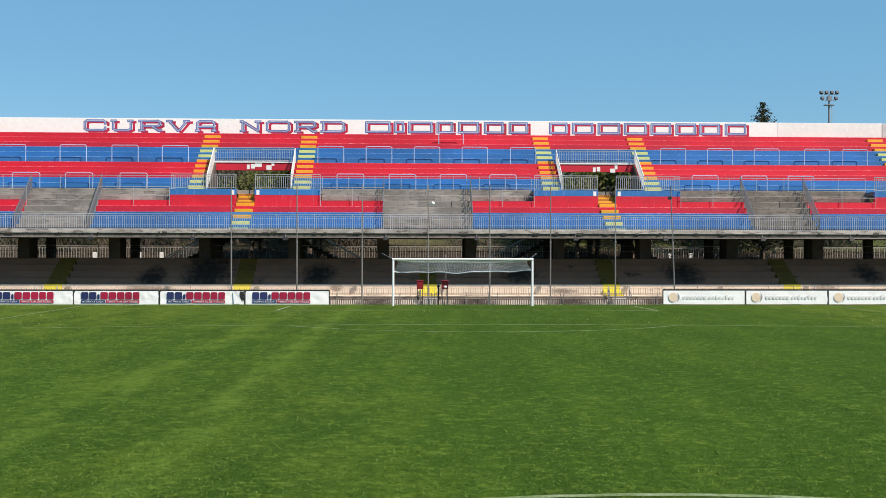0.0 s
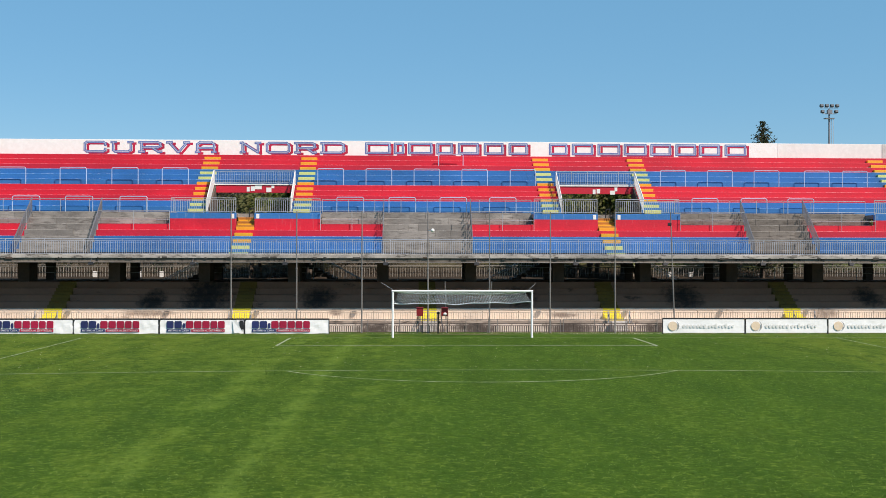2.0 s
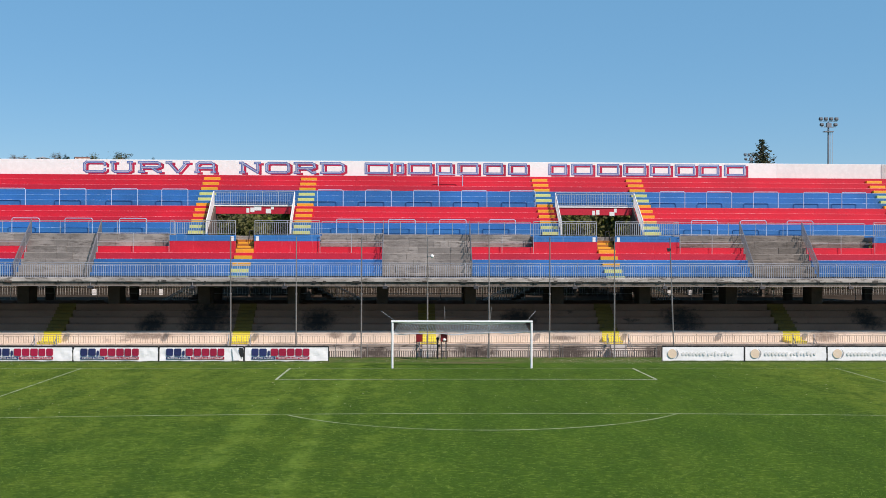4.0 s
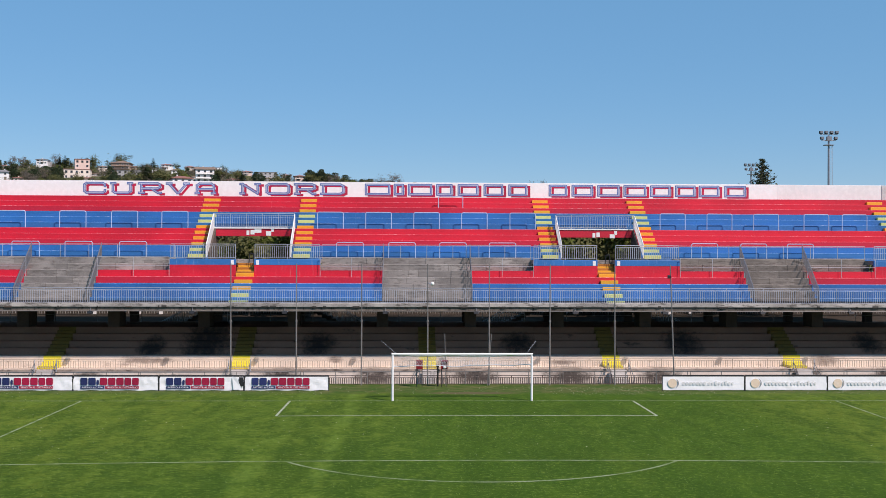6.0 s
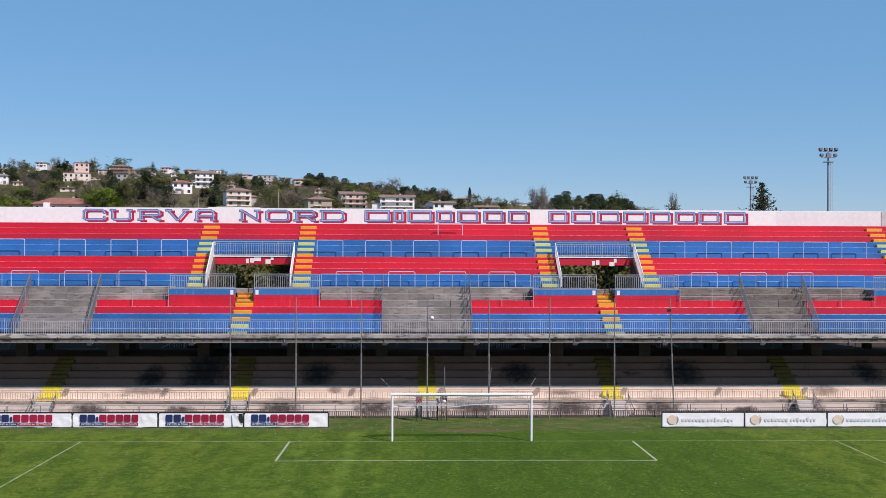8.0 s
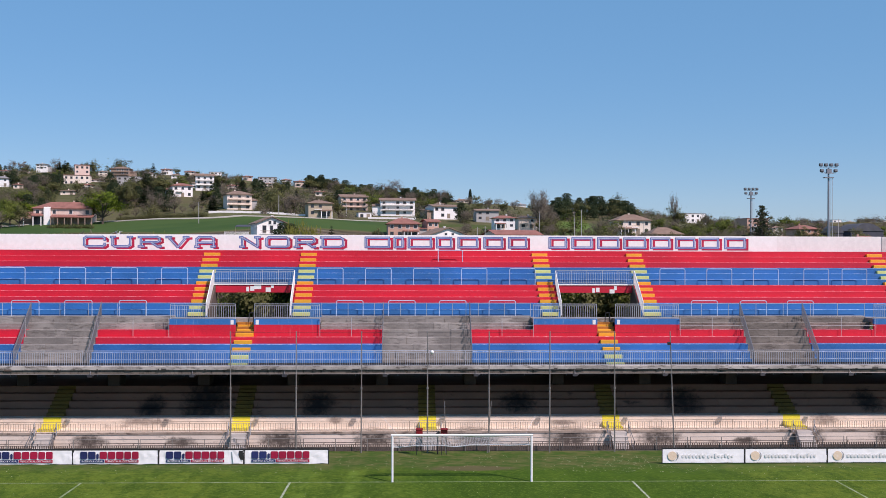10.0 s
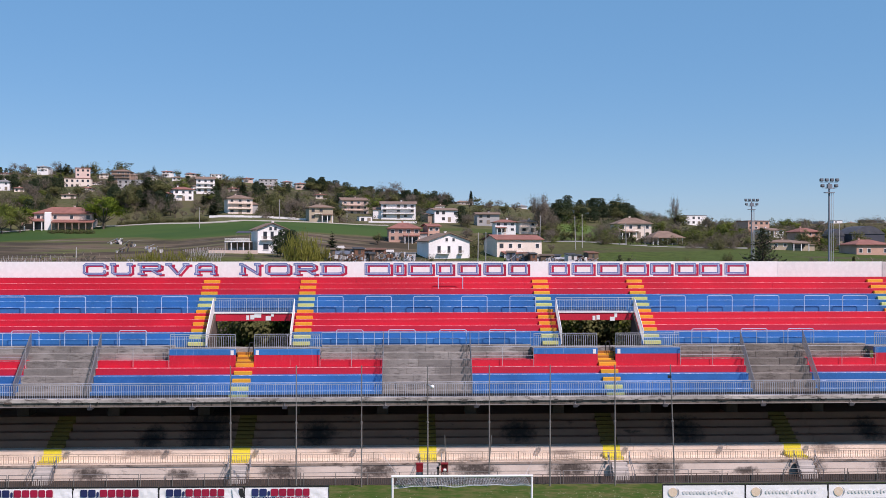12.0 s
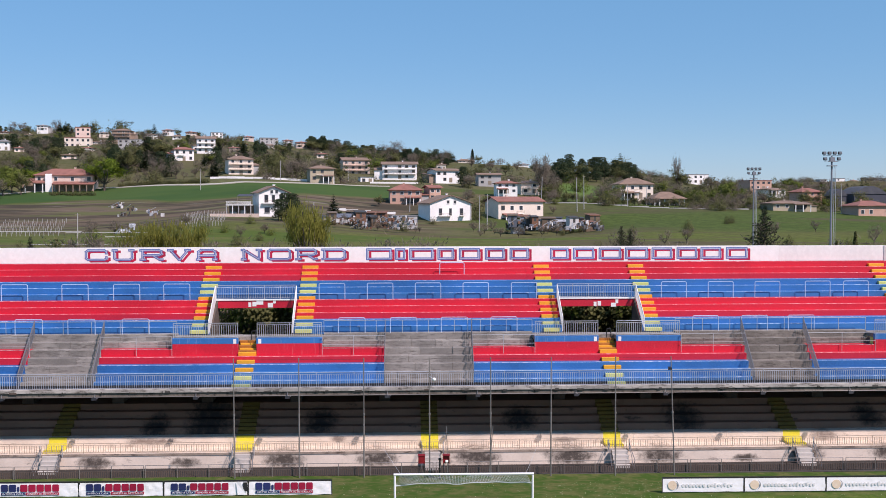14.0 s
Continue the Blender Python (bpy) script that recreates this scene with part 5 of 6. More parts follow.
# ---- houses ----
WALLS = {
    "white": (0.88, 0.86, 0.83), "cream": (0.82, 0.70, 0.60), "ochre": (0.44, 0.37, 0.27), "pink": (0.70, 0.54, 0.46),
    "salmon": (0.56, 0.34, 0.26), "brown": (0.34, 0.24, 0.18), "grey": (0.42, 0.41, 0.40), "dark": (0.055, 0.06, 0.08),
}
ROOFS = {"red": (0.30, 0.125, 0.095), "brown": (0.25, 0.165, 0.12), "grey": (0.26, 0.25, 0.25), "slate": (0.075, 0.08, 0.095)}
wall_mats = {k: paint("plaster_" + k, v, 0.9, tuple(q * 0.6 for q in v), 0.12, 0.15, (1, 1, 0.3), 0.2, 3) for k, v in WALLS.items()}
roof_mats = {k: paint("roof_tiles_" + k, v, 0.9, tuple(q * 0.5 for q in v), 0.3, 0.3, (3, 0.6, 1), 0.4, 4) for k, v in ROOFS.items()}
PANE = paint("window_pane", (0.035, 0.04, 0.05), 0.15, worn=0.0, dark=0.1)
SHUTTER = paint("window_frame_paint", (0.30, 0.24, 0.18), 0.6, worn=0.0)
ROOF_WORDS = {"hip": "tiled hip roof", "gable": "tiled gable roof", "front": "tiled gable roof", "flat": "flat roof", "arch": "arched metal roof", "pavilion": "hip roof on posts"}


def opening(t, x, z, w, h, shutters=False):
    """A framed window or glazed door in the front wall of a house."""
    win = part("window", Geo().box(x - w / 2 - 0.14, x + w / 2 + 0.14, -0.06, 0.02, z - 0.12, z + h + 0.12), wall_mats["grey"], t)
    part("pane", Geo().box(x - w / 2, x + w / 2, -0.075, -0.02, z, z + h), PANE, win)
    part("sill", Geo().box(x - w / 2 - 0.2, x + w / 2 + 0.2, -0.2, -0.061, z - 0.16, z - 0.08), wall_mats["white"], win)
    if shutters:
        for s in (-1, 1):
            part("shutter", Geo().box(x + s * (w / 2 + 0.4) - 0.24, x + s * (w / 2 + 0.4) + 0.24, -0.1, -0.061, z, z + h), SHUTTER, win)


def gable_front(t, a, eave, h, wall):
    """Openings of a house that turns its gable to the pitch: twin attic windows, tall upper doors with balconies, wide ground-floor windows."""
    low = eave * 0.52
    for x in (-0.13 * a, 0.2 * a):
        opening(t, x, eave - 0.7 + (h - eave) * 0.22, 0.75, 1.0)
    for x, w in ((-0.5 * a, 1.1), (-0.02 * a, 0.9), (0.52 * a, 1.1)):
        opening(t, x, low + 0.4, w, 2.3)
    opening(t, 0.52 * a, 0.25 * low, 1.0, 1.5)
    opening(t, -0.45 * a, 0.2 * low, 1.6, 1.7)
    for x, w in ((-0.32 * a, 2.4), (0.52 * a, 0.9)):
        bal = part("balcony", Geo().box(x - w, x + w, -1.3, -0.062, low - 0.05, low + 0.12), wall_mats["white"], t)
        g = Geo().box(x - w, x + w, -1.3, -1.24, low + 1.05, low + 1.13)
        for i in range(int(w * 7)):
            q = x - w + 2 * w * (i + 0.5) / int(w * 7)
            g.box(q - 0.03, q + 0.03, -1.3, -1.25, low + 0.12, low + 1.05)
        tagged(part("balustrade", g, SHUTTER, bal), kind="stuff")
    part("drainpipe", Geo().tube((a - 0.25, -0.1, -1), (a - 0.25, -0.1, eave), 0.07), wall_mats["grey"], t)


def house(brg0, brg1, top, foot, d, roof, wall, tiles, storeys):
    rng = random.Random(int(brg0 * 7 + d))
    w, h = (brg1 - brg0) / 1807 * d, (foot - top) / 1807 * d
    x, y = by_bearing((brg0 + brg1) / 2, d)
    depth = min(12.0, max(6.0, w * 0.8))
    turn = rng.uniform(3, 22) if roof != "front" else 20
    # the span given holds the front and the side that the turn shows
    shown = depth * math.sin(radians(turn))
    front = max(w * 0.6, (w - shown) / math.cos(radians(turn)))
    x, w = x + min(shown, w * 0.4) / 2, front
    t = thing("house" if roof != "arch" else "shed_hall", f"{wall} plastered {'house' if roof != 'arch' else 'hall'} with {'a' if tiles != 'ochre' else 'an'} {tiles} {ROOF_WORDS[roof]}", "house" if roof != "arch" else "hall", pose(x, y, height_at(foot, d), 0, 0, turn), "houses on the hill")
    rise = {"hip": 0.20, "gable": 0.17, "front": 0.23, "flat": 0.05, "arch": 0.35, "pavilion": 0.42}[roof] * h
    if roof == "hip" and w > 12 and storeys < 3:
        rise = 0.30 * h
    eave = h - rise
    a, b, o = w / 2 * 0.94, depth, 0.8
    g = Geo().box(-a, a, 0 if roof != "pavilion" else 3.5, b, -4, eave)
    if roof == "gable":
        for s in (-1, 1):
            g.poly([(s * a, 0, eave), (s * a, b, eave), (s * a, b / 2, h - 0.15)])
    if roof == "front":
        for q in (0, b):
            g.poly([(-a, q, eave), (a, q, eave), (0, q, h - 0.2)])
    part("wall", g, wall_mats[wall], t)
    r = Geo()
    if roof in ("hip", "pavilion"):
        k = min(a * 0.7, b / 2)
        e = [(-a - o, -o, eave), (a + o, -o, eave), (a + o, b + o, eave), (-a - o, b + o, eave)]
        p, q = (-a + k, b / 2, h), (a - k, b / 2, h)
        r.poly([e[0], e[1], q, p]).poly([e[1], e[2], q]).poly([e[2], e[3], p, q]).poly([e[3], e[0], p]).poly([(v[0], v[1], v[2] - 0.18) for v in e[::-1]])
        for i in range(4):
            u, v = e[i], e[(i + 1) % 4]
            r.poly([u, (u[0], u[1], u[2] - 0.18), (v[0], v[1], v[2] - 0.18), v])
    elif roof == "gable":
        r.prism([(-o, eave - 0.1), (b / 2, h - 0.1), (b + o, eave - 0.1), (b + o, eave + 0.08), (b / 2, h + 0.1), (-o, eave + 0.08)], -a - o, a + o)
    elif roof == "front":
        n = len(r.v)
        prof = [(-a - o, eave - 0.2), (0, h - 0.1), (a + o, eave - 0.2), (a + o, eave), (0, h + 0.12), (-a - o, eave)]
        r.v += [(x_, -o, z_) for x_, z_ in prof] + [(x_, b + o, z_) for x_, z_ in prof]
        r.f += [(n + i, n + (i + 1) % 6, n + 6 + (i + 1) % 6, n + 6 + i) for i in range(6)] + [tuple(range(n, n + 6)), tuple(range(n + 11, n + 5, -1))]
    elif roof == "arch":
        pts = [(-a - 0.3 + (2 * a + 0.6) * i / 10, eave + rise * math.sin(math.pi * i / 10)) for i in range(11)]
        for (u, z0), (v, z1) in zip(pts, pts[1:]):
            r.poly([(u, -0.3, z0), (v, -0.3, z1), (v, b + 0.3, z1), (u, b + 0.3, z0)])
        r.poly([(u, -0.3, z0) for u, z0 in pts])
    else:
        r.box(-a - 0.25, a + 0.25, -0.25, b + 0.25, eave, h)
    part("roof", r, roof_mats[tiles], t)
    if roof in ("hip", "gable", "front"):
        cx = rng.uniform(-0.4, 0.4) * a
        part("chimney", Geo().box(cx - 0.35, cx + 0.35, b * 0.55, b * 0.55 + 0.6, eave, h + 0.5).box(cx - 0.45, cx + 0.45, b * 0.55 - 0.1, b * 0.55 + 0.7, h + 0.5, h + 0.62), wall_mats[wall], t)
    n = max(2, round(w / 3.6))
    step = eave / storeys
    if roof == "pavilion":
        for i in range(7):
            q = -a + 0.3 + (2 * a - 0.6) * i / 6
            part("post", Geo().box(q - 0.16, q + 0.16, 0.1, 0.42, -4, eave), wall_mats["white"], t)
        return
    if roof == "front":
        gable_front(t, a, eave, h, wall)
        return
    if storeys > 2 and roof != "flat":
        for f in range(1, storeys):
            z = f * step
            gal = part("gallery", Geo().box(-a * 0.92, a * 0.92, -1.3, -0.09, z - 0.12, z + 0.08), wall_mats[wall], t)
            g = Geo().box(-a * 0.92, a * 0.92, -1.3, -1.24, z + 0.92, z + 1.0)
            k = int(a * 5)
            for i in range(k):
                q = -a * 0.9 + 1.8 * a * i / (k - 1)
                g.box(q - 0.03, q + 0.03, -1.3, -1.25, z + 0.08, z + 0.92)
            tagged(part("balustrade", g, SHUTTER, gal), kind="stuff")
    if wall == "pink" and w > 20:
        ver = part("veranda_roof", Geo().prism([(-4.6, step * 0.80), (-0.05, step * 1.12), (-0.05, step * 1.2), (-4.6, step * 0.88)], -a * 0.35, a + 1.2), roof_mats[tiles], t)
        for i in range(7):
            q = -a * 0.33 + (a * 1.33 + 0.9) * i / 6
            part("post", Geo().box(q - 0.15, q + 0.15, -4.4, -4.1, -3, step * 0.83), wall_mats["brown"], ver)
        # darker panels under both low roofs stand for the shade there
        part("shade_panel", Geo().box(-a * 0.3, a * 0.98, -0.12, -0.064, 0, step * 0.8), wall_mats["brown"], t)
        part("gable_bay", Geo().prism([(-1.6, -3), (-0.064, -3), (-0.064, eave + 0.5), (-1.6, eave + 0.2)], -a * 0.62, -a * 0.40), wall_mats["white"], t, "projecting white bay")
        low = part("lean_to_roof", Geo().prism([(-3.6, step * 0.95), (-0.05, step * 1.25), (-0.05, step * 1.33), (-3.6, step * 1.03)], -a - 3.5, -a * 0.63), roof_mats[tiles], t)
        for q in (-a - 3.2, -a * 0.95, -a * 0.68):
            part("post", Geo().box(q - 0.18, q + 0.18, -3.4, -3.05, -3, step * 0.98), wall_mats["white"], low)
        part("shade_panel", Geo().box(-a * 0.98, -a * 0.66, -0.12, -0.064, 0, step * 0.9), PANE, t)
    for f in range(storeys):
        for i in range(n):
            if wall == "pink" and w > 20 and f == 0:
                break
            if rng.random() < 0.14:
                continue
            wx = -a + 2 * a * (i + 0.5) / n
            z0 = f * step + step * 0.30
            door = f == 0 and i == n // 2
            win = part("door" if door else "window", Geo().box(wx - 0.78, wx + 0.78, -0.06, 0.02, 0.02 if door else z0 - 0.1, z0 + min(1.6, step * 0.5)), SHUTTER if rng.random() < 0.5 or door else wall_mats["white"], t)
            if not door:
                part("pane", Geo().box(wx - 0.64, wx + 0.64, -0.075, -0.02, z0, z0 + min(1.5, step * 0.46)), PANE, win)
    if roof not in ("flat", "arch") and w > 9 and storeys < 3 and not (wall == "pink" and w > 20) and rng.random() < 0.6:
        # open porch with its own low roof
        brg = rng.choice((-1, 1)) * a * 0.45
        q = min(3.4, a * 0.5)
        por = part("porch", Geo().prism([(-3.2, step * 0.78), (0, step * 0.95), (0, step * 1.02), (-3.2, step * 0.85)], brg - q, brg + q), roof_mats[tiles], t)
        for s in (-1, 0, 1):
            part("post", Geo().box(brg + s * (q - 0.3) - 0.15, brg + s * (q - 0.3) + 0.15, -3.0, -2.7, -2, step * 0.82), wall_mats["white"], por)
        # a dark panel on the wall stands for the shade inside the porch
        part("shutter", Geo().box(brg - q * 0.7, brg + q * 0.7, -0.09, -0.02, 0, step * 0.66), PANE, por)
    if w > 8 and roof in ("hip", "gable") and rng.random() < 0.6:
        s = rng.choice((-1, 1))
        x0, x1 = sorted((s * a, s * (a + w * 0.22)))
        part("side_wing", Geo().box(x0, x1, 1.5, b, -4, eave * 0.6), wall_mats[rng.choice((wall, "grey", "brown"))], t)
        part("wing_roof", Geo().prism([(1.0, eave * 0.6), (b, eave * 0.78), (b, eave * 0.83), (1.0, eave * 0.65)], x0 - 0.2, x1 + 0.3), roof_mats[tiles], t)
    if storeys == 2 and roof != "flat" and not (wall == "pink" and w > 20) and rng.random() < 0.8:
        bx = rng.uniform(-0.4, 0.1) * a
        bal = part("balcony", Geo().box(bx - 1.6, bx + 1.6, -1.2, 0.0, step - 0.15, step + 0.02), wall_mats["white"], t)
        g = Geo().box(bx - 1.6, bx + 1.6, -1.2, -1.15, step + 0.9, step + 0.98)
        for i in range(9):
            q = bx - 1.58 + 3.16 * i / 8
            g.box(q - 0.03, q + 0.03, -1.2, -1.15, step, step + 0.9)
        tagged(part("balustrade", g, SHUTTER, bal), kind="stuff")


random.seed(8)
for h in HOUSES:
    house(*h)



def roof_terrace(brg0, brg1, row, d):
    """The low annexe of the white house: open store rooms under a flat terrace with a rail and an awning."""
    (x0, y), (x1, _) = by_bearing(brg0, d), by_bearing(brg1, d)
    w = x1 - x0
    t = thing("carport", "white carport with a railed roof terrace and a dark awning", "carport", pose(x0, y, height_at(row, d)))
    part("slab", Geo().box(0, w, -1.2, 6, 3.1, 3.4), wall_mats["white"], t)
    part("back_wall", Geo().box(0, w, 4.5, 4.8, -3, 3.1), wall_mats["brown"], t)
    for i in range(5):
        q = 0.15 + (w - 0.3) * i / 4
        part("post", Geo().box(q - 0.14, q + 0.14, -1.0, -0.72, -3, 3.1), wall_mats["white" if i % 2 else "grey"], t)
    g = Geo().box(0, w, -1.2, -1.14, 4.3, 4.38)
    for i in range(26):
        q = w * (i + 0.5) / 26
        g.box(q - 0.06, q + 0.06, -1.2, -1.14, 3.4, 4.3)
    tagged(part("balustrade", g, wall_mats["white"], t), kind="stuff")
    part("awning", Geo().prism([(-0.6, 6.0), (4.5, 6.7), (4.5, 6.8), (-0.6, 6.1)], w * 0.42, w), wall_mats["dark"], t, "dark slanting awning")
    for q in (w * 0.44, w * 0.98):
        part("awning_post", Geo().tube((q, -0.4, 3.4), (q, -0.4, 6.05), 0.06), SHUTTER, t)
    part("low_wall", Geo().box(-4.5, w + 3, -4.4, -4.1, -3, 0.5), wall_mats["pink"], t, "low pale garden wall")
    part("stack", Geo().slab(1.0, 3.2, 1, 3, -1, 1.1, 0.1).slab(4.4, 6.0, 0.5, 2.5, -1, 1.5, 0.1), wall_mats["grey"], t)


roof_terrace(403, 447, 439, 331)

# ---- sheds, scrap and vehicles in the allotments ----
JUNK = [paint("shed_" + k, v, 0.7, tuple(q * 0.5 for q in v), 0.3, 0.3) for k, v in (("rust", (0.20, 0.09, 0.05)), ("zinc", (0.42, 0.43, 0.45)), ("white", (0.62, 0.60, 0.58)), ("blue", (0.14, 0.16, 0.20)), ("wood", (0.16, 0.11, 0.07)), ("dark", (0.05, 0.05, 0.05)))]
WORDS = ("rust-brown", "grey zinc", "off-white", "blue-grey", "brown wooden", "black")


def shed(brg, row, d, w, h):
    x, y = by_bearing(brg, d)
    k = random.choice((0, 0, 1, 2, 3, 4, 4, 5))
    t = thing("shed", f"small {WORDS[k]} allotment shed among scrap", "shed", pose(x, y, height_at(row, d), 0, 0, random.uniform(-25, 25)), "allotment sheds")
    part("wall", Geo().box(-w / 2, w / 2, 0, 3, -2.0, h * 0.8), JUNK[k], t)
    part("roof", Geo().prism([(-0.3, h * 0.72), (3.3, h), (3.3, h + 0.08), (-0.3, h * 0.8)], -w / 2 - 0.3, w / 2 + 0.3), JUNK[random.choice((0, 1, 4, 5, 5))], t)
    part("door", Geo().box(-0.4, 0.4, -0.03, 0.01, 0, h * 0.62), JUNK[5], t)


def scrap(brg, row, d):
    x, y = by_bearing(brg, d)
    k = random.choice((0, 0, 0, 1, 2, 3, 4, 4, 5, 5))
    t = thing("scrap_heap", f"heap of {WORDS[k]} scrap, crates and boards", "scrap heap", pose(x, y, height_at(row, d), 0, 0, random.uniform(-30, 30)), "scrap heaps")
    for i in range(7):
        q, z, s = random.uniform(-2, 2), random.uniform(0, 0.9), random.uniform(0.15, 0.6)
        m = JUNK[k] if i % 2 else random.choice(JUNK)
        if i % 3 == 2:
            part("board", Geo().prism([(i * 0.2, z - 0.5), (i * 0.2 + 0.1, z - 0.5), (i * 0.2 + 0.6, z + 2 * s), (i * 0.2 + 0.5, z + 2 * s)], q - s * 0.5, q + s * 0.5), m, t)
        else:
            part("crate", Geo().slab(q - s, q + s, i * 0.2, i * 0.2 + 0.5, z - 0.5, z + s, 0.03), m, t)
    part("pipe", Geo().tube((-2, 0, 0), (random.uniform(0, 2), 0, 1.6), 0.06), JUNK[1], t)


for brg in list(range(576, 690, 9)) + list(range(912, 1062, 9)):
    left = brg < 700
    shed(brg + random.uniform(-6, 6), random.uniform(440, 458) if left else random.uniform(450, 464), random.uniform(318, 345), random.uniform(1.8, 4.4), random.uniform(1.5, 2.8))
for brg in list(range(574, 740, 6)) + list(range(905, 1064, 6)) + [205, 215, 222, 232, 275, 282]:
    row = random.uniform(448, 464) if 300 < brg < 900 else random.uniform(454, 468) if brg > 900 else random.uniform(424, 440)
    scrap(brg + random.uniform(-4, 4), row, random.uniform(304, 340))
for brg in list(range(570, 745, 9)) + list(range(840, 1070, 9)):
    x, y = by_bearing(brg + random.uniform(-4, 4), random.uniform(300, 345))
    tree(random.choice(("bare", "bush", "bare")), x, y, random.uniform(1.8, 4.0), 1.2)
# a long low shed, a heap of plastic sheeting and pale rails between the plots
x, y = by_bearing(588, 338)
t = thing("long_shed", "long low shed with a blue-grey sheet roof", "shed", pose(x, y, height_at(455, 338), 0, 0, 4))
part("wall", Geo().box(0, 11.5, 0, 5, -2, 2.2), JUNK[5], t)
part("roof", Geo().prism([(-0.8, 2.1), (5.4, 3.3), (5.4, 3.42), (-0.8, 2.22)], -0.4, 12.0), JUNK[3], t)
for i in range(5):
    part("post", Geo().tube((0.5 + 2.6 * i, -0.6, -1), (0.5 + 2.6 * i, -0.6, 2.15), 0.09), JUNK[2], t)
SHEETING = paint("plastic_sheeting", (0.62, 0.66, 0.72), 0.4, (0.35, 0.36, 0.38), 0.25, 0.25)
x, y = by_bearing(205, 292)
g = Geo()
for k in range(9):
    for i in range(15):
        u, v = i / 14, k / 8
        lump = math.sin(math.pi * u) * math.sin(math.pi * v)
        g.v.append((u * 4.6, v * 3.0, -0.6 + 3.0 * lump ** 0.6 * (0.75 + 0.6 * noise.noise((u * 4, v * 4, 1.7)))))
g.f = [(k * 15 + i, k * 15 + i + 1, k * 15 + i + 16, k * 15 + i + 15) for k in range(8) for i in range(14)]
whole("sheeting_heap", g, SHEETING, "heap under crumpled pale plastic sheeting in the plots", "heap", pose(x, y, land(x, y) + 0.1))
whole("water_tank", Geo().slab(-0.8, 0.8, 0, 1.2, -0.5, 1.9, 0.15), SHEETING, "white square water tank in the plots", "tank", pose(*by_bearing(237, 300), land(*by_bearing(237, 300))))
for brg0, brg1, d, h in ((-20, 150, 300, 0.7), (120, 290, 285, 0.8), (60, 300, 255, 0.6), (190, 280, 270, 0.9)):
    (x, y), (u, v) = by_bearing(brg0, d), by_bearing(brg1, d)
    t = thing("plot_fence", "pale wooden rail fence between allotment plots", "fence", pose(x, y, land((x + u) / 2, y)), "plot fences")
    part("rail", Geo().box(0, u - x, 0, 0.08, h, h + 0.16), JUNK[2], t)
    for i in range(9):
        part("post", Geo().box((u - x) * i / 8 - 0.06, (u - x) * i / 8 + 0.06, 0.082, 0.2, -1.5, h + 0.2), JUNK[4], t)
# hedge along the lane on the right, small growth on the meadow
for brg in range(965, 1590, 8):
    x, y = by_bearing(brg + random.uniform(-3, 3), random.uniform(404, 412))
    tree(random.choice(("bush", "bare", "bush", "olive")), x, y, random.uniform(2.2, 4.8), 1.3)
for brg, d, kind, h in ((1180, 255, "bare", 4), (1218, 262, "bare", 4.6), (1290, 330, "bush", 3), (1298, 333, "bush", 3), (1402, 250, "bush", 3.4), (1450, 300, "bare", 4), (1512, 240, "bush", 3.6), (1555, 260, "bare", 5), (1060, 240, "bush", 2.6), (1120, 300, "bush", 2.6), (1350, 280, "bare", 5), (1375, 285, "bare", 5), (40, 250, "bush", 2.6), (120, 240, "bush", 2.4), (240, 250, "bush", 3), (20, 200, "bush", 3)):
    x, y = by_bearing(brg, d)
    tree(kind, x, y, h, 1.1)

# vineyard stakes, utility poles, a white roadside wall
g = Geo()
for r in range(6):
    for i in range(14):
        for brg, d, h in ((2 + 8.2 * i + 3 * r, 292 + 11 * r, 1.5), (322 + 5.6 * i + 2 * r, 292 + 9 * r, 1.4)):
            x, y = by_bearing(brg + random.uniform(-1, 1), d)
            z = land(x, y)
            g.tube((x, y, z), (x + random.uniform(-0.1, 0.1), y, z + h * random.uniform(0.8, 1.1)), 0.065, n=4)
whole("vineyard_stakes", g, wall_mats["grey"], "rows of pale vineyard stakes in the field", "stakes", kind="stuff")
for brg, d, h in ((142, 260, 8.5), (358, 420, 9), (555, 270, 10), (617, 470, 10), (848, 330, 12), (862, 340, 12), (958, 400, 11), (1022, 380, 13), (1034, 385, 13), (1112, 400, 9), (1146, 420, 8), (384, 560, 10), (1495, 390, 12), (498, 450, 9), (725, 380, 7)):
    x, y = by_bearing(brg, d)
    t = thing("utility_pole", "thin pale utility pole in the fields", "utility pole", pose(x, y, land(x, y) - 0.3, 0, random.uniform(-2, 2), 0), "utility poles")
    part("shaft", Geo().tube((0, 0, 0), (0, 0, h), 0.16, 0.10), wall_mats["grey"], t)
    part("crossarm", Geo().box(-0.7, 0.7, -0.05, 0.05, h - 0.5, h - 0.38), SHUTTER, t)
for brg0, brg1, d in ((965, 1150, 402), (1150, 1330, 402), (375, 450, 452), (450, 545, 455), (590, 700, 372), (655, 740, 470)):
    (x, y), (u, v) = by_bearing(brg0, d), by_bearing(brg1, d)
    n = 5
    g = Geo()
    for i in range(n):
        a, b = x + (u - x) * i / n, x + (u - x) * (i + 1) / n
        z = land((a + b) / 2, y)
        g.box(a, b, y, y + 0.3, z - 1.5, z + (0.35 if brg0 > 900 else 0.8))
    whole("roadside_wall", g, wall_mats["grey" if brg0 > 900 else "white"], "low pale roadside wall at a field edge", "wall")

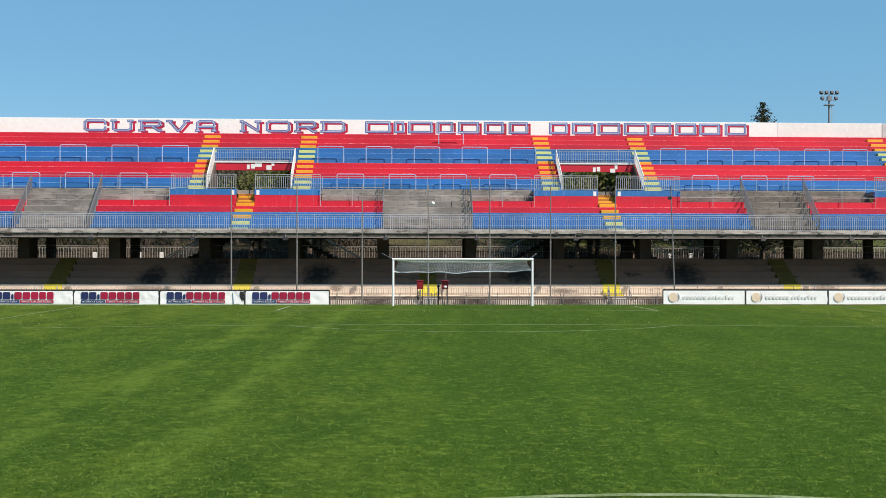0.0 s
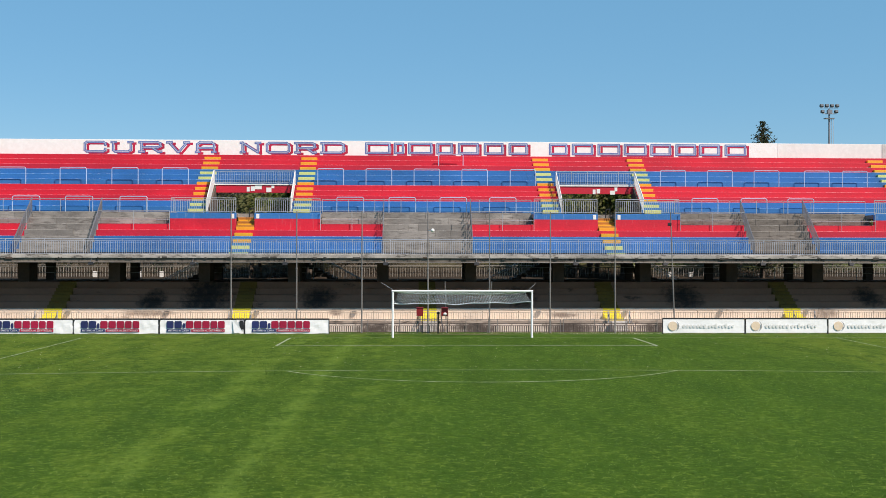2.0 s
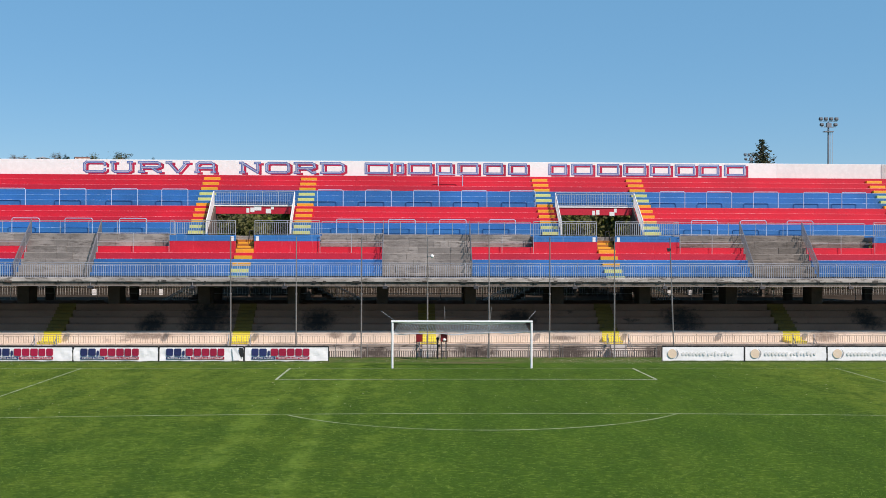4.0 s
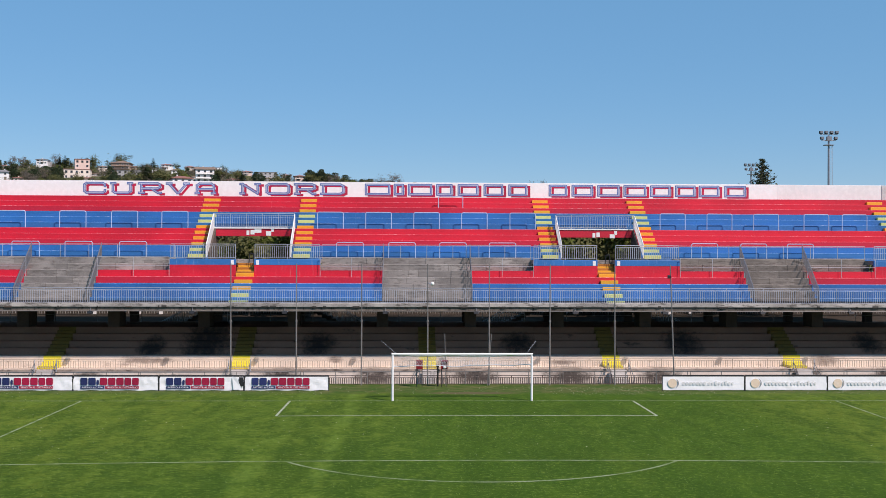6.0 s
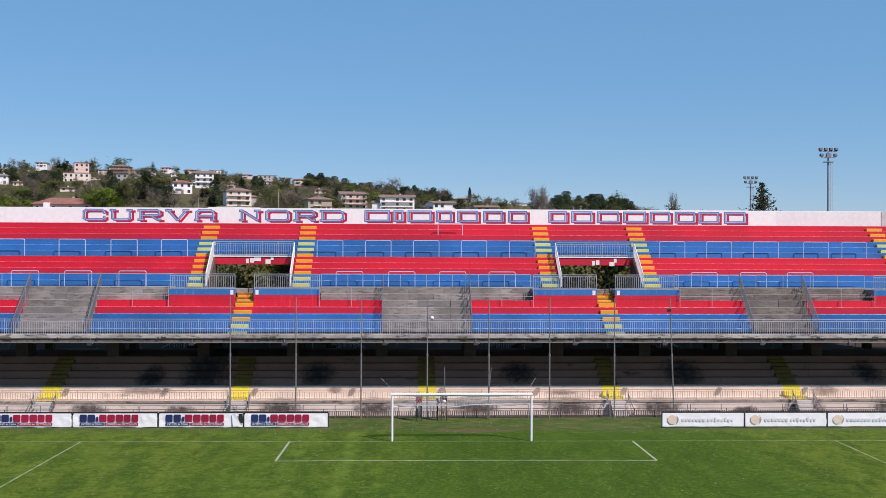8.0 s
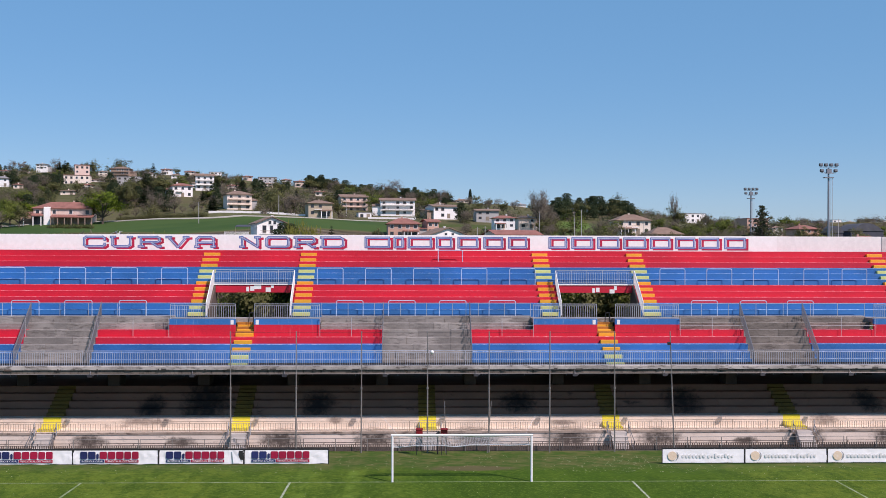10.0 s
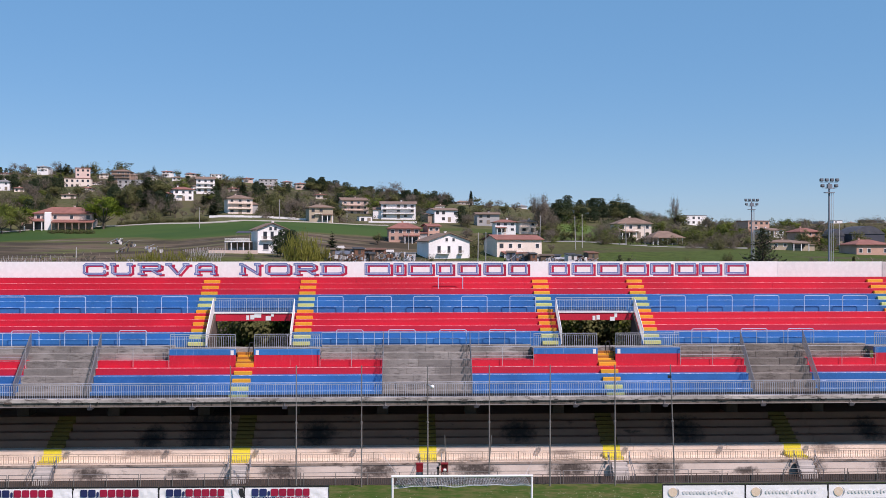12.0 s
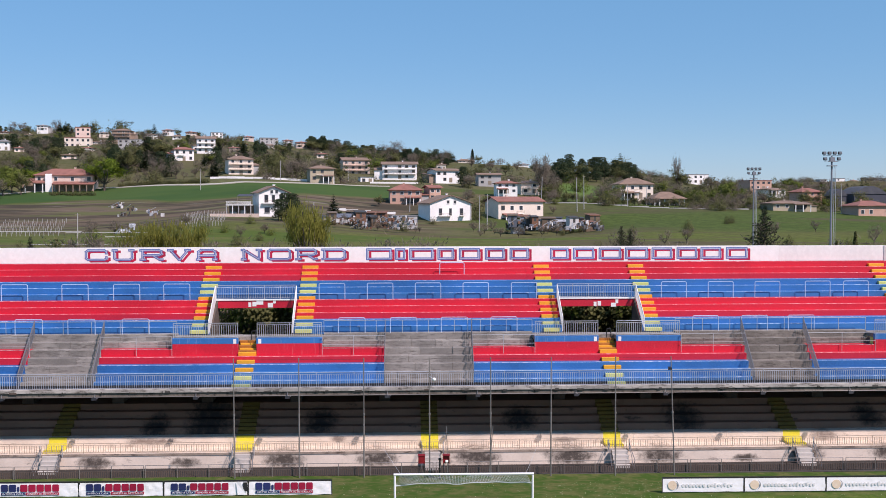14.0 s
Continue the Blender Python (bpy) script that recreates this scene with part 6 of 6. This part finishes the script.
# the pale gravel lane over the wheat
LANEGRAVEL = paint("lane_gravel", (0.46, 0.43, 0.37), 0.9, (0.30, 0.28, 0.22), 0.3, 0.2, None, 0.3, 1.5)
hill = BVHTree.FromPolygons([q.co for q in turf_and_fields.data.vertices], [list(q.vertices) for q in turf_and_fields.data.polygons])
g = Geo()
rims = []
for i in range(121):
    x = -236 + 221 * i / 120
    rims.append([(x, y, hill.ray_cast(Vector((x, y, 200)), Vector((0, 0, -1)))[0].z + 0.22) for y in (lane_y(x) + 0.6, lane_y(x) + 3.0)])
for a, b in zip(rims, rims[1:]):
    g.poly([a[0], b[0], b[1], a[1]])
    g.poly([(*a[0][:2], a[0][2] - 0.6), (*b[0][:2], b[0][2] - 0.6), b[0], a[0]])
whole("field_lane", g, LANEGRAVEL, "pale gravel lane along the top of the wheat field", "lane", kind="structure")


# ---- floodlight masts ----
MASTGREY = paint("mast_grey", (0.24, 0.25, 0.28), 0.5, worn=0.1, dark=0.15, metal=0.2)
LAMPGLASS = paint("lamp_glass", (0.16, 0.18, 0.20), 0.2, worn=0.0)


def mast(x, y, foot, top, lean=0.0):
    t = thing("floodlight_mast", "tall grey steel floodlight mast with two rows of lamps", "floodlight", pose(x, y, foot, 0, lean, 0), "floodlight masts")
    h = top - foot
    part("shaft", Geo().tube((0, 0, 0), (0, 0, h - 0.6), 0.18, 0.11, n=10), MASTGREY, t)
    part("cabinet", Geo().box(-0.25, 0.25, -0.5, -0.2, 3.6, 4.6), GALV, t)
    part("platform", Geo().box(-0.6, 0.6, -0.35, 0.35, h - 1.9, h - 1.8).box(-0.6, 0.6, -0.38, -0.33, h - 1.35, h - 1.29).box(-0.3, 0.3, -0.3, 0.1, h - 1.25, h - 0.75), MASTGREY, t)
    part("ladder", Geo().tube((0.28, -0.1, 1), (0.28, -0.1, h - 1.9), 0.03, n=4).tube((0.5, -0.1, 1), (0.5, -0.1, h - 1.9), 0.03, n=4), GALV, t)
    for r, n, z in ((0, 4, h - 0.1), (1, 4, h - 0.85)):
        part("crossbar", Geo().box(-1.15 + 0.2 * r, 1.15 - 0.2 * r, -0.06, 0.06, z - 0.42, z - 0.34), GALV, t)
        for i in range(n):
            if r and i in (1, 2):
                continue
            q = (-1.02 + 2.04 * i / (n - 1)) * (1 - 0.12 * r)
            lamp = part("lamp", Geo().prism([(-0.28, z - 0.24), (0.05, z - 0.30), (0.18, z - 0.1), (0.02, z + 0.10), (-0.20, z + 0.08)], q - 0.2, q + 0.2), BLACK, t)
            part("lens", Geo().poly([(q - 0.16, -0.30, z - 0.21), (q + 0.16, -0.30, z - 0.21), (q + 0.16, -0.225, z + 0.06), (q - 0.16, -0.225, z + 0.06)]), LAMPGLASS, lamp)


mast(51.0, 76.6, 2.0, 23.85)
mast(55.2, 120.0, 2.6, 23.4)


# ---- lettering on the parapet wall and the boards ----
GLYPHS = {}


def glyph(ch):
    """Filled faces of words in the built-in font, scaled to a unit box."""
    if ch not in GLYPHS:
        cu = bpy.data.curves.new("glyph", "FONT")
        cu.body, cu.resolution_u = ch, 3
        ob = bpy.data.objects.new("glyph", cu)
        me = ob.to_mesh()
        v = [tuple(q.co) for q in me.vertices]
        f = [tuple(q.vertices) for q in me.polygons]
        ob.to_mesh_clear()
        bpy.data.objects.remove(ob)
        bpy.data.curves.remove(cu)
        x0, x1 = min(q[0] for q in v), max(q[0] for q in v)
        y0, y1 = min(q[1] for q in v), max(q[1] for q in v)
        v = [((q[0] - x0) / max(1e-6, x1 - x0), (q[1] - y0) / max(1e-6, y1 - y0)) for q in v]
        GLYPHS[ch] = (v, f)
    return GLYPHS[ch]


LETTER_BLUE = paint("letter_blue", (0.085, 0.155, 0.40), 0.6, (0.3, 0.35, 0.5), 0.1, 0.15)
LETTER_RED = paint("letter_red", (0.52, 0.012, 0.06), 0.6, worn=0.0)
LETTER_PALE = paint("letter_inline", (0.50, 0.55, 0.68), 0.6, worn=0.0)
WALL_Y = 28.745


sign = thing("stand_name_lettering", "blue outlined letters with red shadows on the white wall", "lettering", STAND)


def word_x(brg):
    return ((brg - 784) / 1807 + 0.0265) * 83.3 - 2.34


STROKES = {
    "C": [[(1, 0.68), (1, 0.86), (0.9, 1), (0.1, 1), (0, 0.84), (0, 0.16), (0.1, 0), (0.9, 0), (1, 0.14), (1, 0.28)]],
    "U": [[(0.08, 1), (0.08, 0.16), (0.18, 0), (0.8, 0), (0.92, 0.16), (0.92, 1)], [(0, 1), (0.2, 1)], [(0.8, 1), (1, 1)]],
    "R": [[(0.1, 0), (0.1, 1)], [(0, 1), (0.84, 1), (0.95, 0.88), (0.95, 0.6), (0.84, 0.46), (0.1, 0.46)], [(0.55, 0.46), (0.86, 0), (1, 0)], [(0, 0), (0.22, 0)]],
    "V": [[(0.1, 1), (0.48, 0), (0.54, 0), (0.9, 1)], [(0, 1), (0.22, 1)], [(0.78, 1), (1, 1)]],
    "A": [[(0.07, 0), (0.07, 0.82), (0.2, 1), (0.8, 1), (0.93, 0.82), (0.93, 0)], [(0.07, 0.42), (0.93, 0.42)], [(0, 0), (0.18, 0)], [(0.82, 0), (1, 0)]],
    "N": [[(0.1, 0), (0.1, 1), (0.88, 0), (0.88, 1)], [(0, 1), (0.12, 1)], [(0, 0), (0.2, 0)], [(0.76, 1), (1, 1)]],
    "O": [[(0.1, 1), (0.9, 1), (1, 0.84), (1, 0.16), (0.9, 0), (0.1, 0), (0, 0.16), (0, 0.84), (0.1, 1)]],
    "D": [[(0.09, 0), (0.09, 1)], [(0, 1), (0.86, 1), (1, 0.82), (1, 0.18), (0.86, 0), (0, 0)]],
}


def brush(g, lines, width, x, z, w, h, y):
    """Brush strokes of that width along lines in a unit box; each stroke lies a hair before the one it crosses."""
    k = 0
    for pts in lines:
        pts = [Vector((x + 0.095 + u * (w - 0.19), 0, z + 0.095 + v * (h - 0.19))) for u, v in pts]
        for p, q in zip(pts, pts[1:]):
            d = (q - p).normalized()
            n, e = Vector((-d.z, 0, d.x)) * width / 2, d * width * 0.42
            at = Vector((0, y - 0.0002 * k, 0))
            g.poly([p - e - n + at, q + e - n + at, q + e + n + at, p - e + n + at])
            k += 1
    return g


def brushed_letter(lines, x, z, w, h):
    part("letter_shadow", brush(Geo(), lines, 0.19, x + 0.24, z - 0.11, w, h, WALL_Y - 0.004), LETTER_RED, sign, "red drop shadow")
    face = part("letter", brush(Geo(), lines, 0.19, x, z, w, h, WALL_Y - 0.010), LETTER_BLUE, sign)
    part("letter_inline", brush(Geo(), lines, 0.055, x, z, w, h, WALL_Y - 0.016), LETTER_PALE, face, "pale inner line")


for ch, a, b in (("C", 152, 194), ("U", 198, 241), ("R", 246, 291), ("V", 294, 339), ("A", 344, 385), ("N", 422, 463), ("O", 468, 513), ("R", 517, 560), ("D", 563, 609)):
    x = word_x(a) + 0.06
    brushed_letter(STROKES[ch], x, 12.55, word_x(b) - word_x(a) - 0.12, 0.95)
BAR = [[(0, 0), (1, 0), (1, 1), (0, 1), (0, 0)]]
for a, b in ((642, 690), (693, 714), (718, 764), (768, 800), (806, 846), (852, 890), (896, 933), (968, 1004), (1009, 1050), (1055, 1098), (1102, 1146), (1150, 1190), (1195, 1235), (1238, 1278), (1284, 1326)):
    w = word_x(b) - word_x(a) - 0.14
    brushed_letter(BAR, word_x(a) + 0.06, 12.55, w, 0.95)


# ---- marks on the boards ----
def words(text, x, z, w, h, y, material, parent):
    v, f = glyph(text)
    g = Geo()
    g.v, g.f = [(x + p[0] * w, y, z + p[1] * h) for p in v], list(f)
    tagged(part("lettering", g, material, parent), kind="stuff")


def bevelled(g, x0, x1, z0, z1, y, c=0.06):
    g.poly([(x0 + c, y, z0), (x1 - c, y, z0), (x1, y, z0 + c), (x1, y, z1 - c), (x1 - c, y, z1), (x0 + c, y, z1), (x0, y, z1 - c), (x0, y, z0 + c)])


RING = paint("faded_orange", (0.78, 0.62, 0.46), 0.5, (0.8, 0.75, 0.7), 0.3, 0.1)
PALEGREY = paint("pale_grey_print", (0.74, 0.74, 0.72), 0.5, (0.82, 0.82, 0.82), 0.3, 0.1)
SLATE = paint("slate_print", (0.36, 0.36, 0.37), 0.5, worn=0.0)
for ob in [o for o in scene.objects if o.get("category") == "advertising board"]:
    if "navy" in ob["label"]:
        at = 0.45
        for n, w in enumerate((0.46, 0.48, 0.19, 0.48, 0.48, 0.48, 0.44, 0.44)):
            g = Geo()
            bevelled(g, at, at + w - 0.05, 0.37, 0.80 if n != 2 else 0.68, -0.004, 0.05)
            part("logo_mark", g, INK_BLUE if n < 3 else INK_RED, ob, "plain navy block" if n < 3 else "plain crimson block")
            at += w
        part("strip", Geo().box(0.45, 1.85, -0.004, -0.001, 0.16, 0.32), INK_BLUE, ob, "navy strip with small white words")
        part("strip", Geo().box(1.89, 3.85, -0.004, -0.001, 0.16, 0.32), INK_RED, ob, "crimson strip with small white words")
        words("INTIMO & CASA", 0.54, 0.19, 1.22, 0.10, -0.008, BANNER, ob)
        words("VENDITA AL DETTAGLIO", 1.97, 0.19, 1.80, 0.10, -0.008, BANNER, ob)
        part("cable_tie", Geo().box(0.05, 0.08, -0.01, 0.04, 0.80, 0.90), BLACK, ob)
    else:
        g = Geo()
        g.poly([(0.62 + 0.27 * math.cos(t), -0.004, 0.47 + 0.27 * math.sin(t)) for t in np.linspace(0, 2 * math.pi, 25)[:-1]])
        part("logo_disc", g, RING, ob, "faded orange disc")
        g = Geo()
        arc = np.linspace(-1.1, 1.1, 13)
        for a, b in zip(arc, arc[1:]):
            q = lambda r, t, k: (0.62 + 0.05 + r * math.cos(t), -0.008, 0.47 + r * math.sin(t))
            w0, w1 = 0.06 * math.cos(a * 1.35), 0.06 * math.cos(b * 1.35)
            g.poly([q(0.30 - w0 / 2, a, 0), q(0.30 + w0 / 2, a, 0), q(0.30 + w1 / 2, b, 0), q(0.30 - w1 / 2, b, 0)])
        part("logo_crescent", g, SLATE, ob, "dark crescent")
        for n in range(15):
            g = Geo()
            if n < 7:
                bevelled(g, 1.2 + 0.21 * n, 1.2 + 0.21 * n + 0.15, 0.36, 0.56, -0.004, 0.04)
            else:
                q = 2.75 + 0.2 * (n - 7)
                bevelled(g, q, q + 0.12, 0.38 - 0.03 * (n % 2), 0.54 + 0.08 * (n % 3 == 0), -0.004, 0.03)
            part("print_bar", g, PALEGREY, ob)

# a torn corner of one sheet
torn = thing("torn_sheet", "torn white sheet corner folded over its board", "torn sheet", pose(-13.3, 5.93, -0.30))
part("flap", Geo().poly([(0, 0, 0.86), (0.25, -0.05, 0.86), (0.62, -0.09, 0.12), (0.1, -0.06, 0.10)]), BANNER, torn)
part("hole", Geo().box(0.42, 0.66, -0.012, -0.006, 0.30, 0.84), BLACK, torn, "dark gap behind the torn sheet")


# ---- notices on the lintels and walls ----
def notice(x, y, z, w, h, label="white paper notice fixed to the red lintel"):
    whole("notice", Geo().box(-w / 2, w / 2, -0.01, 0.0, -h / 2, h / 2), WHITE, label, "notice", STAND @ Matrix.Translation((x, y, z)), "notices")


for brg0, brg1, r0, r1 in ((437, 442, 422, 430), (444, 451, 421, 429), (451, 463, 418, 426), (471, 480, 423, 431), (480, 485, 417, 424), (1049, 1054, 424, 432), (1056, 1062, 423, 431), (1080, 1089, 426, 433), (1088, 1093, 420, 427)):
    q = lambda brg: ((brg - 784) / 1807 + 0.0265) * 78.85 - 2.48
    k = lambda r: 8.45 - (r - 447.3) / 1807 * 78.85
    notice((q(brg0) + q(brg1)) / 2 + 0.03, 24.355, (k(r0) + k(r1)) / 2, q(brg1) - q(brg0), k(r0) - k(r1))
for c in VOMS:
    if c < 30:
        for dx in (-0.92, 0.88):
            notice(c + dx, 19.772, 7.16, 0.22, 0.34, "small white sign at the entry wall's gap")

# ---- goalside cabinets, gate steps, handrails ----
for x, n in ((-2.25, 0), (-0.68, 1)):
    t = thing("red_cabinet", "dark red metal cabinet on thin legs" if n == 0 else "open red metal cabinet holding a white cloth", "cabinet", pose(x, 10.1, -0.58), "cabinets behind the goal")
    part("body", Geo().box(-0.21, 0.21, -0.02, 0.14, 1.12, 1.62), CABINET, t)
    part("side", Geo().box(-0.21, -0.18, -0.14, -0.021, 1.12, 1.62).box(0.18, 0.21, -0.14, -0.021, 1.12, 1.62), CABINET, t)
    part("lid", Geo().prism([(-0.18, 1.622), (0.18, 1.622), (0.18, 1.68), (-0.18, 1.65)], -0.23, 0.23), CABINET, t)
    if n == 0:
        part("door", Geo().box(-0.17, 0.17, -0.15, -0.12, 1.14, 1.60), CABINET, t)
    else:
        part("cloth", Geo().ball((0.02, -0.08, 1.25), 0.12, 7, 4, 0.8), WHITE, t, "crumpled white cloth")
    for s in (-0.17, 0.17):
        part("leg", Geo().tube((s, 0.05, 0), (s, 0.05, 1.12), 0.022), BLACK, t)
    part("brace", Geo().tube((-0.17, 0.05, 0.5), (0.17, 0.05, 0.5), 0.018), BLACK, t)
whole("bollard_light", Geo().tube((0, 0, 0), (0, 0, 1.2), 0.05, n=8).ball((0, 0, 1.28), 0.10), BLACK, "black post with a round cap", "post", pose(-1.08, 10.5, -0.58))

for n in range(-2, 3):
    c = MID + 0.5 * PERIOD * n
    t = thing("gate_steps", "pale concrete steps down into the moat", "steps", STAND @ Matrix.Translation((c + 0.15, 16.4, -1.25)), "gate steps")
    for k in range(4):
        part("step", Geo().slab(-0.55, 0.55, -0.30 * (4 - k), 0.0, 0, 0.26 * (k + 1) - 0.02, 0.02), GATEWHITE, t)
    for s in (-1, 1):
        r = thing("handrail", "dark bent tube handrail beside the gate steps", "handrail", STAND @ Matrix.Translation((c + 0.15 + s * 0.75, 16.2, -1.25)), "gate handrails")
        part("tube", Geo().path([(0, -1.2, 0), (s * 0.08, -1.15, 0.6), (0, -0.6, 1.0), (-s * 0.03, 0.1, 1.5), (0, 0.25, 1.0)], 0.026), DARKSTEEL, r)
        part("lower_tube", Geo().path([(0, -0.9, 0.1), (0, -0.5, 0.7), (0, 0.1, 1.15)], 0.022), DARKSTEEL, r)
        part("post", Geo().tube((0, 0.15, 0.9), (0, 0.15, 1.75), 0.035), GALV, r)

# ---- small fittings ----
for n in range(-5, 6):
    x = MID + 3.29 + 6.575 * n
    t = thing("slab_spotlight", "small grey spotlight on a bracket under the slab", "spotlight", STAND @ Matrix.Translation((x + (0.3 if n % 2 else 0), 15.95, 3.86)), "slab spotlights")
    part("bracket", Geo().tube((0, 0.1, 0.25), (0, -0.1, 0.02), 0.025).tube((0, -0.1, 0.02), (0.25, -0.1, -0.05), 0.02), DARKSTEEL, t)
    part("housing", Geo().prism([(-0.22, -0.16), (0.02, -0.20), (0.05, -0.02), (-0.18, 0.02)], -0.16, 0.16), BLACK, t)
whole("pole_lamp", Geo().ball((0, 0, 0), 0.12, 12, 8).tube((0, 0.05, 0), (-0.27, 1.12, 0.0), 0.025), WHITE, "white globe on a short arm of a netting pole", "lamp", pose(-1.45, 9.9, 5.95), smooth=True)
whole("pole_speaker", Geo().prism([(-0.1, -0.07), (0.1, -0.11), (0.1, 0.11), (-0.1, 0.07)], -0.1, 0.1), BLACK, "small black loudspeaker on a netting pole", "loudspeaker", pose(13.85, 10.95, 6.4))
xs = (-14.30, -10.13, -5.97, -1.72, 2.23, 6.14, 10.35, 14.0)
for a, b in zip(xs, xs[1:]):
    g = Geo().tube((a, 11.05, 7.10), (b, 11.05, 7.08), 0.009, n=4)
    whole("pole_cable", g, BLACK, "thin dark cable stretched between two netting poles", "cable", group="pole cables")
for x in (-26.8, -25.15, -23.4, -21.7, 18.0, 19.7, 22.5):
    whole("white_block", Geo().slab(-0.15, 0.15, -0.15, 0.15, -0.3, 0.55, 0.03), WHITE, "low white concrete block before the rear fence", "block", STAND @ Matrix.Translation((x * 1.16, 38.2, 2.25)), "white blocks")

# ---- behind the stand: bar fence and outer stairs ----
railing("rear_fence", "pale steel bar fence behind the stand", (X0 - 3, 38.6, 2.2), (X1 + 3, 38.6, 2.2), 1.16, 34, 0.24, REARSTEEL, 0.026, group="rear fence panels")
railing("rear_guard", "pale tube guard rail at the back of the terrace", (X0, 27.0, 2.37), (X1, 27.0, 2.37), 1.0, 24, balusters=False, mid=True, material=GALV, group="rear guard rails")
for c in VOMS[:2]:
    for s in (-1, 1):
        t = thing("outer_stair", "dark concrete outer stair with a bar railing", "stair", STAND, "outer stairs")
        a, b = Vector((c + s * 8.6, 0, 1.0)), Vector((c + s * 2.6, 0, 4.2))
        for k in range(16):
            p = a.lerp(b, (k + 0.5) / 16)
            part("step", Geo().box(p.x - 0.21, p.x + 0.21, 28.95, 30.6, p.z - 0.34, p.z), DARKCONC, t)
        g = Geo()
        for y in (28.96, 30.58):
            for k in range(31):
                p = a.lerp(b, k / 30)
                g.tube((p.x, y, p.z), (p.x, y, p.z + 1.0), 0.018, n=4)
            g.tube((a.x, y, a.z + 1.0), (b.x, y, b.z + 1.0), 0.03)
        tagged(part("balustrade", g, GALV, t), kind="stuff")

# ---- daisies and grass blades ----
PETAL = paint("daisy_petals", (0.58, 0.58, 0.40), 0.7, worn=0.0)
random.seed(21)
g = Geo()
for i in range(1100):
    k = random.random()
    if k < 0.22:
        x, y = random.gauss(10.0, 2.6), random.uniform(2, 9)
    elif k < 0.75:
        x, y = random.uniform(-32, 32), random.uniform(2.5, 10)
    else:
        x, y = random.uniform(-32, 32), random.uniform(-16, 3)
    if y > 11 or (4.9 < y < 6.3 and (x < -7 or x > 11.5)):
        continue
    z, r = land(x, y) + 0.05, random.uniform(0.010, 0.030)
    a = random.uniform(0, 6)
    g.poly([(x + r * math.cos(a + q), y + r * math.sin(a + q), z + 0.01 * math.sin(a + 2 * q)) for q in (0, 1.26, 2.51, 3.77, 5.03)])
whole("daisies", g, PETAL, "scattered small white daisies in the turf", "flowers", kind="stuff")

blade_mat, nt, b = nodes_of("grass_blade")
p = place(nt)
c, _ = turf(nt, p)
r = nt.nodes.new("ShaderNodeNewGeometry").outputs["Random Per Island"]
c = mix(nt, ramp(nt, r, 0.45, 0.95, 0, 0.5), c, (0.165, 0.245, 0.040))
c = mix(nt, ramp(nt, r, 0.0, 0.45, 0.25, 0), c, (0.022, 0.056, 0.004))
c = mix(nt, ramp(nt, r, 0.88, 0.97, 0, 0.5), c, (0.250, 0.345, 0.095))
link(nt, c, b.inputs["Base Color"])
b.inputs["Roughness"].default_value = 0.7
b.inputs["Specular IOR Level"].default_value = 0.06
rng = np.random.default_rng(3)
N = 460000
d = 9.5 + 46 * rng.random(N) ** 1.7
x = -1.0 + (rng.random(N) + rng.random(N) * 0.35 - 0.675) * 2 * (d * 0.46 + 2.5)
y = -54.5 + d
h = 0.008 + 0.015 * rng.random(N) + 0.0001 * d
w = (0.4 + 0.8 * rng.random(N)) * (0.003 + 0.00028 * d)
lean, la = 1.3 + 2.6 * rng.random(N), rng.random(N) * 2 * np.pi
ang = la + np.pi / 2
base = np.stack([x, y, crown(x, y)], 1)
side = np.stack([np.cos(ang) * w, np.sin(ang) * w, np.zeros(N)], 1)
tip = base + np.stack([np.cos(la) * h * lean, np.sin(la) * h * lean, h], 1)
v = np.stack([base - side, base + side, tip], 1).reshape(-1, 3)
me = bpy.data.meshes.new("grass_blades")
me.vertices.add(3 * N)
me.vertices.foreach_set("co", v.astype(np.float32).ravel())
me.loops.add(3 * N)
me.loops.foreach_set("vertex_index", np.arange(3 * N, dtype=np.int32))
me.polygons.add(N)
me.polygons.foreach_set("loop_start", np.arange(0, 3 * N, 3, dtype=np.int32))
me.materials.append(blade_mat)
me.update(calc_edges=True)
tagged(new("grass_blades", me), "short mown green grass blades", "grass", kind="stuff")
